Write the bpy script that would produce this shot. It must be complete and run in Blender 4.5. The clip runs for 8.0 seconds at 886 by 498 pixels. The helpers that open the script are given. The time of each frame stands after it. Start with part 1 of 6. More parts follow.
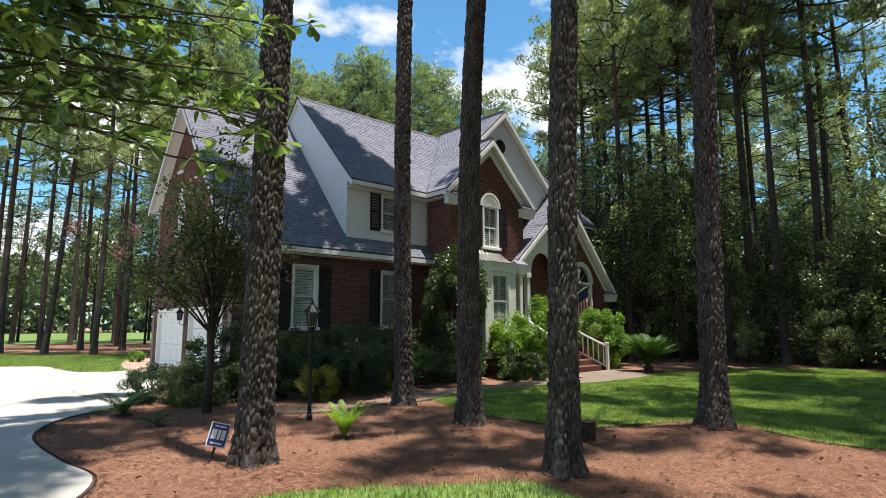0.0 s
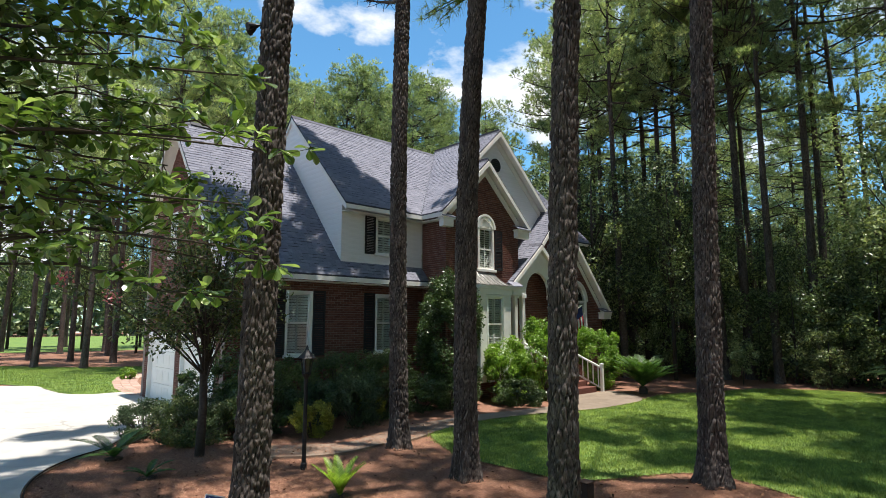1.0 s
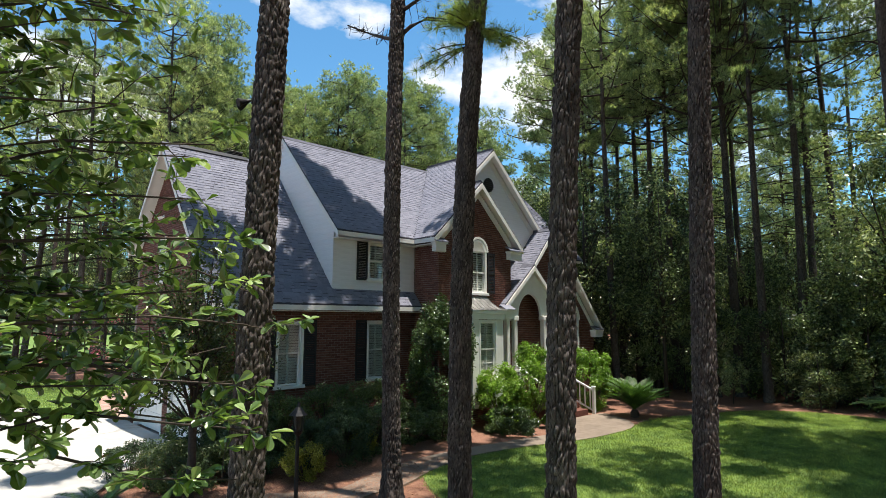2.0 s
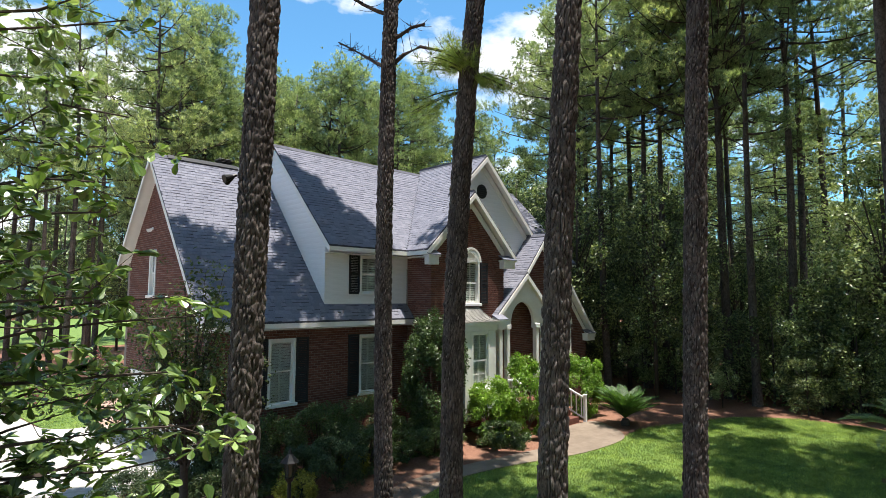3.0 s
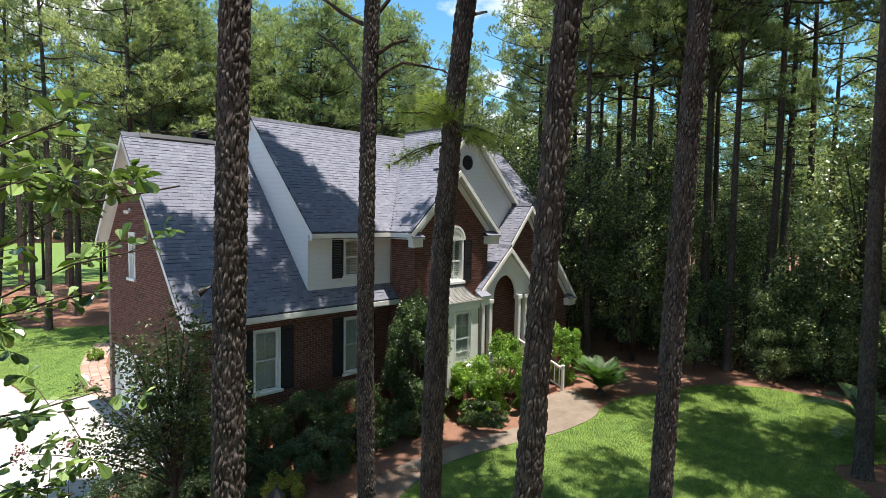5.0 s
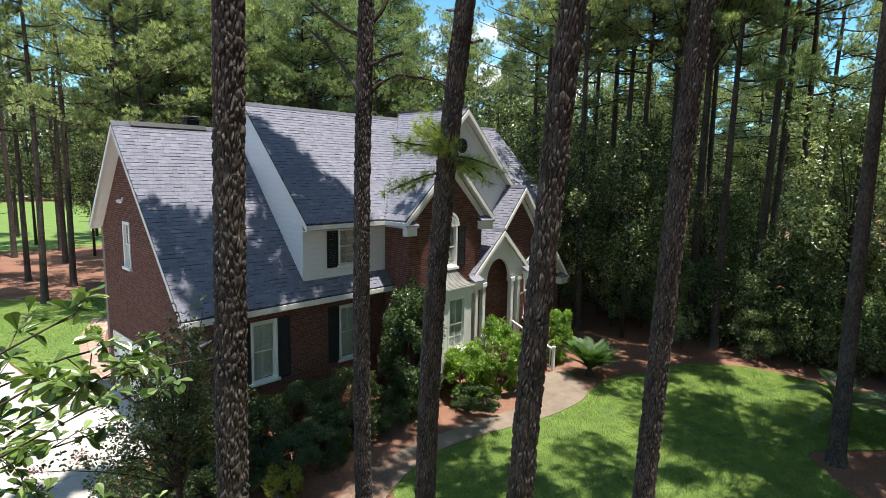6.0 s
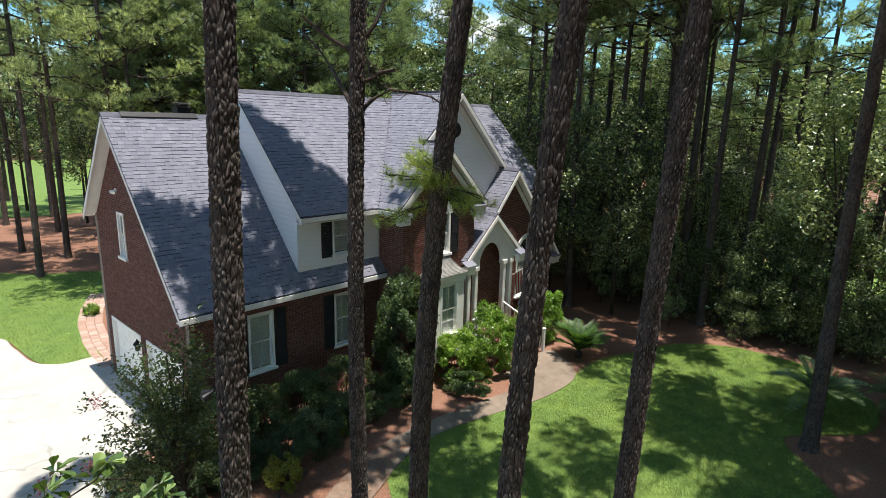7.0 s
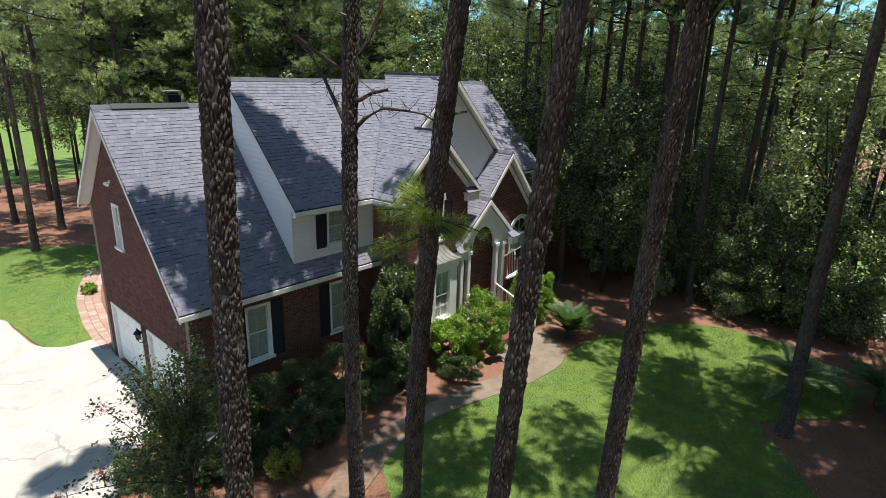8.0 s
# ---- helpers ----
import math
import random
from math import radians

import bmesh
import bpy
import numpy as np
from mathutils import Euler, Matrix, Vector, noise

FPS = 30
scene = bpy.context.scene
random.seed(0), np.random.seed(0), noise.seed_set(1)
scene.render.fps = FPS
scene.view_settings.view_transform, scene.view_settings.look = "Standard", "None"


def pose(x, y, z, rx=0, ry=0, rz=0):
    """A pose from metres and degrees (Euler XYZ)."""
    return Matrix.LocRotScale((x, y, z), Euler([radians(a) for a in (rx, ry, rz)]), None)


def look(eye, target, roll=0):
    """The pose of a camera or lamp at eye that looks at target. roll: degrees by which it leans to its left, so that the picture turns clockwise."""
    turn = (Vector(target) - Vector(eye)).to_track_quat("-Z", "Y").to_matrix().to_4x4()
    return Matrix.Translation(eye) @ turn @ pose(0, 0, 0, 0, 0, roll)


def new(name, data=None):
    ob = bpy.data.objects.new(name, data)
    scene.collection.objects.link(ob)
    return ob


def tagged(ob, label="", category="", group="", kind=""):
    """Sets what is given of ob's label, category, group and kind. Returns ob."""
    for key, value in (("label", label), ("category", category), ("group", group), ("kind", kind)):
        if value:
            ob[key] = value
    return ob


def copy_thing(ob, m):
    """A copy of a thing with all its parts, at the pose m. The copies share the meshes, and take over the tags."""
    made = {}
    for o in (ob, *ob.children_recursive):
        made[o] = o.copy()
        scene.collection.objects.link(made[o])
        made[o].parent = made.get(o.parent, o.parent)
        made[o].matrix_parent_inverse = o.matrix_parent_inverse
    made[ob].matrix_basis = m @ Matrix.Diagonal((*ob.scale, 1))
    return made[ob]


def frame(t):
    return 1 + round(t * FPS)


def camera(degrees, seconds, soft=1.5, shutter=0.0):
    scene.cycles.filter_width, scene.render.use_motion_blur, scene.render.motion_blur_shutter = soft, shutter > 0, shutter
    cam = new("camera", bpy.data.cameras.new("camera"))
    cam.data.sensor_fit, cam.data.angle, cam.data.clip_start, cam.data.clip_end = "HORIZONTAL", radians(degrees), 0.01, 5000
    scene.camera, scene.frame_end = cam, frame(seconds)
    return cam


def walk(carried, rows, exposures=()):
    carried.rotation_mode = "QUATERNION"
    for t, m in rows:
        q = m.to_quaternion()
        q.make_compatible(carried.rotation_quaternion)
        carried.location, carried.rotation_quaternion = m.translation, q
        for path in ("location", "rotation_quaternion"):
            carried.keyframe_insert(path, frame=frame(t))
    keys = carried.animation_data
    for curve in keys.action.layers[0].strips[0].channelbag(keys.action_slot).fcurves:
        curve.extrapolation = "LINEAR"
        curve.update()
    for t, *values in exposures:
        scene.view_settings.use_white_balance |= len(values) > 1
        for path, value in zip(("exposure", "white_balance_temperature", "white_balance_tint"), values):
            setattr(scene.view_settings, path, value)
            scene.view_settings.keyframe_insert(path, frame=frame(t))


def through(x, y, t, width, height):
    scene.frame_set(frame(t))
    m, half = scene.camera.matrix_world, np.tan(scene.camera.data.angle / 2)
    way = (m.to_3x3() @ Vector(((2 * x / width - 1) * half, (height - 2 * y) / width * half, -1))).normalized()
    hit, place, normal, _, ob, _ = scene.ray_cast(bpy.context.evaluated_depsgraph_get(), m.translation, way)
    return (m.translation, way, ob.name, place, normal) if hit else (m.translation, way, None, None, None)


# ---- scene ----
cam = camera(76.5, 8.0, soft=0.6)
PATH = [
    (0, (0.483, 0.138, 1.631), (1.817, 1.605, 1.896), -0.1),
    (0.5, (0.466, 0.148, 1.97), (1.807, 1.608, 2.235), -0.0),
    (1, (0.438, 0.165, 2.367), (1.789, 1.616, 2.632), 0.0),
    (1.5, (0.428, 0.193, 2.844), (1.79, 1.633, 3.103), 0.1),
    (2, (0.402, 0.207, 3.332), (1.778, 1.637, 3.579), 0.1),
    (3.5, (0.409, 0.182, 4.928), (1.82, 1.595, 5.04), 0.4),
    (4, (0.468, 0.197, 5.418), (1.89, 1.602, 5.457), 0.6),
    (4.5, (0.488, 0.189, 5.94), (1.919, 1.585, 5.899), 0.7),
    (6, (0.431, 0.183, 7.536), (1.874, 1.539, 7.256), 1.1),
    (6.5, (0.42, 0.168, 8.106), (1.862, 1.505, 7.746), 1.2),
    (7, (0.42, 0.161, 8.65), (1.859, 1.48, 8.213), 1.4),
    (7.5, (0.441, 0.158, 9.235), (1.874, 1.455, 8.719), 1.6),
    (8, (0.452, 0.172, 9.817), (1.875, 1.445, 9.224), 1.7),
]
walk(cam, [(t, look(eye, target, roll)) for t, eye, target, roll in PATH], [(0.0, 0.88), (2.0, 0.88), (3.5, 1.14), (4.5, 1.06), (6.0, 0.98), (8.0, 0.72)])

# ---- sky, sun, exposure ----
SUN = Vector((0.03, -0.13, 1.0)).normalized()
world = bpy.data.worlds.new("world")
scene.world = world
world.use_nodes = True


def build_sky():
    nt = world.node_tree
    nt.nodes.clear()
    out = nt.nodes.new("ShaderNodeOutputWorld")
    bg = nt.nodes.new("ShaderNodeBackground")
    sky = nt.nodes.new("ShaderNodeTexSky")
    sky.sky_type, sky.sun_disc = "NISHITA", False
    sky.sun_elevation = math.asin(SUN.z)
    sky.sun_rotation = math.atan2(SUN.x, SUN.y)
    sky.air_density, sky.dust_density, sky.ozone_density = 1.0, 0.15, 1.4
    co = nt.nodes.new("ShaderNodeTexCoord")
    warp = nt.nodes.new("ShaderNodeMapping")
    warp.inputs["Scale"].default_value = (1.0, 1.0, 1.9)
    warp.inputs["Location"].default_value = (0.35, 0.1, 0.0)
    n = nt.nodes.new("ShaderNodeTexNoise")
    n.inputs["Scale"].default_value, n.inputs["Detail"].default_value = 3.1, 9.0
    n.inputs["Roughness"].default_value = 0.55
    ramp = nt.nodes.new("ShaderNodeValToRGB")
    ramp.color_ramp.elements[0].position, ramp.color_ramp.elements[1].position = 0.54, 0.62
    mix = nt.nodes.new("ShaderNodeMixRGB")
    mix.inputs["Color2"].default_value = (12.5, 12.7, 12.9, 1)
    nt.links.new(co.outputs["Generated"], warp.inputs["Vector"])
    nt.links.new(warp.outputs["Vector"], n.inputs["Vector"])
    nt.links.new(n.outputs["Fac"], ramp.inputs["Fac"])
    nt.links.new(ramp.outputs["Color"], mix.inputs["Fac"])
    tint = nt.nodes.new("ShaderNodeMixRGB")
    tint.blend_type = "MULTIPLY"
    tint.inputs["Fac"].default_value = 1.0
    tint.inputs["Color2"].default_value = (1.2, 2.0, 2.2, 1)
    nt.links.new(sky.outputs["Color"], tint.inputs["Color1"])
    nt.links.new(tint.outputs["Color"], mix.inputs["Color1"])
    nt.links.new(mix.outputs["Color"], bg.inputs["Color"])
    bg.inputs["Strength"].default_value = 0.052
    nt.links.new(bg.outputs["Background"], out.inputs["Surface"])


build_sky()
sun = new("sun", bpy.data.lights.new("sun", "SUN"))
sun.data.energy, sun.data.angle, sun.data.color = 5.0, radians(0.53), (1.0, 0.94, 0.85)
sun.matrix_world = look((0, 0, 40), Vector((0, 0, 40)) - SUN)


# ---- helpers for building ----
def part(name, bm, material, parent=None, label="", smooth=False):
    """Links a bmesh as one mesh object, under its thing."""
    me = bpy.data.meshes.new(name)
    bm.to_mesh(me)
    bm.free()
    return part_mesh(name, me, material, parent, label, smooth)


def part_mesh(name, me, material, parent=None, label="", smooth=False):
    me.materials.append(material)
    me.polygons.foreach_set("use_smooth", [smooth] * len(me.polygons))
    ob = new(name, me)
    if parent is not None:
        ob.parent = parent
    if label:
        ob["label"] = label
    return ob


def thing(name, label, category, group="", kind="", at=(0, 0, 0)):
    ob = new(name)
    ob.empty_display_size = 0.2
    ob.location = at
    return tagged(ob, label, category, group, kind)


def add_box(bm, x0, x1, y0, y1, z0, z1, bevel=0.0):
    r = bmesh.ops.create_cube(bm, size=1)
    vs = r["verts"]
    for v in vs:
        v.co = Vector(((x0 + x1) / 2 + v.co.x * (x1 - x0), (y0 + y1) / 2 + v.co.y * (y1 - y0), (z0 + z1) / 2 + v.co.z * (z1 - z0)))
    if bevel:
        es = {e for v in vs for e in v.link_edges}
        bmesh.ops.bevel(bm, geom=list(es), offset=bevel, segments=1, affect="EDGES")
    return bm


def box(x0, x1, y0, y1, z0, z1, bevel=0.0):
    return add_box(bmesh.new(), x0, x1, y0, y1, z0, z1, bevel)


def add_prism(bm, pts, push):
    """A solid from a planar ring of points, pushed along a vector."""
    push = Vector(push)
    a = [bm.verts.new(p) for p in pts]
    b = [bm.verts.new(Vector(p) + push) for p in pts]
    n = len(pts)
    bm.faces.new(a)
    bm.faces.new(b[::-1])
    for i in range(n):
        bm.faces.new((a[i], b[i], b[(i + 1) % n], a[(i + 1) % n]))
    bmesh.ops.recalc_face_normals(bm, faces=bm.faces)
    return bm


def prism(pts, push):
    return add_prism(bmesh.new(), pts, push)


def wall_with_holes(outline, holes, to_world, depth):
    """A wall solid from a 2D outline and 2D hole rings; to_world maps (u, v, w) to the world, w through the wall."""
    bm = bmesh.new()
    rings = [outline] + holes
    edges = []
    for ring in rings:
        vs = [bm.verts.new((u, v, 0)) for u, v in ring]
        edges += [bm.edges.new((vs[i], vs[(i + 1) % len(vs)])) for i in range(len(vs))]
    bmesh.ops.triangle_fill(bm, use_beauty=True, edges=edges)
    geom = bmesh.ops.extrude_face_region(bm, geom=bm.faces[:])["geom"]
    for v in geom:
        if isinstance(v, bmesh.types.BMVert):
            v.co.z = depth
    for v in bm.verts:
        v.co = Vector(to_world(*v.co))
    bmesh.ops.recalc_face_normals(bm, faces=bm.faces)
    return bm


def arch_ring(cx, half, bottom, spring, rise=None, n=14):
    rise = half if rise is None else rise
    pts = [(cx - half, bottom), (cx + half, bottom)]
    pts += [(cx + half * math.cos(math.pi * i / n), spring + rise * math.sin(math.pi * i / n)) for i in range(n + 1)]
    return pts


def rect_ring(u0, u1, v0, v1):
    return [(u0, v0), (u1, v0), (u1, v1), (u0, v1)]


def tube(points, radii, sides=8, bm=None):
    bm = bm or bmesh.new()
    rings = []
    for i, (p, r) in enumerate(zip(points, radii)):
        p, r = Vector(p), float(r)
        d = (Vector(points[min(i + 1, len(points) - 1)]) - Vector(points[max(i - 1, 0)])).normalized()
        a = d.orthogonal().normalized()
        b = d.cross(a)
        rings.append([bm.verts.new(p + r * (math.cos(2 * math.pi * k / sides) * a + math.sin(2 * math.pi * k / sides) * b)) for k in range(sides)])
    for i in range(len(rings) - 1):
        best = min(range(sides), key=lambda s: (rings[i + 1][s].co - rings[i][0].co).length)
        for k in range(sides):
            bm.faces.new((rings[i][k], rings[i][(k + 1) % sides], rings[i + 1][(k + 1 + best) % sides], rings[i + 1][(k + best) % sides]))
    bm.faces.new(rings[0][::-1])
    bm.faces.new(rings[-1])
    return bm


def mesh_from(name, verts, faces):
    me = bpy.data.meshes.new(name)
    verts = np.asarray(verts, dtype=np.float32)
    faces = np.asarray(faces, dtype=np.int32)
    k = faces.shape[1]
    me.vertices.add(len(verts))
    me.vertices.foreach_set("co", verts.ravel())
    me.loops.add(faces.size)
    me.loops.foreach_set("vertex_index", faces.ravel())
    me.polygons.add(len(faces))
    me.polygons.foreach_set("loop_start", np.arange(0, faces.size, k, dtype=np.int32))
    me.update(calc_edges=True)
    return me


# ---- materials ----
class Mat:
    """A node material under construction."""

    def __init__(self, name, rough=0.7, metal=0.0, spec=0.4):
        self.m = bpy.data.materials.new(name)
        self.m.use_nodes = True
        self.nt = self.m.node_tree
        self.b = self.nt.nodes["Principled BSDF"]
        self.b.inputs["Roughness"].default_value = rough
        self.b.inputs["Metallic"].default_value = metal
        self.b.inputs["Specular IOR Level"].default_value = spec
        self.co = self.nt.nodes.new("ShaderNodeTexCoord")

    def node(self, kind, **values):
        n = self.nt.nodes.new(kind)
        for k, v in values.items():
            n.inputs[k.replace("_", " ")].default_value = v
        return n

    def link(self, a, b):
        self.nt.links.new(a, b)

    def vec(self, scale=(1, 1, 1), out="Object", rot=(0, 0, 0)):
        mp = self.node("ShaderNodeMapping", Scale=scale, Rotation=rot)
        self.link(self.co.outputs[out], mp.inputs["Vector"])
        return mp.outputs["Vector"]

    def noise(self, scale, detail=4, rough=0.6, stretch=(1, 1, 1), out="Object"):
        n = self.node("ShaderNodeTexNoise", Scale=scale, Detail=detail, Roughness=rough)
        self.link(self.vec(stretch, out), n.inputs["Vector"])
        return n.outputs["Fac"]

    def voronoi(self, scale, stretch=(1, 1, 1), feature="F1", rnd=1.0, warp=0.0, warp_scale=13.0):
        n = self.node("ShaderNodeTexVoronoi", Scale=scale, Randomness=rnd)
        n.feature = feature
        v = self.vec(stretch)
        if warp:
            w = self.node("ShaderNodeTexNoise", Scale=warp_scale, Detail=3)
            self.link(v, w.inputs["Vector"])
            mid = self.nt.nodes.new("ShaderNodeVectorMath")
            mid.operation = "MULTIPLY_ADD"
            mid.inputs[1].default_value = (warp,) * 3
            self.link(w.outputs["Color"], mid.inputs[0])
            self.link(v, mid.inputs[2])
            v = mid.outputs["Vector"]
        self.link(v, n.inputs["Vector"])
        return n

    def ramp(self, fac, stops):
        r = self.nt.nodes.new("ShaderNodeValToRGB")
        els = r.color_ramp.elements
        while len(els) < len(stops):
            els.new(0.5)
        for e, (p, c) in zip(els, stops):
            e.position, e.color = p, (*c, 1) if len(c) == 3 else c
        self.link(fac, r.inputs["Fac"])
        return r.outputs["Color"]

    def mix(self, fac, a, b, kind="MIX"):
        n = self.nt.nodes.new("ShaderNodeMixRGB")
        n.blend_type = kind
        for sock, v in zip(("Fac", "Color1", "Color2"), (fac, a, b)):
            if isinstance(v, (int, float)):
                n.inputs[sock].default_value = v
            elif isinstance(v, tuple):
                n.inputs[sock].default_value = (*v, 1)
            else:
                self.link(v, n.inputs[sock])
        return n.outputs["Color"]

    def random(self):
        return self.nt.nodes.new("ShaderNodeObjectInfo").outputs["Random"]

    def island(self):
        return self.nt.nodes.new("ShaderNodeNewGeometry").outputs["Random Per Island"]

    def shuffle(self):
        """One chance number for a loose piece or for each island of a joined mesh."""
        n = self.nt.nodes.new("ShaderNodeMath")
        n.operation = "ADD"
        self.link(self.island(), n.inputs[0])
        self.link(self.random(), n.inputs[1])
        f = self.nt.nodes.new("ShaderNodeMath")
        f.operation = "FRACT"
        self.link(n.outputs["Value"], f.inputs[0])
        return f.outputs["Value"]

    def base(self, color):
        if isinstance(color, tuple):
            self.b.inputs["Base Color"].default_value = (*color, 1)
        else:
            self.link(color, self.b.inputs["Base Color"])
        return self

    def bump(self, height, strength=0.4, distance=0.01):
        n = self.node("ShaderNodeBump", Strength=strength, Distance=distance)
        self.link(height, n.inputs["Height"])
        self.link(n.outputs["Normal"], self.b.inputs["Normal"])
        return self

    def leafy(self, colour, amount=0.35):
        """Adds light that passes through a thin leaf."""
        tr = self.nt.nodes.new("ShaderNodeBsdfTranslucent")
        mx = self.nt.nodes.new("ShaderNodeMixShader")
        mx.inputs["Fac"].default_value = amount
        self.link(colour, tr.inputs["Color"])
        self.link(self.b.outputs["BSDF"], mx.inputs[1])
        self.link(tr.outputs["BSDF"], mx.inputs[2])
        self.link(mx.outputs["Shader"], self.nt.nodes["Material Output"].inputs["Surface"])
        return self


def plain(name, color, rough=0.6, metal=0.0, wear=0.12, scale=6.0, spec=0.4):
    m = Mat(name, rough, metal, spec)
    dark = tuple(c * (1 - wear * 1.6) for c in color)
    c = m.ramp(m.noise(scale, 6), [(0.3, dark), (0.6, color)])
    fine = m.noise(scale * 14, 3)
    m.base(m.mix(0.18, c, m.ramp(fine, [(0.3, dark), (0.7, tuple(min(1, k * 1.1) for k in color))])))
    m.bump(fine, 0.15, 0.003)
    return m.m


def bark_material(name, dark, plate, groove, flake_colour):
    m = Mat(name, 0.88, 0, 0.25)
    mid = m.noise(11, 4, 0.6, (1, 1, 0.45))
    fine = m.noise(70, 5, 0.7, (1, 1, 0.35))
    flake = m.noise(24, 5, 0.66, (1, 1, 0.5))
    c = m.mix(m.ramp(mid, [(0.36, (0, 0, 0)), (0.64, (1, 1, 1))]), dark, plate)
    c = m.mix(m.ramp(fine, [(0.36, (0.55, 0.55, 0.55)), (0.54, (0, 0, 0))]), c, tuple(k * 0.45 for k in dark))
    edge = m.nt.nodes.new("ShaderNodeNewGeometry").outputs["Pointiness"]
    # convex edges of the plates turn paler, broken up by the flake noise
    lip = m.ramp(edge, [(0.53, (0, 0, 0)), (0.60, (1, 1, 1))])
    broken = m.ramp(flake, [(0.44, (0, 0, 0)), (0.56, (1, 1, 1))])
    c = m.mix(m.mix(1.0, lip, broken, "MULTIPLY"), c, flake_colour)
    # concave clefts between the plates turn to the groove colour
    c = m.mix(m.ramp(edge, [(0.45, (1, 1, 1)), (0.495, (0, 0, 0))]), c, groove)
    c = m.mix(1.0, c, m.ramp(m.noise(1.2, 3), [(0.38, (0.72, 0.70, 0.69)), (0.66, (1.2, 1.17, 1.15))]), "MULTIPLY")
    m.base(c)
    m.bump(m.mix(0.4, fine, flake), 0.8, 0.012)
    return m.m


def foliage_material(name, deep, mid, bright, through=0.3, rough=0.5, spec=0.4):
    m = Mat(name, rough, 0, spec)
    c = m.ramp(m.island(), [(0.0, deep), (0.55, mid), (1.0, bright)])
    c = m.mix(1.0, c, m.ramp(m.noise(1.7, 3), [(0.36, (0.62, 0.66, 0.66)), (0.64, (1.38, 1.32, 1.24))]), "MULTIPLY")
    tint = m.ramp(m.random(), [(0.0, (0.7, 0.78, 0.7)), (1.0, (1.3, 1.22, 1.12))])
    c = m.mix(1.0, c, tint, "MULTIPLY")
    m.base(c)
    m.leafy(m.mix(1.0, c, (1.28, 1.32, 0.72), "MULTIPLY"), through)
    return m.m


def straw_material():
    m = Mat("pine_straw", 0.95, 0, 0.15)
    a = m.noise(38, 6, 0.75, (1, 0.25, 1))
    b = m.noise(38, 6, 0.75, (0.25, 1, 1))
    big = m.noise(0.7, 4)
    c = m.ramp(m.mix(0.5, a, b), [(0.32, (0.068, 0.029, 0.019)), (0.52, (0.20, 0.101, 0.069)), (0.72, (0.40, 0.258, 0.188))])
    c = m.mix(m.ramp(big, [(0.4, (0, 0, 0)), (0.7, (0.5, 0.5, 0.5))]), c, (0.265, 0.147, 0.103))
    m.base(c)
    m.bump(m.mix(0.5, a, b), 0.7, 0.02)
    return m.m


def lawn_material():
    m = Mat("lawn_turf", 0.9, 0, 0.15)
    a = m.noise(60, 5, 0.7)
    big = m.noise(0.55, 4)
    c = m.ramp(a, [(0.3, (0.055, 0.105, 0.028)), (0.55, (0.135, 0.22, 0.06)), (0.75, (0.23, 0.31, 0.11))])
    c = m.mix(m.ramp(big, [(0.4, (0, 0, 0)), (0.7, (0.45, 0.45, 0.45))]), c, (0.19, 0.24, 0.06))
    c = m.mix(m.ramp(m.noise(4.0, 6, 0.7), [(0.38, (0.35, 0.35, 0.35)), (0.58, (0, 0, 0))]), c, (0.085, 0.12, 0.025))
    m.base(c)
    m.bump(a, 0.8, 0.02)
    return m.m


def concrete_material(name, light, dark):
    m = Mat(name, 0.85, 0, 0.3)
    big = m.noise(0.5, 5, 0.6)
    mid = m.noise(4, 5, 0.65)
    fine = m.noise(90, 3, 0.7)
    c = m.ramp(big, [(0.3, dark), (0.62, light)])
    c = m.mix(0.35, c, m.ramp(mid, [(0.3, dark), (0.7, light)]))
    # a few wandering cracks, and grey stains
    edge = m.voronoi(0.23, (1, 1, 1), "DISTANCE_TO_EDGE", warp=0.9, warp_scale=1.3).outputs["Distance"]
    some = m.ramp(m.noise(0.35, 2), [(0.42, (0, 0, 0)), (0.56, (0.6, 0.6, 0.6))])
    c = m.mix(m.mix(1.0, m.ramp(edge, [(0.004, (1, 1, 1)), (0.010, (0, 0, 0))]), some, "MULTIPLY"), c, tuple(k * 0.45 for k in dark))
    c = m.mix(m.ramp(m.noise(0.9, 5, 0.65), [(0.55, (0, 0, 0)), (0.72, (0.55, 0.55, 0.55))]), c, tuple(k * 0.72 for k in dark))
    c = m.mix(0.25, c, m.ramp(fine, [(0.3, dark), (0.7, light)]))
    m.base(c)
    m.bump(fine, 0.25, 0.004)
    return m.m


def brick_piece_material(name, a, b, c3):
    m = Mat(name, 0.88, 0, 0.25)
    n = m.noise(26, 5, 0.7)
    c = m.ramp(m.shuffle(), [(0.0, a), (0.5, b), (1.0, c3)])
    c2 = m.ramp(m.random(), [(0.0, (0.92, 0.92, 0.95)), (1.0, (1.08, 1.06, 1.05))])
    c = m.mix(1.0, c, c2, "MULTIPLY")
    c = m.mix(m.ramp(n, [(0.35, (0.5, 0.5, 0.5)), (0.65, (0, 0, 0))]), c, tuple(k * 0.55 for k in a))
    m.base(c)
    m.bump(n, 0.4, 0.004)
    return m.m


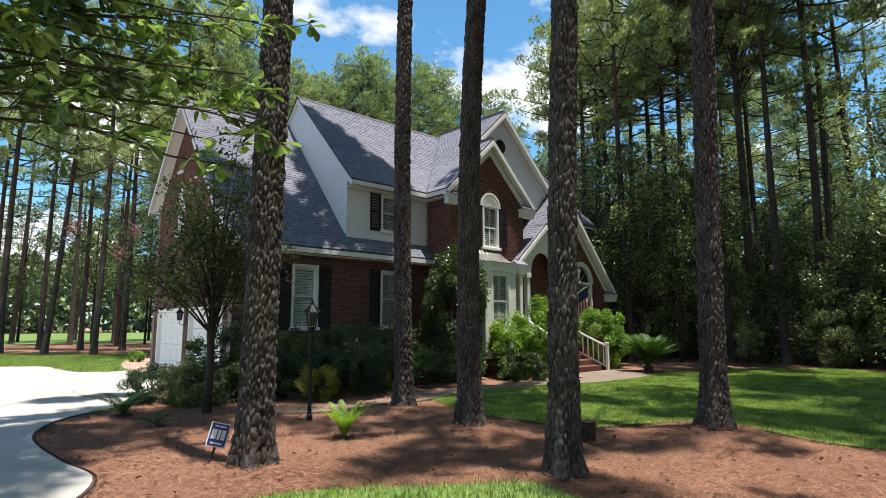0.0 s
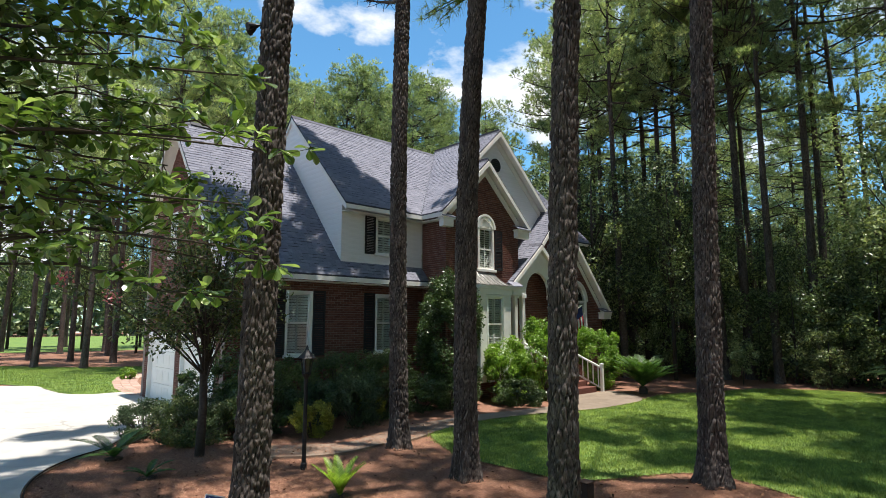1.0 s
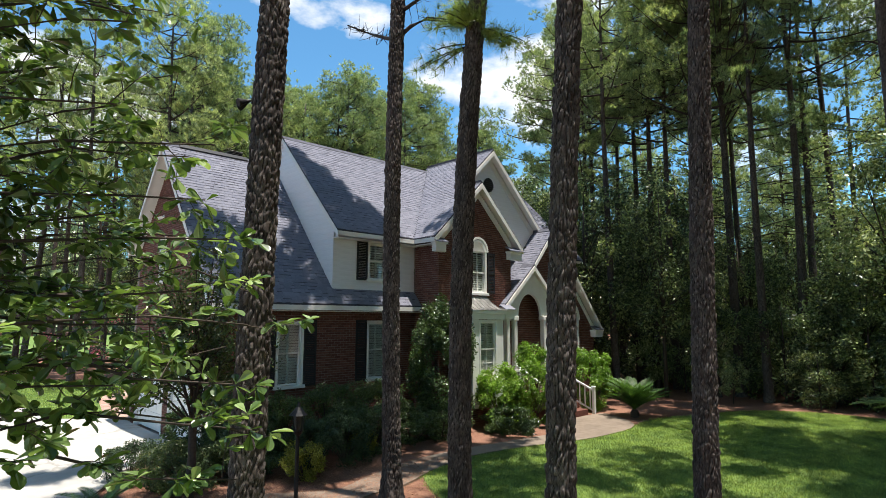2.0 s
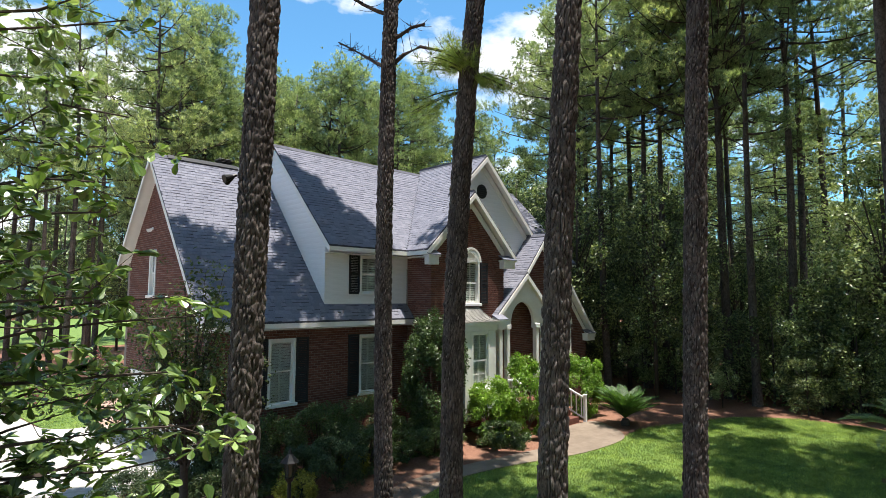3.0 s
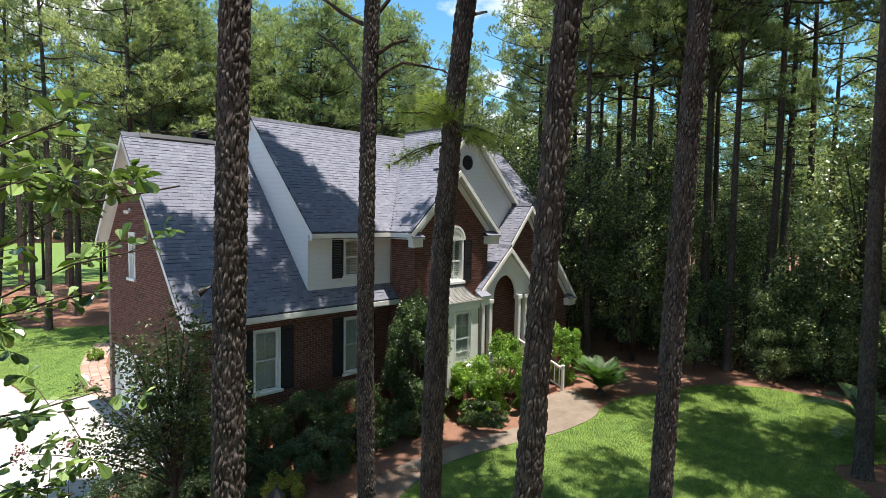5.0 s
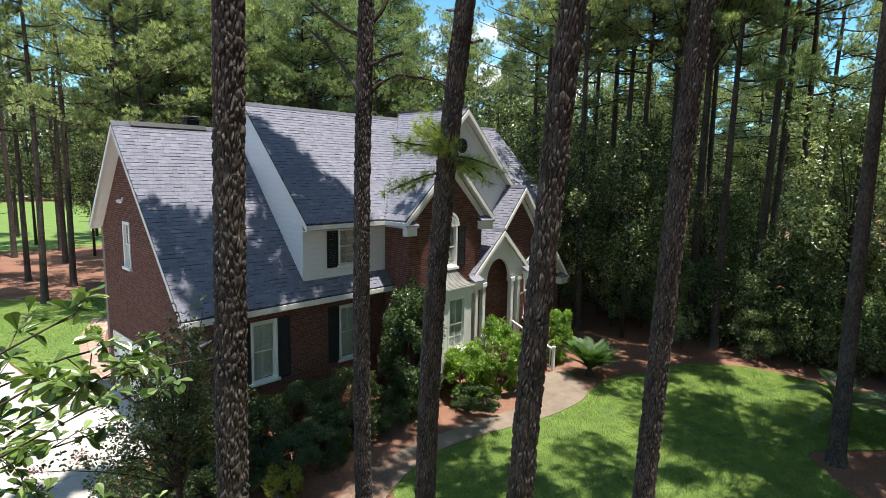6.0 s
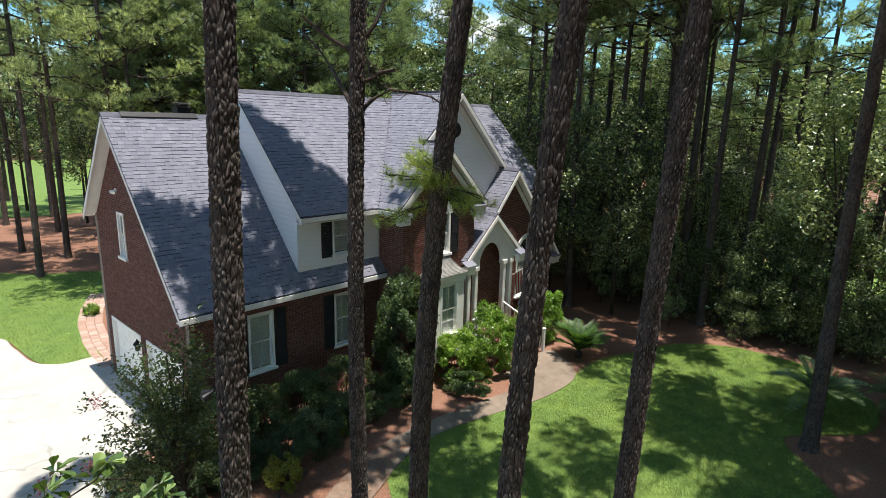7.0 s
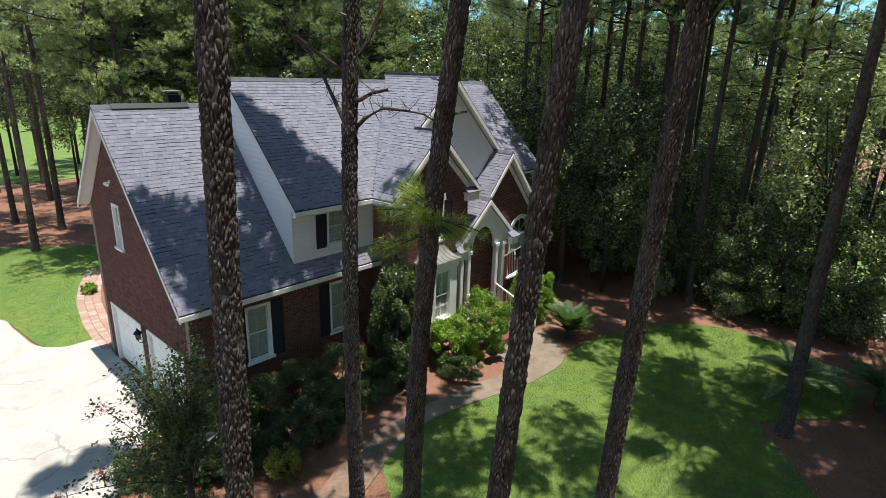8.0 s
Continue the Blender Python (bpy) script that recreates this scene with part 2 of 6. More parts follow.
def shingle_material():
    m = Mat("asphalt_shingle", 0.92, 0, 0.2)
    c = m.ramp(m.shuffle(), [(0.0, (0.125, 0.128, 0.17)), (0.4, (0.165, 0.168, 0.212)), (0.75, (0.195, 0.198, 0.245)), (1.0, (0.235, 0.238, 0.285))])
    c = m.mix(1.0, c, m.ramp(m.random(), [(0, (0.95, 0.95, 0.96)), (1, (1.05, 1.05, 1.04))]), "MULTIPLY")
    g = m.noise(140, 3, 0.8)
    c = m.mix(0.45, c, m.ramp(g, [(0.3, (0.085, 0.087, 0.115)), (0.7, (0.29, 0.295, 0.345))]))
    c = m.mix(m.ramp(m.noise(0.6, 4), [(0.4, (0, 0, 0)), (0.7, (0.3, 0.3, 0.3))]), c, (0.14, 0.143, 0.18))
    m.base(c)
    m.bump(g, 0.5, 0.004)
    return m.m


def glass_material():
    m = Mat("window_glass", 0.03, 0, 0.5)
    m.base((0.9, 0.93, 0.92))
    m.b.inputs["Transmission Weight"].default_value = 1.0
    m.b.inputs["IOR"].default_value = 1.45
    return m.m


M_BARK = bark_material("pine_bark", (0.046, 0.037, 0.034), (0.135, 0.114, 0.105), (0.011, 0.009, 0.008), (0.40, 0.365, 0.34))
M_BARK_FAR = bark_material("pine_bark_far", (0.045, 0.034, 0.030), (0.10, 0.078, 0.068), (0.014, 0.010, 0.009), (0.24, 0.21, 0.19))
M_TWIG = plain("twig_bark", (0.075, 0.058, 0.048), 0.9, 0, 0.3, 20, 0.2)
M_NEEDLE = foliage_material("pine_needles", (0.080, 0.122, 0.072), (0.245, 0.325, 0.182), (0.50, 0.565, 0.37), 0.42, 0.38)
# wide dark-to-bright spread paints sunlit glints and dark gaps into single leaves
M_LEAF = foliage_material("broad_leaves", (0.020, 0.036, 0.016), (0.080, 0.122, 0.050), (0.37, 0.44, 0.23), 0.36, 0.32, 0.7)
M_OAK = foliage_material("oak_leaves", (0.065, 0.11, 0.030), (0.165, 0.25, 0.065), (0.43, 0.53, 0.25), 0.30, 0.22, 0.9)
M_SHRUB = foliage_material("shrub_leaves", (0.03, 0.055, 0.02), (0.06, 0.10, 0.03), (0.11, 0.165, 0.05), 0.25, 0.32, 0.6)
M_SHRUB_LIGHT = foliage_material("light_shrub_leaves", (0.104, 0.192, 0.024), (0.192, 0.326, 0.043), (0.304, 0.461, 0.095), 0.4, 0.32, 0.5)
M_FROND = foliage_material("frond_leaves", (0.03, 0.07, 0.02), (0.06, 0.13, 0.03), (0.10, 0.19, 0.05), 0.3)
M_PALM = foliage_material("palm_leaves", (0.08, 0.13, 0.06), (0.17, 0.25, 0.11), (0.32, 0.40, 0.22), 0.3, 0.3, 0.7)
M_STRAW = straw_material()
M_TURF = lawn_material()
M_DRIVE = concrete_material("drive_concrete", (0.44, 0.42, 0.39), (0.32, 0.305, 0.28))
M_WALK = concrete_material("walk_concrete", (0.25, 0.20, 0.155), (0.11, 0.083, 0.064))
M_MORTAR = plain("mortar", (0.25, 0.205, 0.18), 0.95, 0, 0.2, 8, 0.2)
M_GRASS = foliage_material("grass_blades", (0.075, 0.13, 0.032), (0.205, 0.295, 0.078), (0.42, 0.49, 0.18), 0.40, 0.5, 0.35)
M_BRICK = brick_piece_material("red_brick", (0.11, 0.043, 0.034), (0.15, 0.062, 0.047), (0.205, 0.092, 0.068))
M_SHINGLE = shingle_material()
M_RIDGE = plain("ridge_shingle", (0.12, 0.122, 0.15), 0.92, 0, 0.3, 5, 0.2)
M_UNDER = plain("shingle_underlay", (0.07, 0.07, 0.085), 0.95, 0, 0.2, 8, 0.1)
M_WHITE = plain("white_paint", (0.80, 0.79, 0.76), 0.5, 0, 0.06, 3)
M_SIDING = plain("white_siding", (0.78, 0.79, 0.80), 0.55, 0, 0.07, 2)
M_SHUTTER = plain("black_shutter_paint", (0.018, 0.017, 0.02), 0.55, 0, 0.2, 5)
M_METAL_ROOF = plain("weathered_copper", (0.34, 0.33, 0.31), 0.45, 0.55, 0.3, 3)
M_IRON = plain("black_iron", (0.02, 0.02, 0.022), 0.5, 0.5, 0.2, 9)
M_GLASS = glass_material()
M_SMOKE = plain("smoky_lantern_glass", (0.05, 0.05, 0.048), 0.12, 0, 0.2, 8, 0.5)
M_ROOM = plain("dim_room", (0.10, 0.09, 0.08), 0.9)
M_BLIND = plain("blind_slats", (0.76, 0.78, 0.74), 0.6, 0, 0.1, 6)


# ---- the ground ----
def smooth(a, b, v):
    k = max(0.0, min(1.0, (v - a) / (b - a)))
    return k * k * (3 - 2 * k)


MOUNDS = [(3.15, 5.85, 0.12), (6.9, 8.3, 0.10), (6.2, 5.9, 0.12), (4.9, 3.5, 0.12), (8.33, 3.42, 0.16)]


def ground_z(x, y):
    d = math.hypot(x - 0.44, y - 0.17)
    z = 0.15 * (1 - smooth(8.5, 14, d)) - 0.02
    for mx, my, h in MOUNDS:
        z += h * math.exp(-((x - mx) ** 2 + (y - my) ** 2) / 0.55)
    return z + 0.025 * noise.noise((x * 0.5, y * 0.5, 0)) * (1 - smooth(20, 40, d))


def rounded(points, steps=6):
    """A closed smooth line through the points."""
    n, out = len(points), []
    for i in range(n):
        p0, p1, p2, p3 = (Vector((*points[(i + k) % n], 0)) for k in (-1, 0, 1, 2))
        for s in range(steps):
            t = s / steps
            out.append(0.5 * (2 * p1 + (p2 - p0) * t + (2 * p0 - 5 * p1 + 4 * p2 - p3) * t * t + (3 * p1 - p0 - 3 * p2 + p3) * t ** 3))
    return [(p.x, p.y) for p in out]


def sheet(name, ring, lift, cell, material, label, category, skirt=0.0):
    """One piece of ground: a filled outline draped over the ground."""
    bm = bmesh.new()
    vs = [bm.verts.new((x, y, 0)) for x, y in ring]
    edges = [bm.edges.new((vs[i], vs[(i + 1) % len(vs)])) for i in range(len(vs))]
    bmesh.ops.triangle_fill(bm, use_beauty=True, edges=edges)
    xs, ys = [p[0] for p in ring], [p[1] for p in ring]
    for axis, lo, hi in ((0, min(xs), max(xs)), (1, min(ys), max(ys))):
        v = math.floor(lo / cell) * cell + cell
        while v < hi:
            co, no = [0, 0, 0], [0, 0, 0]
            co[axis], no[axis] = v, 1
            bmesh.ops.bisect_plane(bm, geom=bm.verts[:] + bm.edges[:] + bm.faces[:], plane_co=co, plane_no=no)
            v += cell
    if skirt:
        border = [e for e in bm.edges if e.is_boundary]
        g = bmesh.ops.extrude_edge_only(bm, edges=border)["geom"]
        low = {v for v in g if isinstance(v, bmesh.types.BMVert)}
    else:
        low = set()
    for v in bm.verts:
        v.co.z = ground_z(v.co.x, v.co.y) + lift - (skirt if v in low else 0)
    bmesh.ops.recalc_face_normals(bm, faces=bm.faces)
    ob = part(name, bm, material, smooth=not skirt)
    return tagged(ob, label, category, kind="structure")


def build_ground():
    bm = bmesh.new()
    near = [i * 0.4 for i in range(-20, 96)]
    line_x = [-900, -400, -180, -90, -50, -30, -18, -12] + [v for v in near if v > -8] + [44, 55, 75, 110, 200, 420, 900]
    line_y = [-900, -400, -180, -90, -50, -30, -18, -12] + [v for v in near if v > -8] + [44, 55, 75, 110, 200, 420, 900]
    grid = [[bm.verts.new((x, y, ground_z(x, y) if max(abs(x), abs(y)) < 60 else -0.02)) for x in line_x] for y in line_y]
    for j in range(len(line_y) - 1):
        for i in range(len(line_x) - 1):
            bm.faces.new((grid[j][i], grid[j][i + 1], grid[j + 1][i + 1], grid[j + 1][i]))
    tagged(part("ground", bm, M_STRAW, smooth=True), "reddish brown pine straw covering the bare ground", "ground", kind="structure")


LAWN = rounded([(8.6, 9.3), (7.6, 7.6), (7.35, 6.1), (7.5, 5.1), (8.3, 4.5), (9.0, 3.9), (8.95, 3.0), (8.9, 2.2), (9.3, 1.0), (10.5, -1.0), (12.6, -1.4), (14.4, -0.1), (15.5, 0.85), (16.6, 1.75), (17.9, 2.75), (18.9, 2.1), (20.2, 1.0),
                (22.2, 1.0), (23.8, 2.2), (24.5, 3.6), (24.5, 5.2), (24.2, 6.3), (23.0, 7.7), (20.9, 8.6), (19.2, 9.2), (17.6, 9.2), (16.4, 9.1), (14.9, 9.2), (13.0, 9.7), (10.8, 10.1), (9.4, 9.85)])
NEAR_LAWN = rounded([(3.1, 4.75), (3.9, 4.25), (4.55, 3.45), (4.4, 2.5), (3.6, 0.8), (2.0, -1.5), (-1.0, -3.0), (-3.0, -1.0), (-2.5, 2.5), (0.2, 4.2), (1.8, 4.9)])
SIDE_LAWN = rounded([(6.3, 22.3), (5.0, 22.5), (4.4, 23.3), (4.2, 25.3), (3.9, 26.8), (2.0, 30.0), (-4.0, 34.0), (-7.0, 38.0), (-3.0, 42.0), (3.5, 41.0), (7.0, 37.0), (10.5, 34.5),
                     (9.0, 31.0), (7.4, 29.0), (6.6, 26.5), (6.1, 24.0)])
DRIVE = rounded([(6.05, 14.9), (6.05, 17.5), (6.05, 20.0), (6.02, 22.2), (5.0, 22.45), (4.3, 23.3), (4.1, 25.3), (3.7, 27.0), (0.5, 28.5), (-5.5, 28.0), (-9.0, 22.0), (-7.0, 14.0),
                 (-4.0, 8.0), (-2.5, 4.5), (-1.0, 4.2), (1.0, 5.3), (1.75, 6.4), (1.65, 7.6), (1.6, 9.2), (1.95, 10.7), (2.6, 11.9), (3.3, 12.7), (4.2, 14.2), (5.0, 14.9)])
WALK = rounded([(5.1, 10.7), (6.6, 9.75), (7.8, 10.15), (9.6, 10.65), (11.6, 10.6), (13.4, 10.3), (15.2, 10.1), (15.9, 11.1), (18.5, 11.1), (18.35, 10.2), (17.6, 9.3), (16.6, 8.95),
                (14.9, 9.05), (13.0, 9.55), (10.8, 9.95), (9.2, 9.6), (7.6, 8.95), (6.2, 8.8), (4.9, 9.7)])
OPEN_GREEN = rounded([(33.0, -3.0), (33.2, 2.0), (33.6, 7.0), (36.5, 10.5), (42.0, 10.0), (46.0, 4.5), (45.0, -3.0), (39.0, -6.5)])
FAR_GREEN = rounded([(2, 60), (16, 58), (34, 62), (60, 75), (70, 110), (30, 130), (-20, 110), (-30, 75), (-14, 62)])
build_ground()
sheet("lawn", LAWN, 0.03, 0.5, M_TURF, "bright green mown front lawn dappled with shade", "lawn")
sheet("lawn", NEAR_LAWN, 0.03, 0.5, M_TURF, "strip of green grass in front of the straw bed", "lawn")
sheet("lawn", SIDE_LAWN, 0.03, 1.0, M_TURF, "green side lawn beyond the driveway", "lawn")
sheet("far_lawn", FAR_GREEN, 0.03, 6.0, M_TURF, "sunlit open grass beyond the pine grove", "lawn")
sheet("lawn", OPEN_GREEN, 0.03, 2.0, M_TURF, "sunlit grass beyond the strip of wood", "lawn")
sheet("driveway", DRIVE, 0.055, 0.6, M_DRIVE, "pale concrete driveway with hairline cracks", "driveway", skirt=0.12)
sheet("front_walk", WALK, 0.05, 0.6, M_WALK, "worn tan concrete garden walk to the porch", "walkway", skirt=0.1)

# ---- the house ----
FRONT, GABLE, DORMER_Y, DORMER_X, BUMP, WING, BIG = 14.2, 6.1, 14.25, 9.44, 13.1, 13.45, 14.2


def front(y):
    """Maps a wall drawing to a wall that faces the garden: u along x, v up, w into the house."""
    return lambda u, v, w: (u, y + w, v)


def side(x, sign=1):
    """The same for a wall along y; w goes to +x times sign."""
    return lambda u, v, w: (x + sign * w, u, v)


house = thing("house", "two-storey red brick house with grey shingle roof and white trim", "house")


def house_wall(name, outline, holes, to_world, material, depth=0.22, label=""):
    return part(name, wall_with_holes(outline, holes, to_world, depth), material, house, label)


FRONT_HOLES = [rect_ring(7.70, 8.52, 1.52, 3.28), rect_ring(10.66, 11.48, 1.52, 3.28)]
GABLE_OUT = [(14.42, -0.15), (20.7, -0.15), (20.7, 5.55), (18.2, 8.4), (14.42, 4.15)]
GABLE_HOLES = [rect_ring(18.2, 18.76, 4.42, 5.82), rect_ring(17.75, 20.3, -0.02, 2.12), rect_ring(14.75, 17.3, -0.02, 2.12)]
BUMP_OUT = [(12.6, -0.15), (16.2, -0.15), (16.2, 5.85), (16.2, 6.1), (14.46, 7.75), (12.6, 6.0)]
BUMP_HOLES = [arch_ring(14.46, 0.40, 4.18, 5.62), rect_ring(13.7, 14.8, 1.0, 3.2)]
WING_OUT = [(16.4, -0.15), (22.2, -0.15), (22.2, 3.15), (19.06, 6.7), (16.4, 3.7)]
WING_HOLES = [arch_ring(20.25, 0.78, 1.45, 3.3)]

w_front = house_wall("front_wall", [(6.1, -0.15), (12.58, -0.15), (12.58, 3.75), (6.1, 3.75)], FRONT_HOLES, front(FRONT), M_MORTAR)
w_gable = house_wall("gable_wall", GABLE_OUT, GABLE_HOLES, side(GABLE), M_MORTAR)
w_bump = house_wall("gable_wall", BUMP_OUT, BUMP_HOLES, front(BUMP), M_MORTAR)
w_bump_l = house_wall("side_wall", [(13.32, -0.15), (14.24, -0.15), (14.24, 5.85), (13.32, 5.85)], [], side(12.6), M_MORTAR)
w_bump_r = house_wall("side_wall", [(13.32, -0.15), (14.2, -0.15), (14.2, 5.9), (13.32, 5.9)], [], side(16.2, -1), M_MORTAR)
w_wing = house_wall("gable_wall", WING_OUT, WING_HOLES, front(WING), M_MORTAR)
house_wall("side_wall", [(13.67, -0.15), (19.0, -0.15), (19.0, 3.1), (13.67, 3.1)], [], side(22.2, -1), M_MORTAR)
house_wall("side_wall", [(14.4, 3.0), (20.7, 3.0), (20.7, 6.2), (17.45, 9.3), (14.4, 6.2)], [], side(21.98, -1), M_MORTAR)
house_wall("back_wall", [(6.1, -0.15), (21.98, -0.15), (21.98, 5.5), (6.1, 5.5)], [], front(20.72), M_MORTAR)
w_dormer = house_wall("dormer_front", [(DORMER_X, 4.05), (12.58, 4.05), (12.58, 5.85), (DORMER_X, 5.85)], [rect_ring(10.68, 11.46, 4.52, 5.72)], front(DORMER_Y), M_SIDING, 0.15)
SIDING_OUT = [(14.42, 4.35), (18.2, 8.6), (17.45, 9.3), (14.42, 6.25)]
w_cheek = house_wall("dormer_side", SIDING_OUT, [], side(DORMER_X), M_SIDING, 0.15)
w_big = house_wall("upper_gable", [(12.9, 5.9), (19.9, 5.9), (16.3, 9.5)], [], front(BIG), M_SIDING, 0.15)


def roof_plane(name, pts, label=""):
    """A shingled slope over a white eave board; pts run round its upper face."""
    n = Vector()
    for i in range(1, len(pts) - 1):
        n += (Vector(pts[i]) - Vector(pts[0])).cross(Vector(pts[i + 1]) - Vector(pts[0]))
    if n.z < 0:
        pts = pts[::-1]
    base = part(name, prism(pts, (0, 0, -0.045)), M_UNDER, house, label)
    mid = sum((Vector(p) for p in pts), Vector()) / len(pts)
    low = [Vector(p) + (mid - Vector(p)).normalized() * 0.03 + Vector((0, 0, -0.0452)) for p in pts]
    part("eave_board", prism(low, (0, 0, -0.12)), M_WHITE, house, "white painted eave and soffit board")
    return base


def garage_z(y):
    return 3.75 + 1.138 * (y - 13.85)


GARAGE_FRONT = [(5.75, 13.85, garage_z(13.85)), (12.58, 13.85, garage_z(13.85)), (12.58, 14.245, garage_z(14.245)), (9.435, 14.245, garage_z(14.245)), (9.435, 18.2, garage_z(18.2)), (5.75, 18.2, garage_z(18.2))]
MAIN_FRONT = [(9.34, 13.89, 5.92), (12.26, 13.89, 5.92), (16.03, 17.45, 9.52), (9.34, 17.45, 9.52)]
CROSS_LEFT = [(12.26, 13.89, 5.92), (12.26, 12.9, 5.92), (14.46, 12.9, 8.02), (14.46, 13.95, 8.02), (16.3, 13.95, 9.78), (16.3, 17.7, 9.78), (16.03, 17.45, 9.52)]
CROSS_RIGHT = [(16.3, 13.95, 9.78), (20.28, 13.95, 5.97), (16.57, 17.45, 9.52), (16.3, 17.7, 9.78)]
MAIN_RIGHT = [(20.34, 13.89, 5.92), (22.3, 13.89, 5.92), (22.3, 17.45, 9.52), (16.57, 17.45, 9.52)]
SMALL_RIGHT = [(14.46, 12.9, 8.02), (16.66, 12.9, 5.92), (16.66, 14.18, 5.92), (14.46, 14.18, 8.02)]
WING_LEFT = [(19.06, 13.2, 6.94), (16.22, 13.2, 3.72), (16.22, 14.9, 3.72), (19.06, 14.9, 6.94)]
WING_RIGHT = [(19.06, 13.2, 6.94), (22.57, 13.2, 2.96), (22.57, 14.9, 2.96), (19.06, 14.9, 6.94)]
PORCH_LEFT = [(17.3, 12.86, 5.36), (15.52, 12.86, 3.78), (15.52, 13.44, 3.78), (17.3, 13.44, 5.36)]
PORCH_RIGHT = [(17.3, 12.86, 5.36), (19.02, 12.86, 3.78), (19.02, 13.44, 3.78), (17.3, 13.44, 5.36)]
SLOPES = []
for nm, pts in (("garage_roof", GARAGE_FRONT), ("main_roof", MAIN_FRONT), ("cross_roof", CROSS_LEFT), ("cross_roof", CROSS_RIGHT), ("main_roof", MAIN_RIGHT), ("gable_roof", SMALL_RIGHT),
                ("wing_roof", WING_LEFT), ("wing_roof", WING_RIGHT), ("porch_roof", PORCH_LEFT), ("porch_roof", PORCH_RIGHT)):
    SLOPES.append((roof_plane(nm, pts), pts))
roof_plane("garage_roof", [(5.75, 18.2, 8.70), (9.435, 18.2, 8.70), (9.435, 20.95, 5.57), (5.75, 20.95, 5.57)])
roof_plane("main_roof", [(9.34, 17.45, 9.52), (22.3, 17.45, 9.52), (22.3, 21.0, 5.93), (9.34, 21.0, 5.93)])


def ridge_cap(a, b):
    a, b = Vector(a), Vector(b)
    d = (b - a).normalized()
    s = d.cross(Vector((0, 0, 1))).normalized() * 0.11
    down = Vector((0, 0, -0.095))
    up = Vector((0, 0, 0.025))
    bm = prism([a + s + down, a + up, a - s + down, a - s + down * 1.25, a - up * 0.3, a + s + down * 1.25], b - a)
    part("ridge_cap", bm, M_RIDGE, house, "overlapping dark ridge shingles")


for a, b in (((5.75, 18.2, 8.70), (9.435, 18.2, 8.70)), ((9.34, 17.45, 9.53), (16.03, 17.45, 9.53)), ((16.57, 17.45, 9.53), (22.3, 17.45, 9.53)), ((16.3, 13.95, 9.79), (16.3, 17.7, 9.79)),
             ((14.46, 12.9, 8.03), (14.46, 13.95, 8.03)), ((19.06, 13.2, 6.95), (19.06, 14.9, 6.95)), ((17.3, 12.86, 5.37), (17.3, 13.44, 5.37))):
    ridge_cap(a, b)


def board(a, b, height, thick, out, name="trim_board", z_off=0.0):
    """A white board from a to b, height downwards, thick along the vector out."""
    a, b = Vector(a), Vector(b)
    up = Vector((0, 0, z_off))
    part(name, prism([a + up, b + up, b + up - Vector((0, 0, height)), a + up - Vector((0, 0, height))], Vector(out) * thick), M_WHITE, house)


# fascia boards and rakes
board((5.75, 13.85, 3.70), (12.6, 13.85, 3.70), 0.13, 0.03, (0, -1, 0), "fascia_board")
board((9.34, 13.89, 5.87), (12.24, 13.89, 5.87), 0.13, 0.03, (0, -1, 0), "fascia_board")
board((12.26, 13.86, 5.87), (12.26, 12.9, 5.87), 0.13, 0.03, (-1, 0, 0), "fascia_board")
for a, b in (((5.75, 13.85, 3.69), (5.75, 18.2, 8.64)), ((5.75, 18.2, 8.64), (5.75, 20.95, 5.51)), ((9.34, 13.89, 5.86), (9.34, 17.45, 9.46))):
    board(a, b, 0.17, 0.028, (1, 0, 0), "rake_board", -0.01)
for y, ax, az, lx, lz, rx, rz in ((12.9, 14.46, 7.96, 12.26, 5.86, 16.66, 5.86), (13.95, 16.3, 9.72, 14.5, 8.0, 20.28, 5.91), (13.2, 19.06, 6.88, 16.3, 3.75, 22.57, 2.90), (12.86, 17.3, 5.30, 15.52, 3.72, 19.02, 3.72)):
    board((ax, y, az), (rx, y, rz), 0.18, 0.03, (0, -1, 0), "rake_board")
    board((lx, y, lz), (ax, y, az), 0.18, 0.03, (0, -1, 0), "rake_board")
# frieze boards under the rakes, on the walls
for y, ax, az, rx, rz in ((BUMP - 0.03, 14.46, 7.72, 16.22, 6.04), (BIG - 0.045, 16.3, 9.50, 19.95, 6.0), (WING - 0.03, 19.06, 6.62, 22.22, 3.05)):
    board((ax, y, az), (rx, y, rz), 0.26, 0.028, (0, 1, 0), "frieze_board")
    board((2 * ax - rx, y, rz), (ax, y, az), 0.26, 0.028, (0, 1, 0), "frieze_board")
# soffits between wall and eave
part("soffit", box(5.8, 12.58, 13.88, 14.195, 3.53, 3.555), M_WHITE, house)
part("soffit", box(9.4, 12.58, 13.92, 14.245, 5.68, 5.705), M_WHITE, house)
part("soffit", box(12.3, 12.6, 12.95, 13.9, 5.68, 5.705), M_WHITE, house)


def eave_return(x0, x1, y0, y1, z):
    """The boxed end of an eave, with its own sloped shingle lid."""
    bm = box(x0, x1, y0, y1, z - 0.28, z, 0.012)
    add_box(bm, x0 - 0.04, x1 + 0.04, y0 - 0.04, y1, z - 0.03, z + 0.02)
    part("eave_return", bm, M_WHITE, house, "white boxed eave return")
    part("return_lid", prism([(x0 - 0.05, y0 - 0.05, z + 0.022), (x1 + 0.05, y0 - 0.05, z + 0.022), (x1 + 0.05, y1, z + 0.17), (x0 - 0.05, y1, z + 0.17)], (0, 0, 0.03)), M_SHINGLE, house)


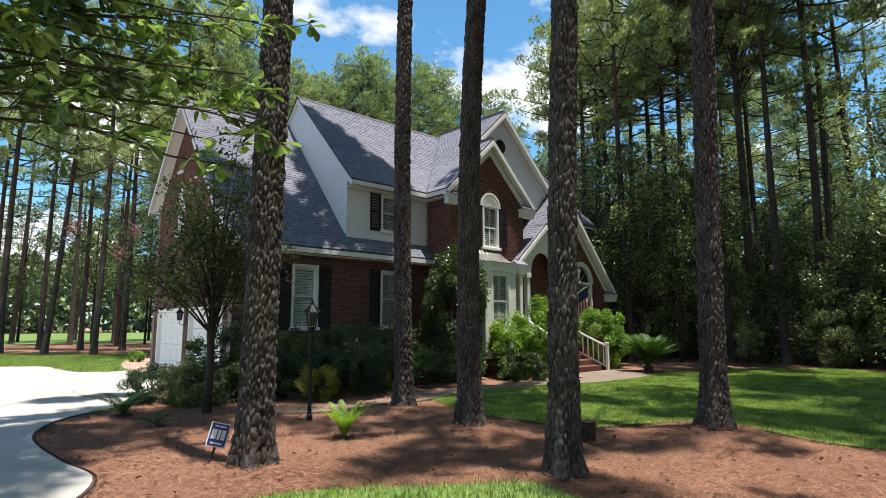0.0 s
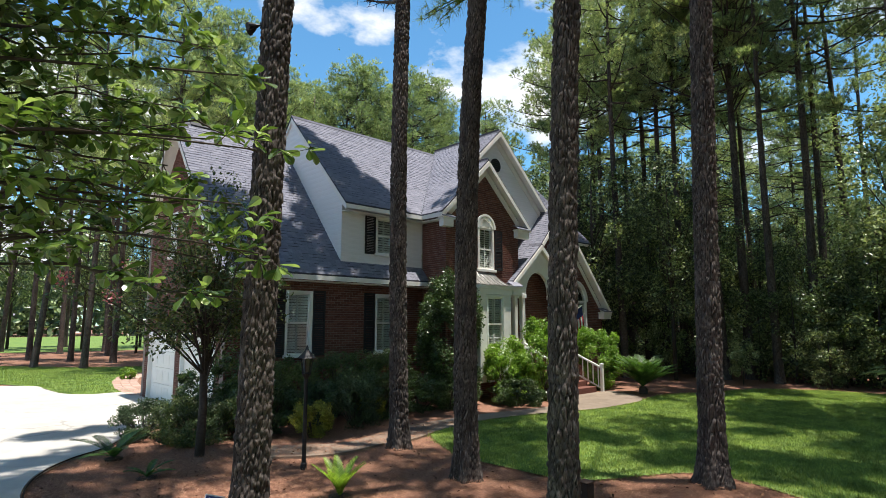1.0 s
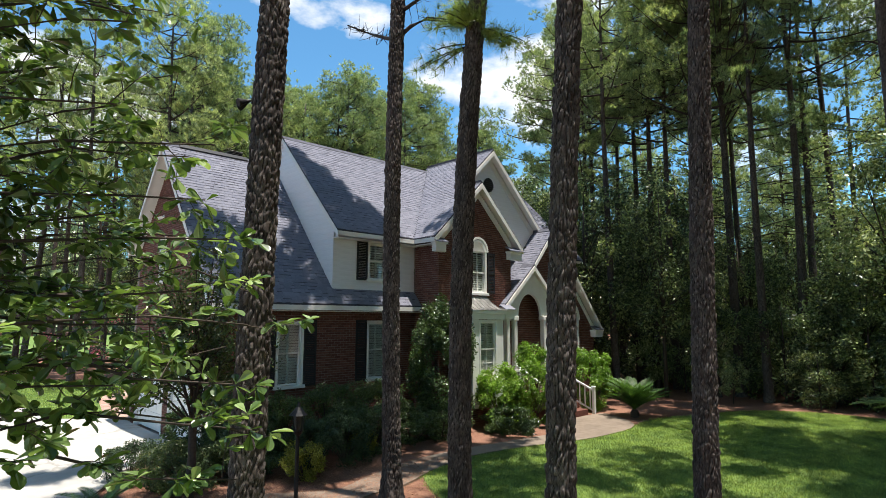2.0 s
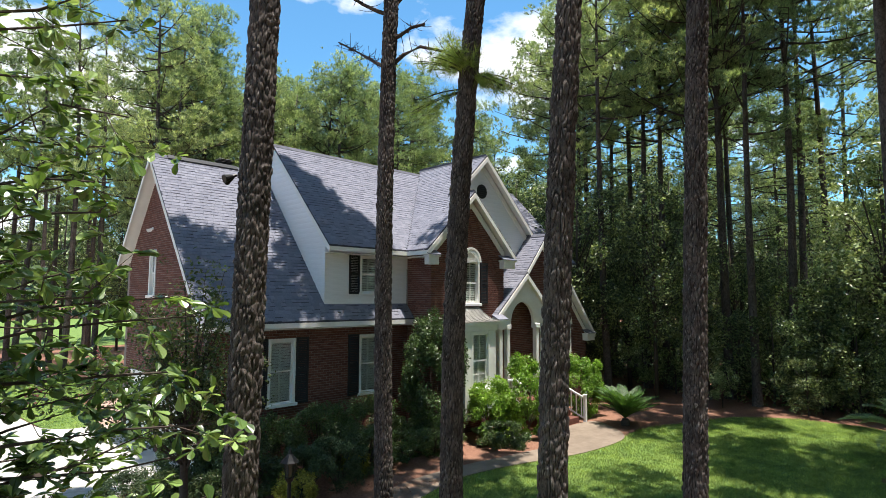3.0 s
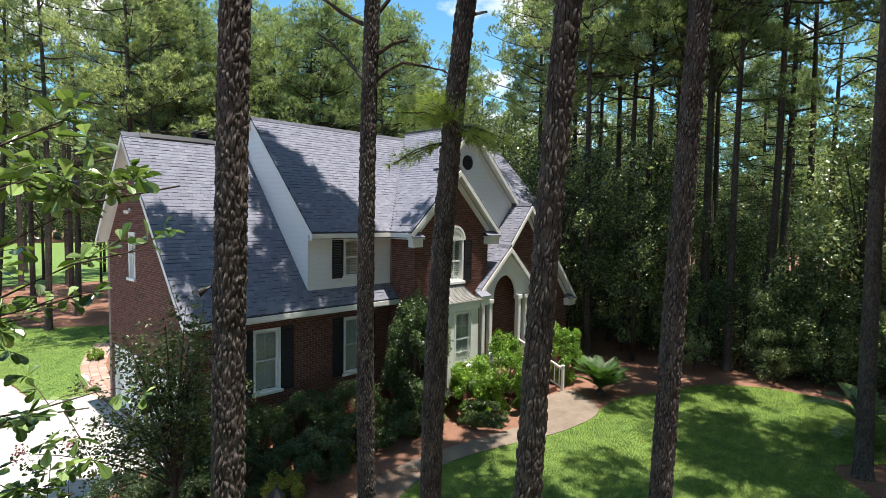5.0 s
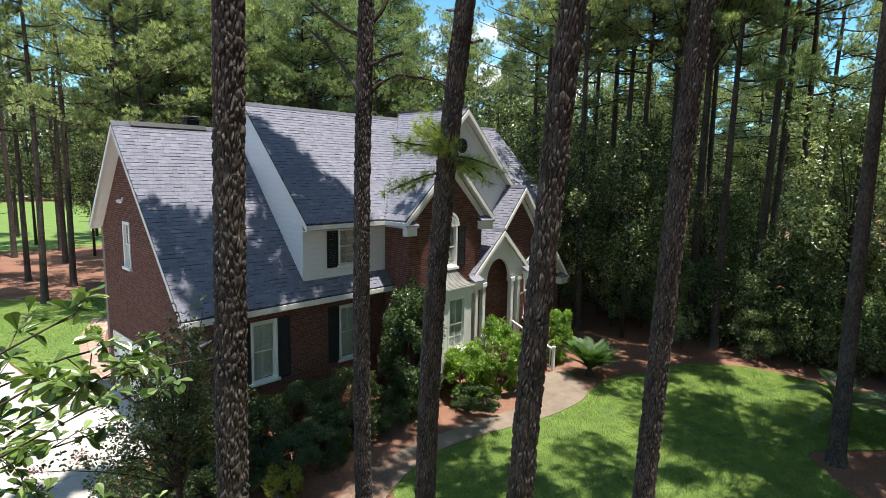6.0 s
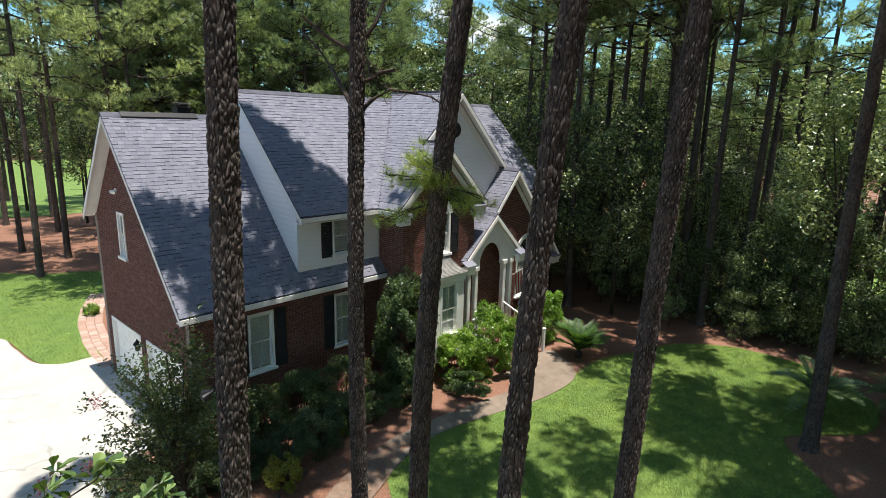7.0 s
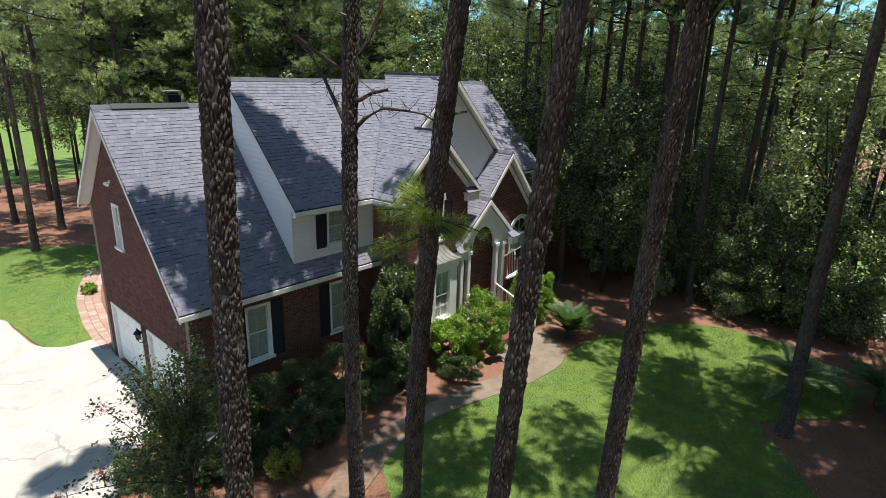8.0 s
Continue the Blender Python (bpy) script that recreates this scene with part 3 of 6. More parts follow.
eave_return(15.95, 16.6, 12.88, 13.09, 5.72)
eave_return(12.3, 12.75, 12.88, 13.09, 5.72)
eave_return(21.95, 22.5, 13.16, 13.44, 2.86)
eave_return(15.3, 15.75, 12.6, 12.82, 3.62)
eave_return(18.5, 18.92, 12.6, 12.82, 3.62)
# dark oval vent high in the upper gable
vent = bmesh.new()
bmesh.ops.create_cone(vent, cap_ends=True, segments=28, radius1=0.27, radius2=0.27, depth=0.05, matrix=Matrix.Translation((16.25, BIG - 0.02, 8.42)) @ Matrix.Rotation(radians(90), 4, "X"))
vent_ob = part("gable_vent", vent, M_SHUTTER, house, "dark round louvred vent")
for i in range(6):
    h = 8.42 - 0.2 + i * 0.08
    half = math.sqrt(max(0.01, 0.25 ** 2 - (h - 8.42) ** 2))
    part("slat", prism([(16.25 - half, BIG - 0.05, h), (16.25 + half, BIG - 0.05, h), (16.25 + half, BIG - 0.075, h - 0.03), (16.25 - half, BIG - 0.075, h - 0.03)], (0, 0, 0.008)), M_IRON, vent_ob)


# ---- windows, doors and the bay ----
def window_unit(width, height, parent, blinds=True, rows=2, cols=2):
    """A double-hung window in its own frame: origin at the sill's middle, facing -y."""
    win = new("window")
    win.parent = parent
    h, c = width / 2, 0.075
    fr = bmesh.new()
    add_box(fr, -h, -h + c, -0.035, 0.14, 0, height, 0.006)
    add_box(fr, h - c, h, -0.035, 0.14, 0, height, 0.006)
    add_box(fr, -h + c, h - c, -0.034, 0.14, height - c, height, 0.006)
    part("frame", fr, M_WHITE, win)
    part("sill", box(-h - 0.05, h + 0.05, -0.09, 0.1, -0.055, 0.03, 0.008), M_WHITE, win)
    for name, z0, z1, y in (("upper_sash", height * 0.5 - 0.02, height - c, 0.03), ("lower_sash", 0.03, height * 0.5 + 0.02, 0.06)):
        sb = bmesh.new()
        for x0, x1, a, b in ((-h + c, -h + c + 0.045, z0, z1), (h - c - 0.045, h - c, z0, z1), (-h + c + 0.045, h - c - 0.045, z0, z0 + 0.045), (-h + c + 0.045, h - c - 0.045, z1 - 0.045, z1)):
            add_box(sb, x0, x1, y, y + 0.03, a, b)
        for i in range(1, cols):
            x = -h + c + (width - 2 * c) * i / cols
            add_box(sb, x - 0.009, x + 0.009, y + 0.004, y + 0.024, z0 + 0.045, z1 - 0.045)
        for i in range(1, rows):
            z = z0 + (z1 - z0) * i / rows
            add_box(sb, -h + c + 0.045, h - c - 0.045, y + 0.005, y + 0.023, z - 0.009, z + 0.009)
        sash = part(name, sb, M_WHITE, win)
        pane = part("pane", box(-h + c + 0.02, h - c - 0.02, y + 0.012, y + 0.016, z0 + 0.02, z1 - 0.02), M_GLASS, sash, "clear reflecting glass")
        pane.visible_shadow = False
    if blinds:
        bl = bmesh.new()
        n = int((height - 0.15) / 0.075)
        for i in range(n):
            z = 0.09 + i * 0.075
            for x0, x1 in ((-h + c, -0.02), (0.02, h - c)):
                add_prism(bl, [(x0, 0.105, z), (x1, 0.105, z), (x1, 0.135, z + 0.06), (x0, 0.135, z + 0.06)], (0, 0.004, 0.004))
        add_box(bl, -0.025, 0.025, 0.10, 0.13, 0.03, height - c)
        add_box(bl, -h + c, h - c, 0.10, 0.13, height * 0.5 - 0.03, height * 0.5 + 0.03)
        part("blind", bl, M_BLIND, win, "white louvred indoor shutter")
    part("dark_room", box(-h + 0.03, h - 0.03, 0.19, 0.21, 0.03, height - 0.02), M_ROOM, win)
    return win


def shutter(x0, x1, z0, z1, y, parent, arch=0.0):
    bm = bmesh.new()
    for a, b, c, d in ((x0, x0 + 0.05, z0, z1), (x1 - 0.05, x1, z0, z1), (x0 + 0.05, x1 - 0.05, z0, z0 + 0.07), (x0 + 0.05, x1 - 0.05, z1 - 0.07, z1), (x0 + 0.05, x1 - 0.05, (z0 + z1) / 2 - 0.04, (z0 + z1) / 2 + 0.04)):
        add_box(bm, a, b, y - 0.04, y - 0.003, c, d)
    z = z0 + 0.075
    while z < z1 - 0.1:
        add_prism(bm, [(x0 + 0.05, y - 0.034, z), (x1 - 0.05, y - 0.034, z), (x1 - 0.05, y - 0.012, z + 0.04), (x0 + 0.05, y - 0.012, z + 0.04)], (0, 0.005, 0.003))
        z += 0.05
    return part("shutter", bm, M_SHUTTER, parent, "black louvred window shutter")


for x0, x1, z0, z1, y, rows in ((7.70, 8.52, 1.52, 3.28, FRONT, 1), (10.66, 11.48, 1.52, 3.28, FRONT, 1), (10.68, 11.46, 4.52, 5.72, DORMER_Y, 2)):
    w = window_unit(x1 - x0, z1 - z0, house, rows=rows, cols=1)
    w.location = ((x0 + x1) / 2, y, z0)
    shutter(x0 - 0.40, x0 - 0.015, z0 - 0.02, z1 + 0.02, y, house)
    shutter(x1 + 0.015, x1 + 0.40, z0 - 0.02, z1 + 0.02, y, house)
w = window_unit(0.56, 1.40, house)
w.matrix_basis = pose(GABLE, 18.48, 4.42, 0, 0, -90)


def arched_window(cx, half, z0, spring, y, parent, cols=2):
    """A tall window with a half-round head of solid white above it."""
    win = new("window")
    win.parent = parent
    win.location = (cx, y, z0)
    sp = spring - z0
    ring = arch_ring(0, half, 0, sp)
    inner = arch_ring(0, half - 0.08, 0.08, sp, half - 0.08)
    fr = wall_with_holes(ring, [inner], lambda u, v, w: (u, w - 0.04, v), 0.16)
    part("frame", fr, M_WHITE, win)
    band = wall_with_holes(arch_ring(0, half + 0.09, sp, sp)[2:], [arch_ring(0, half + 0.005, sp + 0.01, sp + 0.01)[2:]], lambda u, v, w: (u, w - 0.05, v), 0.05)
    part("arch_trim", band, M_WHITE, win)
    part("sill", box(-half - 0.06, half + 0.06, -0.1, 0.08, -0.06, 0.03, 0.008), M_WHITE, win)
    sb = bmesh.new()
    inner_half = half - 0.08
    add_box(sb, -inner_half, inner_half, 0.02, 0.07, sp - 0.05, sp + 0.03)
    add_box(sb, -inner_half, inner_half, 0.03, 0.06, sp * 0.5 - 0.025, sp * 0.5 + 0.025)
    for i in range(1, cols):
        x = -inner_half + 2 * inner_half * i / cols
        add_box(sb, x - 0.014, x + 0.014, 0.035, 0.058, 0.06, sp)
    part("sash", sb, M_WHITE, win)
    pane = part("pane", box(-inner_half, inner_half, 0.044, 0.048, 0.06, sp), M_GLASS, win, "clear reflecting glass")
    pane.visible_shadow = False
    bl = bmesh.new()
    for i in range(int((sp - 0.1) / 0.075)):
        z = 0.09 + i * 0.075
        add_prism(bl, [(-inner_half, 0.095, z), (inner_half, 0.095, z), (inner_half, 0.125, z + 0.055), (-inner_half, 0.125, z + 0.055)], (0, 0.004, 0.004))
    part("blind", bl, M_BLIND, win, "white louvred indoor shutter")
    part("dark_room", box(-half + 0.02, half - 0.02, 0.19, 0.21, 0.0, sp + half * 0.7), M_ROOM, win)
    return win


aw = arched_window(14.46, 0.40, 4.18, 5.62, BUMP, house)
part("fan_panel", prism([(u, 0.03, v) for u, v in arch_ring(0, 0.31, 1.46, 1.46)[2:]], (0, 0.02, 0)), M_WHITE, aw, "solid white half-round panel")
shutter(13.62, 14.0, 4.2, 5.6, BUMP, house)
shutter(14.92, 15.30, 4.2, 5.6, BUMP, house)
ww = arched_window(20.25, 0.78, 1.45, 3.3, WING, house, cols=3)
pane = part("fan_pane", prism([(u, 0.044, v) for u, v in arch_ring(0, 0.69, 1.87, 1.87)[2:]], (0, 0.004, 0)), M_GLASS, ww, "half-round glass pane")
pane.visible_shadow = False
for ang in (45, 90, 135):
    d = Vector((math.cos(radians(ang)), 0, math.sin(radians(ang))))
    part("fan_bar", tube([Vector((0, 0.05, 1.86)), Vector((0, 0.05, 1.86)) + d * 0.7], [0.014, 0.014], 6), M_WHITE, ww)

# garage doors
for y0, y1 in ((17.75, 20.3), (14.75, 17.3)):
    door = new("garage_door")
    door.parent = house
    door["label"] = "white panelled garage door"
    for i in range(4):
        z0, z1 = 0.03 + i * 0.5, 0.03 + (i + 1) * 0.5 - 0.008
        bm = box(GABLE + 0.09, GABLE + 0.14, y0 + 0.07, y1 - 0.07, z0, z1, 0.006)
        for k in range(4):
            w0 = y0 + 0.17 + k * (y1 - y0 - 0.34) / 4
            add_box(bm, GABLE + 0.08, GABLE + 0.092, w0 + 0.06, w0 + (y1 - y0 - 0.34) / 4 - 0.06, z0 + 0.1, z1 - 0.1, 0.004)
        part("panel", bm, M_WHITE, door)
    fr = bmesh.new()
    add_box(fr, GABLE - 0.025, GABLE + 0.16, y0, y0 + 0.07, -0.05, 2.12, 0.005)
    add_box(fr, GABLE - 0.025, GABLE + 0.16, y1 - 0.07, y1, -0.05, 2.12, 0.005)
    add_box(fr, GABLE - 0.024, GABLE + 0.16, y0 + 0.07, y1 - 0.07, 2.03, 2.12, 0.005)
    part("frame", fr, M_WHITE, door)


def coach_lamp(x, y, z):
    lamp = thing("wall_lamp", "black iron coach lantern on the garage brick wall", "lamp", at=(x, y, z))
    part("back_plate", box(-0.02, 0.0, -0.05, 0.05, -0.14, 0.14, 0.005), M_IRON, lamp)
    pts = [Vector((-0.02, 0, -0.08)), Vector((-0.12, 0, -0.14)), Vector((-0.2, 0, -0.08)), Vector((-0.2, 0, 0.0))]
    part("scroll_arm", tube(pts, [0.012] * 4, 6), M_IRON, lamp)
    cage = bmesh.new()
    for k in range(4):
        a = math.pi / 4 + k * math.pi / 2
        tube([Vector((-0.2 + 0.06 * math.cos(a), 0.06 * math.sin(a), 0.0)), Vector((-0.2 + 0.09 * math.cos(a), 0.09 * math.sin(a), 0.22))], [0.009, 0.009], 5, cage)
    part("cage", cage, M_IRON, lamp)
    part("glass", tube([Vector((-0.2, 0, 0.01)), Vector((-0.2, 0, 0.21))], [0.05, 0.075], 10), M_SMOKE, lamp)
    part("hood", tube([Vector((-0.2, 0, 0.21)), Vector((-0.2, 0, 0.25)), Vector((-0.2, 0, 0.33)), Vector((-0.2, 0, 0.38))], [0.13, 0.10, 0.03, 0.012], 8), M_IRON, lamp)


coach_lamp(GABLE, 17.52, 1.75)


def bay_window():
    x0, x1, y0 = 13.50, 15.0, 12.46
    bay = thing("bay_window", "white box bay window under a small copper roof", "bay window")
    bm = bmesh.new()
    add_box(bm, x0, x1, y0, BUMP - 0.005, 0.55, 1.42, 0.01)
    for a, b in ((x0, x0 + 0.30), (x1 - 0.32, x1)):
        add_box(bm, a, b, y0, y0 + 0.12, 1.42, 3.32, 0.008)
    add_box(bm, x0, x0 + 0.1, y0 + 0.121, BUMP - 0.005, 1.421, 3.32)
    add_box(bm, x1 - 0.1, x1, y0 + 0.121, BUMP - 0.005, 1.421, 3.32)
    part("body", bm, M_WHITE, bay)
    cor = bmesh.new()
    add_box(cor, x0 - 0.04, x1 + 0.04, y0 - 0.04, BUMP - 0.005, 3.321, 3.5, 0.01)
    add_box(cor, x0 - 0.09, x1 + 0.09, y0 - 0.09, BUMP - 0.005, 3.502, 3.62, 0.015)
    part("cornice", cor, M_WHITE, bay)
    win = window_unit(x1 - x0 - 0.62, 1.88, bay)
    win.location = ((x0 + x1) / 2 - 0.01, y0 + 0.02, 1.43)
    # flared roof
    bm = bmesh.new()
    rings = []
    for i in range(9):
        t = i / 8
        k = t ** 0.6
        xa, xb = x0 - 0.11 + 0.28 * k, x1 + 0.11 - 0.28 * k
        y = y0 - 0.11 + (BUMP - y0 + 0.1) * k
        z = 3.622 + 0.48 * t ** 1.25
        rings.append([bm.verts.new(p) for p in ((xa, BUMP - 0.006, z), (xa, y, z), (xb, y, z), (xb, BUMP - 0.006, z))])
    for a, b in zip(rings, rings[1:]):
        for k in range(3):
            bm.faces.new((a[k], a[k + 1], b[k + 1], b[k]))
    part("roof", bm, M_METAL_ROOF, bay, "weathered standing-seam copper roof")
    for s in range(8):
        f = s / 7
        pts = []
        for i in range(9):
            t = i / 8
            k = t ** 0.6
            xa, xb = x0 - 0.11 + 0.28 * k, x1 + 0.11 - 0.28 * k
            pts.append(Vector((xa + (xb - xa) * f, y0 - 0.11 + (BUMP - y0 + 0.1) * k, 3.632 + 0.48 * t ** 1.25)))
        part("seam", tube(pts, [0.014] * 9, 5), M_METAL_ROOF, bay)


bay_window()


def porch():
    p = thing("porch", "small entry porch with white columns, arched gable and brick steps", "porch")
    part("floor", box(15.65, 18.9, 12.45, WING - 0.005, -0.1, 0.72, 0.01), M_BRICK, p, "red brick porch floor")
    face = wall_with_holes([(18.86, 3.45), (18.86, 3.72), (17.3, 5.13), (15.68, 3.72), (15.68, 3.45)] + arch_ring(17.14, 0.68, 3.45, 3.45, 0.80)[2:][::-1], [], front(12.98), 0.10)
    part("arched_gable", face, M_WHITE, p)
    part("beam", box(15.70, 15.96, 13.09, WING - 0.005, 3.45, 3.68), M_WHITE, p)
    part("beam", box(18.58, 18.84, 13.09, WING - 0.005, 3.45, 3.68), M_WHITE, p)
    for cx in (15.86, 16.28, 18.02, 18.46):
        col = bmesh.new()
        add_box(col, cx - 0.085, cx + 0.085, 12.95, 13.12, 0.84, 3.28, 0.006)
        for k in (-0.045, 0.045):
            add_box(col, cx + k - 0.02, cx + k + 0.02, 12.938, 12.955, 1.0, 3.15)
        add_box(col, cx - 0.13, cx + 0.13, 12.91, 13.16, 3.28, 3.445, 0.015)
        add_box(col, cx - 0.12, cx + 0.12, 12.92, 13.15, 0.72, 0.84, 0.012)
        part("column", col, M_WHITE, p)
    for i in range(3):
        st = box(16.35, 18.3, 12.45 - 0.36 * (i + 1), 12.449 - 0.36 * i, -0.1, 0.72 - 0.18 * (i + 1), 0.01)
        part("step", st, M_BRICK, p, "brick step")


porch()


def railing(name, a, b, count, newel_a, newel_b, label):
    """A white wooden rail: top and bottom rail, balusters and newels."""
    r = thing(name, label, "railing", at=a)
    a, b = Vector((0, 0, 0)), Vector(b) - Vector(a)
    up = Vector((0, 0, 1))

    def bar(p, q, half, nm):
        d = (q - p)
        s = Vector((-d.y, d.x, 0)).normalized() * half
        h = Vector((0, 0, half * 0.8))
        part(nm, prism([p - s - h, p + s - h, p + s + h, p - s + h], d), M_WHITE, r)

    bar(a + up * 0.85, b + up * 0.85, 0.04, "top_rail")
    bar(a + up * 0.14, b + up * 0.14, 0.03, "bottom_rail")
    for i in range(count):
        p = a.lerp(b, (i + 0.7) / (count + 0.4))
        part("baluster", box(p.x - 0.016, p.x + 0.016, p.y - 0.016, p.y + 0.016, p.z + 0.14, p.z + 0.84), M_WHITE, r)
    for on, p in ((newel_a, a), (newel_b, b)):
        if on:
            bm = box(p.x - 0.05, p.x + 0.05, p.y - 0.05, p.y + 0.05, p.z - 0.05, p.z + 0.96, 0.006)
            add_box(bm, p.x - 0.065, p.x + 0.065, p.y - 0.065, p.y + 0.065, p.z + 0.962, p.z + 1.0, 0.01)
            part("newel_post", bm, M_WHITE, r)


railing("stair_railing", (18.02, 12.93, 0.84), (18.36, 11.17, -0.02), 9, False, True, "white wooden stair railing beside the porch steps")
railing("stair_railing", (16.28, 12.93, 0.84), (16.3, 11.3, -0.02), 8, False, True, "white wooden stair railing beside the porch steps")
railing("porch_railing", (15.72, 12.6, 0.72), (16.27, 12.6, 0.72), 5, False, False, "short white railing along the porch edge")


def flag():
    f = thing("house_flag", "red and white striped flag with a blue corner on a pole", "flag", at=(19.2, 13.42, 2.5))
    part("pole", tube([Vector((0, 0, 0)), Vector((0.35, -0.75, 0.6))], [0.014, 0.012], 8), M_WHITE, f)
    red = plain("flag_red", (0.42, 0.035, 0.045), 0.8)
    white = plain("flag_white", (0.75, 0.73, 0.7), 0.8)
    blue = plain("flag_blue", (0.02, 0.03, 0.12), 0.8)

    def at(u, v):
        x, y, z = 0.35 - 0.3 * u, -0.75 + 0.62 * u, 0.58 - 0.48 * u
        sway = 0.05 * math.sin(v * 7 + u * 5) * v
        return Vector((x + sway + 0.10 * v, y + sway, z - v * 0.95))

    for i in range(13):
        bm = bmesh.new()
        u0, u1 = i / 13, (i + 1) / 13
        starts = 0.4 if u0 < 0.54 else 0.0
        rows = [starts + (1 - starts) * k / 12 for k in range(13)]
        vs = [[bm.verts.new(at(u, v)) for u in (u0, u1)] for v in rows]
        for a, b in zip(vs, vs[1:]):
            bm.faces.new((a[0], a[1], b[1], b[0]))
        part("stripe", bm, red if i % 2 == 0 else white, f)
    bm = bmesh.new()
    vs = [[bm.verts.new(at(0.54 * k / 6, 0.4 * j / 6)) for k in range(7)] for j in range(7)]
    for j in range(6):
        for k in range(6):
            bm.faces.new((vs[j][k], vs[j][k + 1], vs[j + 1][k + 1], vs[j + 1][k]))
    part("canton", bm, blue, f)


flag()


def flue(x, y, z0, z1):
    """A square metal flue behind the ridge, with a louvred cap."""
    stack = part("chimney", box(x - 0.2, x + 0.2, y - 0.2, y + 0.2, z0, z1, 0.01), M_IRON, house, "dark square metal flue with a louvred cap")
    for k in range(3):
        part("louvre", box(x - 0.23, x + 0.23, y - 0.23, y + 0.23, z1 + 0.05 * k + 0.012, z1 + 0.05 * k + 0.03, 0.004), M_METAL_ROOF if k == 2 else M_IRON, stack)
    part("core", box(x - 0.15, x + 0.15, y - 0.15, y + 0.15, z1, z1 + 0.112), M_SHUTTER, stack)


flue(8.35, 19.0, 7.5, 8.95)
part("ridge_vent", prism([(6.25, 18.07, 8.60), (6.25, 18.2, 8.735), (6.25, 18.33, 8.60), (6.25, 18.33, 8.625), (6.25, 18.2, 8.76), (6.25, 18.07, 8.625)], (2.2, 0, 0)), M_IRON, house, "dark raised ridge vent")


def gable_light():
    """A small white twin spotlight high on the brick gable."""
    f = thing("wall_light", "small white twin spotlight on the brick gable", "lamp", at=(GABLE - 0.012, 18.62, 6.48))
    part("base_plate", tube([Vector((0, 0, 0)), Vector((-0.03, 0, 0))], [0.055, 0.05], 12), M_WHITE, f)
    for sgn in (-1, 1):
        d = Vector((-0.6, 0.65 * sgn, -0.45)).normalized()
        p = Vector((-0.03, 0.02 * sgn, 0))
        part("arm", tube([p, p + d * 0.06], [0.012, 0.012], 6), M_WHITE, f)
        part("lamp_head", tube([p + d * 0.05, p + d * 0.07, p + d * 0.15], [0.025, 0.036, 0.055], 12), M_WHITE, f)


gable_light()

# ---- trees ----
rng = np.random.default_rng(7)


def unit(v):
    return v / np.maximum(np.linalg.norm(v, axis=-1, keepdims=True), 1e-6)


def needle_mesh(name, points, heads, per, length, width, spread):
    """Tufts of needles: at every point blades fan out round its heading."""
    p = np.repeat(points, per, axis=0)
    d = np.repeat(heads, per, axis=0)
    d = unit(d + spread * rng.normal(size=d.shape))
    s = unit(np.cross(d, np.array([0, 0, 1.0]) + 0.55 * rng.normal(size=d.shape)))
    ln = length * rng.uniform(0.7, 1.15, size=(len(p), 1))
    a, b, c = p - s * width / 2, p + s * width / 2, p + d * ln + np.array([0, 0, -0.12]) * ln
    v = np.stack([a, b, c], axis=1).reshape(-1, 3)
    return mesh_from(name, v, np.arange(len(v)).reshape(-1, 3))


def leaf_mesh(name, points, normals, length, width, tip=0.0):
    """Single leaves: each a six-sided blade, folded a little along its rib, broadest at tip of its length."""
    n = unit(normals)
    d = unit(np.cross(n, rng.normal(size=n.shape)))
    s = np.cross(n, d)
    ln = length * rng.uniform(0.65, 1.2, size=(len(n), 1))
    w = width * ln / length * 0.5
    k = 0.5 + tip
    base, top = points, points + d * ln
    l1, r1 = points + d * ln * k * 0.55 - s * w * 0.75 + n * w * 0.25, points + d * ln * k * 0.55 + s * w * 0.75 + n * w * 0.25
    l2, r2 = points + d * ln * (k + 0.2) - s * w + n * w * 0.3, points + d * ln * (k + 0.2) + s * w + n * w * 0.3
    v = np.stack([base, r1, r2, top, l2, l1], axis=1).reshape(-1, 3)
    i = np.arange(len(n))[:, None] * 6
    f = np.concatenate([i + np.array([[0, 1, 2, 3]]), i + np.array([[0, 3, 4, 5]])], axis=0)
    return mesh_from(name, v, f)


def spoon_leaf_mesh(name, points, normals, heads, length, width):
    """Rounded leaves along their headings, narrow at the stalk and broad near the end, folded along the rib."""
    d = unit(heads)
    n = unit(normals - d * np.sum(normals * d, axis=1, keepdims=True))
    s = np.cross(n, d)
    ln = length * rng.uniform(0.65, 1.2, size=(len(n), 1))
    w = width * ln / length * 0.5
    line = [(0.0, 0.0), (0.28, 0.3), (0.52, 0.66), (0.72, 1.0), (0.88, 0.86), (0.97, 0.45), (1.0, 0.0)]

    def at(a, b, sg):
        return points + d * ln * a + s * (sg * b) * w + n * w * (0.3 * b - 0.9 * a * a)

    ring = [at(a, b, 1) for a, b in line] + [at(a, b, -1) for a, b in line[5:0:-1]]
    v = np.stack(ring, axis=1).reshape(-1, 3)
    i = np.arange(len(n))[:, None] * 12
    f = np.concatenate([i + np.array([[0, 1, 2, 3, 4, 5, 6]]), i + np.array([[0, 6, 7, 8, 9, 10, 11]])], axis=0)
    return mesh_from(name, v, f)


def bend(p0, p1, sag, n=6):
    p0, p1 = np.array(p0, float), np.array(p1, float)
    return [Vector(p0 + (p1 - p0) * t + np.array([0, 0, sag * 4 * t * (1 - t)])) for t in np.linspace(0, 1, n)]


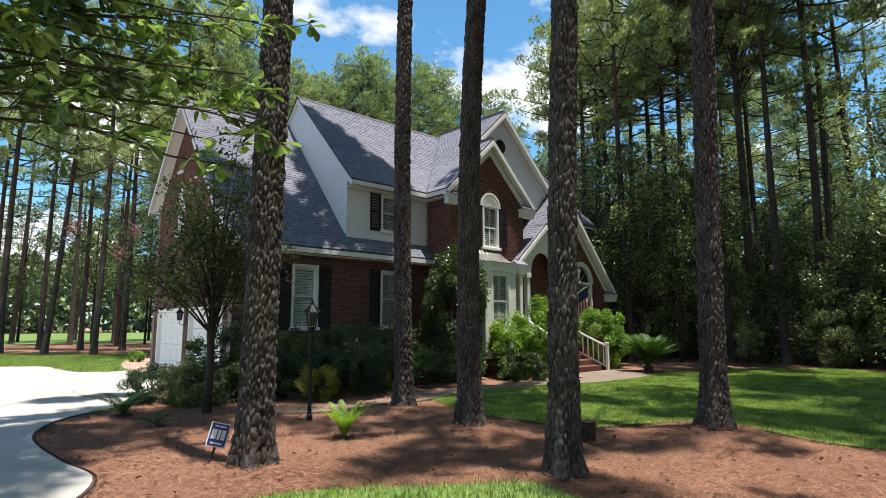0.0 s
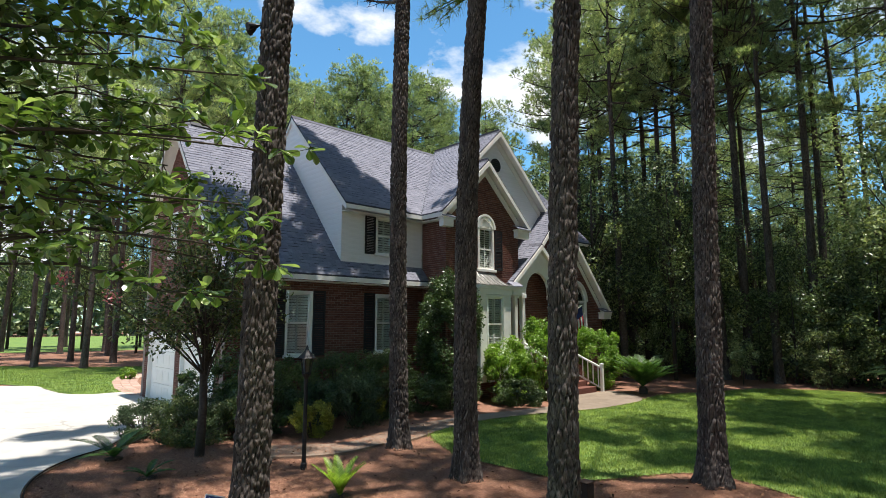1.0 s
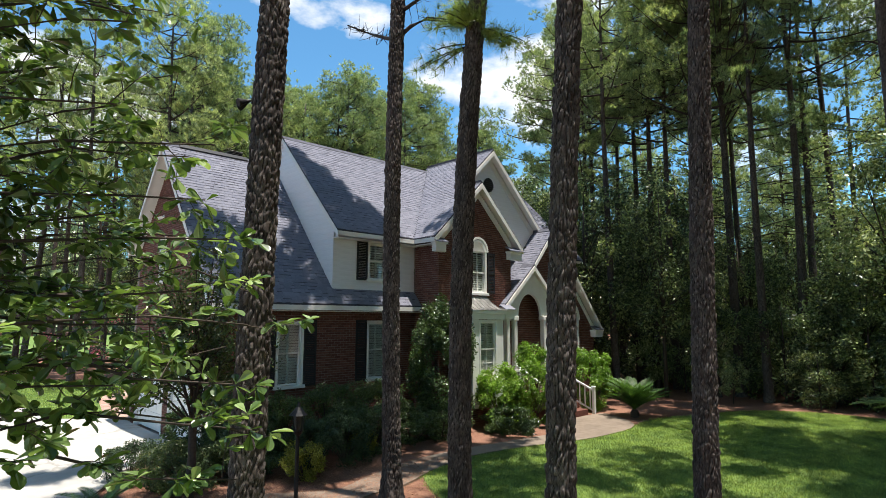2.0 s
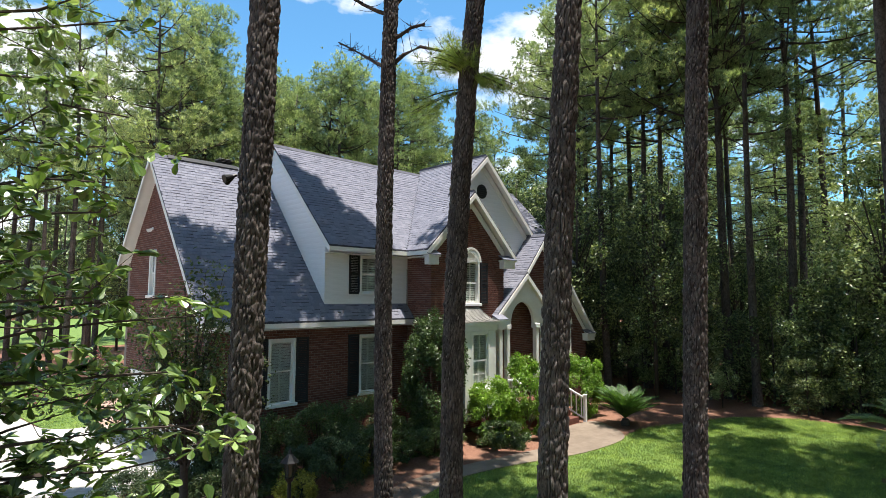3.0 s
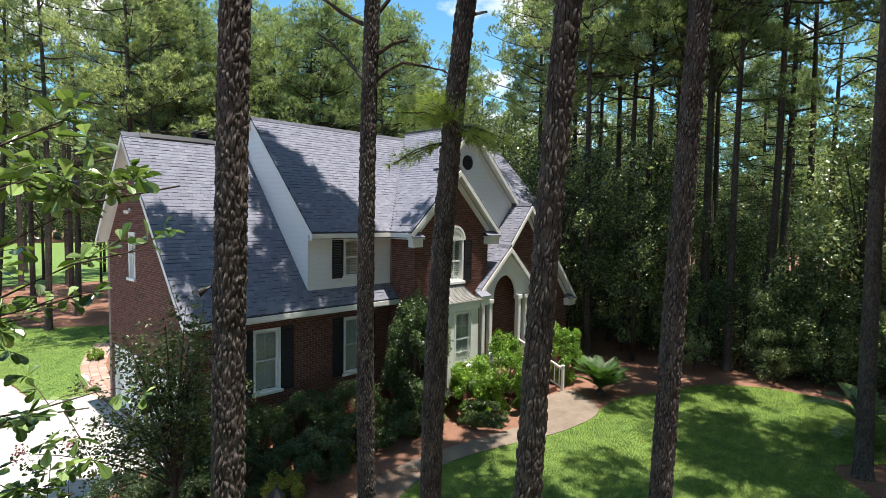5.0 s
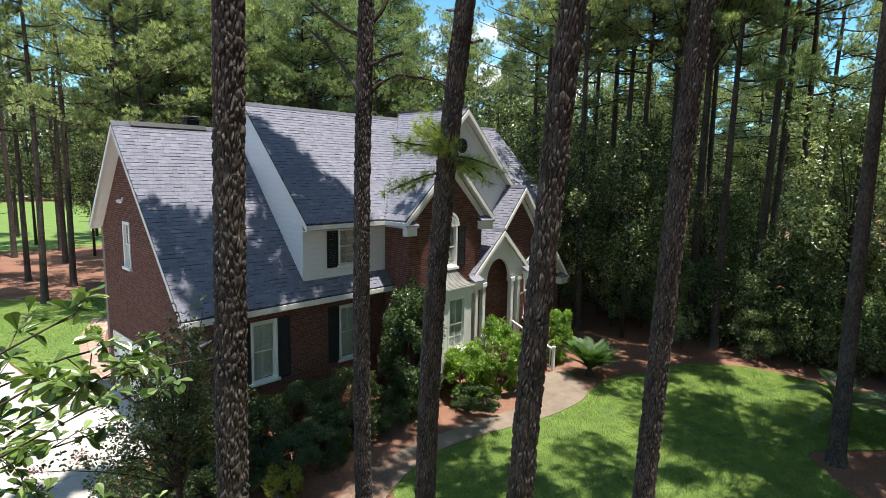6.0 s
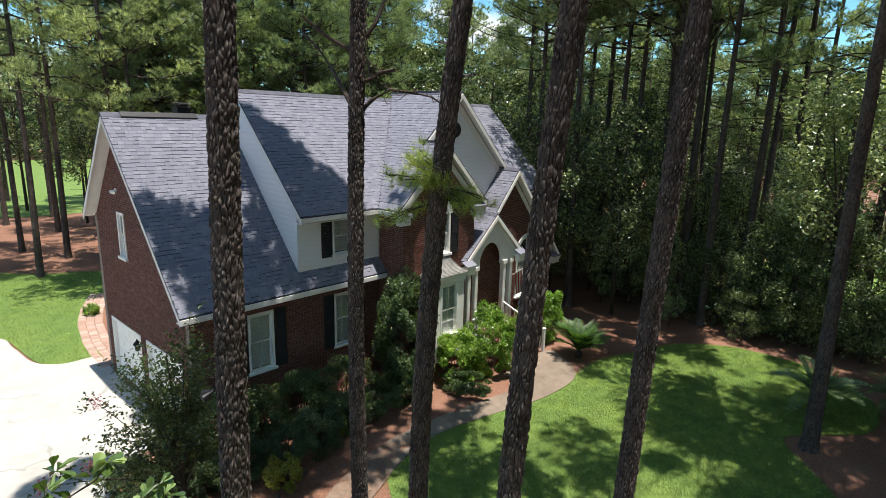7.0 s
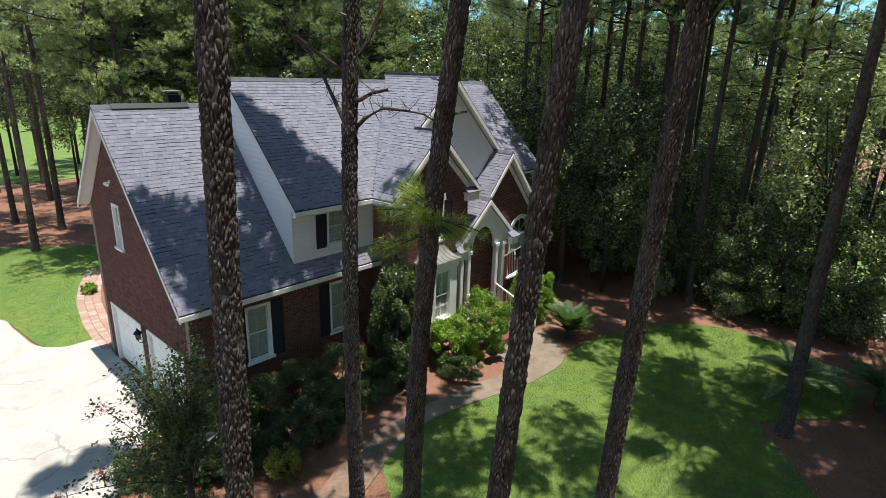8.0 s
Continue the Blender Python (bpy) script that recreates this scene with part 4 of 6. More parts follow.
def pine_boughs(height, low, radius, boughs, tufts, per, length, width, seed, axis=lambda z: (0.0, 0.0), reach=0.0, toward=1.1, arms=(), bare=1.0):
    """The limbs of a pine, each with a few puffs of needles towards its end. Returns the limb bmesh and the needle mesh."""
    global rng
    rng = np.random.default_rng(seed)
    limb, pts, heads = bmesh.new(), [], []
    for i in range(boughs):
        f = (i + rng.uniform(0, 1)) / boughs
        z = low + (height - low) * f ** 0.9
        r = radius * (1.0 - 0.72 * f ** 1.6) * rng.uniform(0.55, 1.15) * (0.75 if f < 0.08 else 1)
        az = i * 2.4 + rng.uniform(-0.5, 0.5)
        r *= 1.0 + reach * max(0.0, math.cos(az - toward))
        if math.cos(az + 1.28) > 1.0 + bare:
            continue
        ax, ay = axis(z)
        start = np.array((ax, ay, z))
        end = np.array((ax + r * math.cos(az), ay + r * math.sin(az), z + r * rng.uniform(-0.05, 0.5)))
        line = bend(start, end, -0.08 * r)
        tube(line, [0.055 * (1 - 0.75 * t) * (1.2 - 0.6 * f) for t in np.linspace(0, 1, len(line))], 5, limb)
        out = np.array([math.cos(az), math.sin(az), 0.0])
        across = np.array([-math.sin(az), math.cos(az), 0.0])
        puffs = max(3, int(1.6 * r + 1))
        for k in range(puffs):
            t = rng.uniform(0.4, 0.95) if k else 1.0
            p = start + (end - start) * t + np.array([0, 0, -0.08 * r * 4 * t * (1 - t)])
            c = p + across * rng.normal() * 0.2 * r * t + np.array([0, 0, rng.uniform(0.0, 0.35)])
            tube([Vector(p), Vector(c)], [0.018, 0.008], 3, limb)
            size = rng.uniform(0.28, 0.56)
            m = int(tufts * size / 0.4)
            off = unit(rng.normal(size=(m, 3)) + np.array([0, 0, 0.35])) * (rng.uniform(0.15, 1.0, (m, 1)) ** 0.5) * np.array([1.0, 1.0, 0.85]) * size
            pts.append(c + off)
            heads.append(unit(off) * 0.7 + out * 0.25 + np.array([0, 0, 1.15]))
    # long arms added out of view to cast shade, each with a broad mass of puffs at its end
    for z, end, spread, puffs in arms:
        ax, ay = axis(z)
        start, end = np.array((ax, ay, z)), np.array(end, float)
        tube(bend(start, end, -0.3), [0.040, 0.034, 0.028, 0.021, 0.014, 0.008], 5, limb)
        for k in range(puffs):
            c = end + unit(rng.normal(size=(1, 3)))[0] * np.array([1, 1, 0.4]) * spread * rng.uniform(0, 1) ** 0.5
            tube([Vector(end + (start - end) * 0.12), Vector(c)], [0.018, 0.008], 3, limb)
            m = tufts
            off = unit(rng.normal(size=(m, 3))) * (rng.uniform(0.15, 1.0, (m, 1)) ** 0.6) * np.array([1.15, 1.15, 0.7]) * rng.uniform(0.2, 0.34)
            pts.append(c + off)
            heads.append(unit(off) + np.array([0, 0, 0.5]))
    ax, ay = axis(height)
    m = tufts * 2
    off = rng.normal(size=(m, 3)) * np.array([0.3, 0.3, 0.5])
    pts.append(np.array([ax, ay, height]) + off)
    heads.append(unit(off) + np.array([0, 0, 0.7]))
    return limb, needle_mesh("crown", np.concatenate(pts), unit(np.concatenate(heads)), per, length, width, 0.42)


def far_pine(seed, height, low, radius, girth, boughs=21, tufts=21, per=24, arms=()):
    rnd = random.Random(seed)
    tree = thing("pine_tree", "tall slender pine with a high open crown", "tree", group="pines of the wood")
    sway = [rnd.uniform(-0.35, 0.35) for _ in range(4)]

    def axis(z):
        k = z / height
        return sway[0] * math.sin(k * 3) + sway[1] * k * 2, sway[2] * math.sin(k * 2.5) + sway[3] * k * 2

    zs = [-0.3, 0.0, 0.4] + [height * k / 12 for k in range(1, 13)]
    pts = [Vector((*axis(z), z)) for z in zs]
    rad = [girth * (1.35 if z < 0.1 else 1.12 if z < 0.5 else 1.0) * (1 - 0.8 * (max(z, 0) / height) ** 1.3) for z in zs]
    part("trunk", tube(pts, rad, 10), M_BARK_FAR, tree, smooth=True)
    limb, needles = pine_boughs(height, low, radius, boughs, tufts, per, 0.25, 0.021, seed, axis, arms=arms)
    for k in range(14):
        z = rnd.uniform(low * 0.5, low * 1.15)
        a, r = rnd.uniform(0, 6.3), rnd.uniform(0.6, 2.3)
        ax, ay = axis(z)
        tube(bend((ax, ay, z), (ax + r * math.cos(a), ay + r * math.sin(a), z + rnd.uniform(-0.2, 0.4)), 0.1, 4), [0.03, 0.022, 0.015, 0.008], 4, limb)
    part("branchwork", limb, M_TWIG, tree)["kind"] = "stuff"
    part_mesh("crown", needles, M_NEEDLE, tree)
    return tree


def crown_points(count, rx, ry, rz, clumps, seed, hollow=0.25, fill=1.0):
    """Leaf places: uneven clumps inside an egg, thin at the heart."""
    g = np.random.default_rng(seed)
    c = unit(g.normal(size=(clumps, 3))) * (hollow + (1 - hollow) * g.uniform(0.2, 1.0, size=(clumps, 1)) ** 0.6)
    which = g.integers(0, clumps, size=count)
    size = g.uniform(0.12, 0.30, size=(clumps, 1))[which]
    p = c[which] + unit(g.normal(size=(count, 3))) * size * g.uniform(0.3, 1.0, size=(count, 1)) ** 0.5
    n = unit((p - c[which]) + np.array([0, 0, 0.25]) + 0.35 * g.normal(size=(count, 3)))
    return p * np.array([rx, ry, rz]), n, c * np.array([rx, ry, rz])


def broadleaf(seed, height, crown_low, rx, leaves, leaf, material, label, group, clumps=60, girth=0.09, name="broadleaf_tree"):
    global rng
    rng = np.random.default_rng(seed)
    rnd = random.Random(seed)
    tree = thing(name, label, "tree", group=group)
    mid, half = (height + crown_low) / 2, (height - crown_low) / 2
    p, n, c = crown_points(leaves, rx, rx, half, clumps, seed)
    p[:, 2] += mid
    c[:, 2] += mid
    bm = tube([Vector((0, 0, -0.2)), Vector((0.02, 0, crown_low)), Vector((0.08, 0.05, mid)), Vector((0, 0, height * 0.92))], [girth * 1.3, girth, girth * 0.7, girth * 0.15], 8)
    part("trunk", bm, M_TWIG, tree, smooth=True)
    limb = bmesh.new()
    for q in c[::2]:
        z0 = crown_low + (q[2] - crown_low) * rnd.uniform(0.2, 0.6)
        tube(bend((0.04, 0.02, z0), q, 0.12, 4), [girth * 0.4, girth * 0.3, girth * 0.2, girth * 0.08], 4, limb)
    part("branchwork", limb, M_TWIG, tree)["kind"] = "stuff"
    part_mesh("crown", leaf_mesh("crown", p, n, leaf, leaf * 0.55), material, tree)
    return tree


def shrub(name, label, category, rx, ry, rz, leaves, leaf, material, seed, group="", clumps=40, aspect=0.5):
    """A bush that stands on the ground: short stems and a rounded mass of leaves."""
    global rng
    rng = np.random.default_rng(seed)
    b = thing(name, label, category, group=group)
    p, n, c = crown_points(int(leaves * 2.1), rx, ry, rz, clumps, seed, 0.5)
    p[:, 2] += rz * 0.95
    c[:, 2] += rz * 0.95
    low = p[:, 2] > 0.02
    stem = bmesh.new()
    for q in c[::3]:
        if q[2] > 0.1:
            tube(bend((0, 0, -0.05), q, 0.05, 4), [0.014, 0.011, 0.008, 0.004], 4, stem)
    part("stemwork", stem, M_TWIG, b)["kind"] = "stuff"
    part_mesh("foliage", leaf_mesh("foliage", p[low], n[low], leaf, leaf * aspect), material, b)
    return b


# the five pines in front, with rough bark plates
NEAR_PINES = [
    ((3.09, 5.84), (0.901, -0.434), (-0.0266, 0.0050, 0.0014), 0.178, 0.245, 28.0),
    ((6.95, 8.30), (0.781, -0.625), (0.010, -0.0300, 0.0031), 0.165, 0.225, 29.0),
    ((6.30, 5.85), (0.696, -0.718), (-0.075, -0.0248, 0.0070), 0.165, 0.225, 28.5),
    ((5.00, 3.45), (0.584, -0.812), (0.0247, 0.0062, 0.0042), 0.146, 0.215, 28.0),
    ((8.35, 3.37), (0.375, -0.927), (-0.0436, 0.0205, 0.0015), 0.165, 0.255, 29.0),
]


# unseen limbs added to the second pine to shade roof, bed and drive: x, y, height, breadth, puffs
OVERHEAD_SHADE = [(10.05, 15.6, 18, 0.35, 3), (10.55, 15.1, 18, 0.45, 4), (10.35, 14.4, 18, 0.5, 6), (11.05, 14.3, 18, 0.5, 6), (10.65, 13.5, 18, 0.6, 7),
             (11.45, 13.5, 18, 0.55, 6), (11.05, 12.8, 18, 0.5, 4), (10.25, 12.9, 18, 0.4, 4), (11.85, 13.1, 18, 0.3, 3), (13.45, 12.0, 18, 0.35, 3),
             (6.55, 14.9, 17, 0.3, 3), (7.25, 14.6, 17, 0.4, 4), (7.95, 14.3, 17, 0.45, 5), (6.85, 13.9, 17, 0.4, 4), (7.55, 13.6, 17, 0.5, 6), (8.35, 13.6, 17, 0.5, 6),
             (9.15, 13.7, 17, 0.5, 6), (8.85, 12.9, 17, 0.5, 5), (7.95, 12.8, 17, 0.55, 6), (7.15, 12.9, 17, 0.45, 4), (9.65, 13.0, 17, 0.4, 4), (10.25, 12.4, 17, 0.35, 3),
             (11.05, 12.2, 17, 0.3, 3), (9.55, 14.4, 17, 0.35, 3), (3.65, 12.9, 17, 0.5, 10), (4.55, 13.0, 17, 0.5, 10), (3.95, 10.6, 17, 0.6, 10),
             (7.35, 11.6, 17, 0.7, 11), (8.35, 11.4, 17, 0.7, 11), (9.45, 11.2, 17, 0.7, 11), (10.65, 11.0, 17, 0.6, 8), (7.05, 10.4, 17, 0.7, 11), (8.25, 10.2, 17, 0.7, 11), (9.55, 10.1, 17, 0.7, 10),
             (7.65, 9.2, 17, 0.7, 10), (8.95, 9.0, 17, 0.7, 10), (10.35, 9.2, 17, 0.7, 10), (6.35, 11.2, 17, 0.6, 8), (11.65, 10.4, 17, 0.5, 6),
             (11.5, 8.2, 17, 0.7, 11), (12.4, 7.7, 17, 0.7, 11), (12.6, 8.8, 17, 0.7, 10), (10.6, 7.5, 17, 0.7, 10), (13.6, 8.5, 17, 0.7, 9), (9.6, 8.3, 17, 0.7, 9), (11.6, 9.6, 17, 0.6, 8), (10.2, 10.9, 17, 0.6, 8)]
ROOF_SHADE_ARMS = [(14.8 + 0.12 * k, (x - 7.25, y - 8.65, z), breadth, puffs + (4 if y > 12.5 else 0)) for k, (x, y, z, breadth, puffs) in enumerate(OVERHEAD_SHADE)]


# unseen limbs added to the first pine to shade the driveway's edge
DRIVE_SHADE_ARMS = [(15.0 + 0.2 * k, (x - 3.09, y - 5.84, 17.0), 0.7, 10) for k, (x, y) in enumerate([(1.7, 5.4), (1.2, 6.8), (2.1, 8.0), (1.5, 9.3), (2.7, 9.8), (0.6, 8.2), (0.4, 5.9)])]


def near_pine(index):
    (bx, by), (lx, ly), (c0, c1, c2), r_mid, r_base, height = NEAR_PINES[index]
    tree = thing("pine_tree", "tall pine with thick plated grey-brown bark standing in pine straw", "tree", group="pines before the house", at=(bx, by, 0))
    top = 12.0

    def axis(z):
        k = c0 + c1 * z + c2 * z * z if z < top else c0 + c1 * top + c2 * top * top + (c1 + 2 * c2 * top) * (z - top)
        return lx * k, ly * k

    seg, step = 124, 0.0205
    count = int(13.0 / step)
    seed = index * 7.3
    ang = np.linspace(0, 2 * math.pi, seg, endpoint=False)
    verts = np.zeros((count, seg, 3), np.float32)
    g0 = ground_z(bx, by)
    for j in range(count):
        z = g0 - 0.15 + j * step
        ax, ay = axis(z)
        flare = math.exp(-max(z - g0, 0) / 0.28)
        r0 = r_mid * (1.06 - 0.016 * z) + (r_base - r_mid) * flare
        for i in range(seg):
            a = ang[i]
            q = Vector((math.cos(a) * r0 * 19 + seed, math.sin(a) * r0 * 19, z * 9.5 + 1.1 * noise.noise((a * 1.3 + seed, z * 2.0, seed))))
            d, near = noise.voronoi(q, distance_metric="DISTANCE", exponent=2.5)
            p0 = near[0]
            plate = min(1.0, (d[1] - d[0]) * 4.0)
            # every plate is tilted and stands out by its own amount
            tilt = (q.z - p0.z) * (0.35 + 0.6 * math.sin(p0.x * 12.9 + p0.z * 4.1)) + ((q.x - p0.x) * math.sin(p0.y * 9.7) + (q.y - p0.y) * math.cos(p0.z * 7.3)) * 0.8
            stand = 0.5 + 0.5 * math.sin(p0.x * 31.7 + p0.y * 17.3 + p0.z * 23.1)
            rough = noise.noise((q.x * 3, q.y * 3, q.z * 2))
            lobe = flare * 0.035 * math.sin(a * 5 + seed)
            r = r0 - 0.026 + plate * (0.013 + 0.012 * stand + 0.014 * tilt) + 0.006 * rough + lobe
            verts[j, i] = (ax + r * math.cos(a), ay + r * math.sin(a), z)
    idx = np.arange(count * seg).reshape(count, seg)
    f = np.stack([idx[:-1], np.roll(idx[:-1], -1, 1), np.roll(idx[1:], -1, 1), idx[1:]], axis=-1).reshape(-1, 4)
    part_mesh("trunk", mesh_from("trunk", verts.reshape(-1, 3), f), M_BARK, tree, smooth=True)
    zs = [g0 - 0.15 + (count - 2) * step] + list(np.linspace(13.4, height, 6))
    part("upper_trunk", tube([Vector((*axis(z), z)) for z in zs], [r_mid * (0.86 - 0.8 * ((z - 12.5) / (height - 12.4)) ** 1.4) for z in zs], 14), M_BARK, tree, smooth=True)
    limb, needles = pine_boughs(height, 15.5, (3.8, 3.2, 3.0, 2.0, 3.2)[index], (22, 12, 6, 8, 13)[index], (22, 15, 20, 20, 20)[index], 20, 0.34, 0.03, 100 + index, axis, (0.2, 0.0, 0.5, 0.9, 0.8)[index], (2.6, 0.95, 0.9, -0.3, 0.3)[index], (DRIVE_SHADE_ARMS, ROOF_SHADE_ARMS, (), (), ())[index], -0.45 if index < 2 else 1.0)
    part("branchwork", limb, M_TWIG, tree)["kind"] = "stuff"
    part_mesh("crown", needles, M_NEEDLE, tree)
    return tree, axis


near_trees = [near_pine(i) for i in range(5)]

# ---- the woods ----
kinds = [far_pine(21, 21.0, 11.0, 3.0, 0.17), far_pine(22, 23.0, 9.5, 3.4, 0.19), far_pine(23, 18.5, 8.0, 2.8, 0.15), far_pine(24, 25.0, 13.0, 3.6, 0.21), far_pine(25, 16.0, 5.0, 2.6, 0.13),
         far_pine(26, 20.0, 7.0, 3.9, 0.16, 60, 19, 18), far_pine(27, 18.0, 5.5, 3.6, 0.15, 60, 19, 18),
         far_pine(29, 19.5, 4.5, 4.4, 0.2, 95, 17, 17), far_pine(30, 23.0, 13.0, 4.0, 0.19, 31, 20, 20)]
# lighter copy of the broad leaves: sunlight on the wood's edge put into colour
M_SUNLIT = foliage_material("sunlit_leaves", (0.10, 0.14, 0.07), (0.26, 0.33, 0.17), (0.48, 0.54, 0.34), 0.32, 0.26, 0.85)
leafy = [broadleaf(31, 9.0, 1.5, 2.6, 8000, 0.15, M_LEAF, "dark leafy understory tree at the edge of the wood", "understory trees", 40),
         broadleaf(32, 12.5, 3.0, 3.2, 10000, 0.17, M_LEAF, "dark leafy understory tree at the edge of the wood", "understory trees", 44),
         broadleaf(33, 5.0, 0.4, 1.9, 5000, 0.12, M_LEAF, "low leafy sapling in the wood", "understory trees", 30, 0.05),
         broadleaf(34, 3.4, 0.5, 1.25, 3200, 0.13, M_SUNLIT, "pale green sunlit sapling at the wood's edge", "saplings at the wood's edge", 26, 0.035),
         broadleaf(35, 11.5, 3.2, 2.9, 9500, 0.16, M_SUNLIT, "bright leafy tree in the sun at the lawn's corner", "understory trees", 44)]
placed = [[], []]


def put(kind, which, x, y, scale=1.0, turn=None, lean=(0, 0), seed=[3]):
    if ((x - 39.2) / 7.2) ** 2 + ((y - 2.2) / 8.6) ** 2 < 1:
        return
    seed[0] += 1
    turn = (seed[0] * 137.5) % 360 if turn is None else turn
    src = kind[which]
    src.scale = (scale,) * 3
    m = pose(x, y, ground_z(x, y) if abs(x) < 60 and abs(y) < 60 else -0.02, lean[0], lean[1], turn)
    copy_thing(src, m)


# grove beyond the driveway
for k, (x, y, w, s) in enumerate([(7.3, 36, 0, 1), (9.6, 40, 1, 0.95), (8.0, 43.7, 0, 1), (11.4, 49.5, 3, 0.9), (5.4, 38.5, 2, 1.1), (3.6, 41, 1, 1), (6.2, 47, 0, 1.05), (9.2, 55, 3, 0.95), (13.5, 45, 1, 1), (3.9, 52, 0, 1.1),
                                   (12.8, 57, 1, 1.0), (1.8, 37, 2, 1.15), (1.0, 46, 3, 0.9), (16.0, 52, 0, 1), (17.5, 61, 1, 1), (-2.5, 40, 1, 1), (-3.5, 50, 0, 1), (6.0, 62, 3, 1), (1.5, 60, 1, 1), (20, 55, 3, 0.9), (10.8, 36.5, 2, 1.0),
                                   (14.5, 38.0, 0, 0.95), (23, 66, 1, 1), (12, 70, 0, 1.1), (-6, 58, 1, 1.1), (4, 72, 1, 1.1)]):
    put(kinds, w, x, y, s)
# behind the house
for k, (x, y, w, s) in enumerate([(17, 33, 6, 1.0), (10.2, 31.5, 5, 1.05), (12.6, 33.8, 6, 1.15), (14.2, 36, 5, 0.95), (20.0, 31, 6, 1.05), (23.5, 34, 5, 1.06), (26.5, 30, 6, 1.1), (30, 33, 5, 0.95), (18.5, 40, 5, 1.05), (24, 42, 5, 1.1), (28, 38, 0, 0.86), (33, 42, 1, 0.85), (29, 26.5, 4, 1.0),
                                   (21.5, 47, 1, 0.9), (35, 31, 0, 0.9), (15.5, 48, 1, 0.95), (27, 50, 0, 1.0), (38, 39, 1, 0.95), (11.2, 30.5, 2, 1.0), (32, 27, 4, 1.0), (19.2, 36.5, 6, 1.12), (22.2, 38.5, 5, 1.02), (25.8, 34.5, 6, 1.1), (16.2, 39.5, 5, 0.95), (28.2, 43, 1, 0.85),
                                   (20.7, 30.2, 7, 0.97), (25.4, 28.9, 7, 1.0), (28.6, 25.7, 7, 0.88), (19.2, 33.5, 7, 0.92), (22.4, 26.6, 7, 0.86), (14.2, 35.6, 7, 1.14), (24.0, 32.5, 7, 1.0)]):
    put(kinds, w, x, y, s)
# wood beside the lawn
for k, (x, y, w, s) in enumerate([(26.3, 7.9, 0, 1.0), (28.2, 7.0, 8, 1.0), (28.0, 12.4, 8, 0.95), (29.2, 11.4, 8, 1.0), (31.0, 7.2, 8, 1.0), (26.4, 10.0, 8, 0.9), (30.5, 15.5, 8, 1.0), (33, 18, 8, 1.0), (27.5, 17.5, 2, 1.1),
                                   (30.5, 21.0, 8, 0.95), (35, 12, 3, 1.0), (36, 6, 0, 1.0), (33.5, 3.5, 8, 1.0), (29, 2.5, 1, 1.0), (31, -2.5, 8, 1.0), (38, 0, 3, 1.0), (40, 15, 1, 1.0), (39, 22, 1, 1.0), (44, 8, 1, 1.0), (45, 18, 0, 1.0), (36, 25, 2, 1.1),
                                   (23, -4.5, 1, 1), (19, -7.0, 0, 1), (27, -7, 3, 1), (35, -6, 3, 1.0), (24.2, 13.5, 8, 0.9)]):
    put(kinds, w, x, y, s)


def shade_pine(x, y, seed, count, span_x, span_y, gaps, low=17.6):
    """A pine with long limbs added out of view, a broken canopy to shade part of the ground."""
    rnd = random.Random(seed)
    arms = []
    while len(arms) < count:
        px, py = rnd.uniform(*span_x), rnd.uniform(*span_y)
        if all(math.hypot(px - a, py - b) > r for a, b, r in gaps):
            arms.append((12.0 + 0.14 * len(arms) * 84 / count, (px - x, py - y, low + 0.02 * len(arms)), rnd.uniform(0.7, 1.1), rnd.randint(9, 13)))
    far_pine(seed, 25.0, 13.5, 3.0, 0.2, 18, 18, 17, arms).matrix_basis = pose(x, y, ground_z(x, y), 0, 0.4, 0)


# unseen canopy added to shade the lawn, and the straw between lawn and wood
shade_pine(17.9, 2.1, 61, 72, (9.8, 24.8), (-2.1, 7.3), [(15.2, 5.5, 1.3), (13.1, 4.6, 1.2), (17.9, 4.4, 1.1), (15.7, 1.5, 0.8), (19.6, 5.9, 0.8), (21.9, 2.8, 1.0), (17.0, 6.6, 0.7)])
shade_pine(27.3, 9.3, 62, 58, (20.8, 29.0), (4.9, 12.4), [(22.0, 6.4, 0.6), (24.2, 8.6, 0.5)], 18.4)
shade_pine(23.4, -2.3, 63, 40, (14.6, 25.0), (-3.4, 0.0), [(20.6, -1.2, 0.5)], 18.0)
for x, y, w, s in ((32.6, 6.4, 1, 1.0), (32.3, 0.6, 0, 1.0), (47.5, 8.0, 3, 1.0), (48.5, 2.5, 3, 1.0), (47.8, 5.2, 1, 1.0), (34.5, 11.2, 8, 1.0), (49.0, -1.0, 1, 1.0), (27.6, 13.2, 8, 0.95), (29.8, 17.6, 8, 1.0), (25.8, 17.0, 8, 0.9), (32.0, 12.4, 8, 1.0)):
    put(kinds, w, x, y, s)
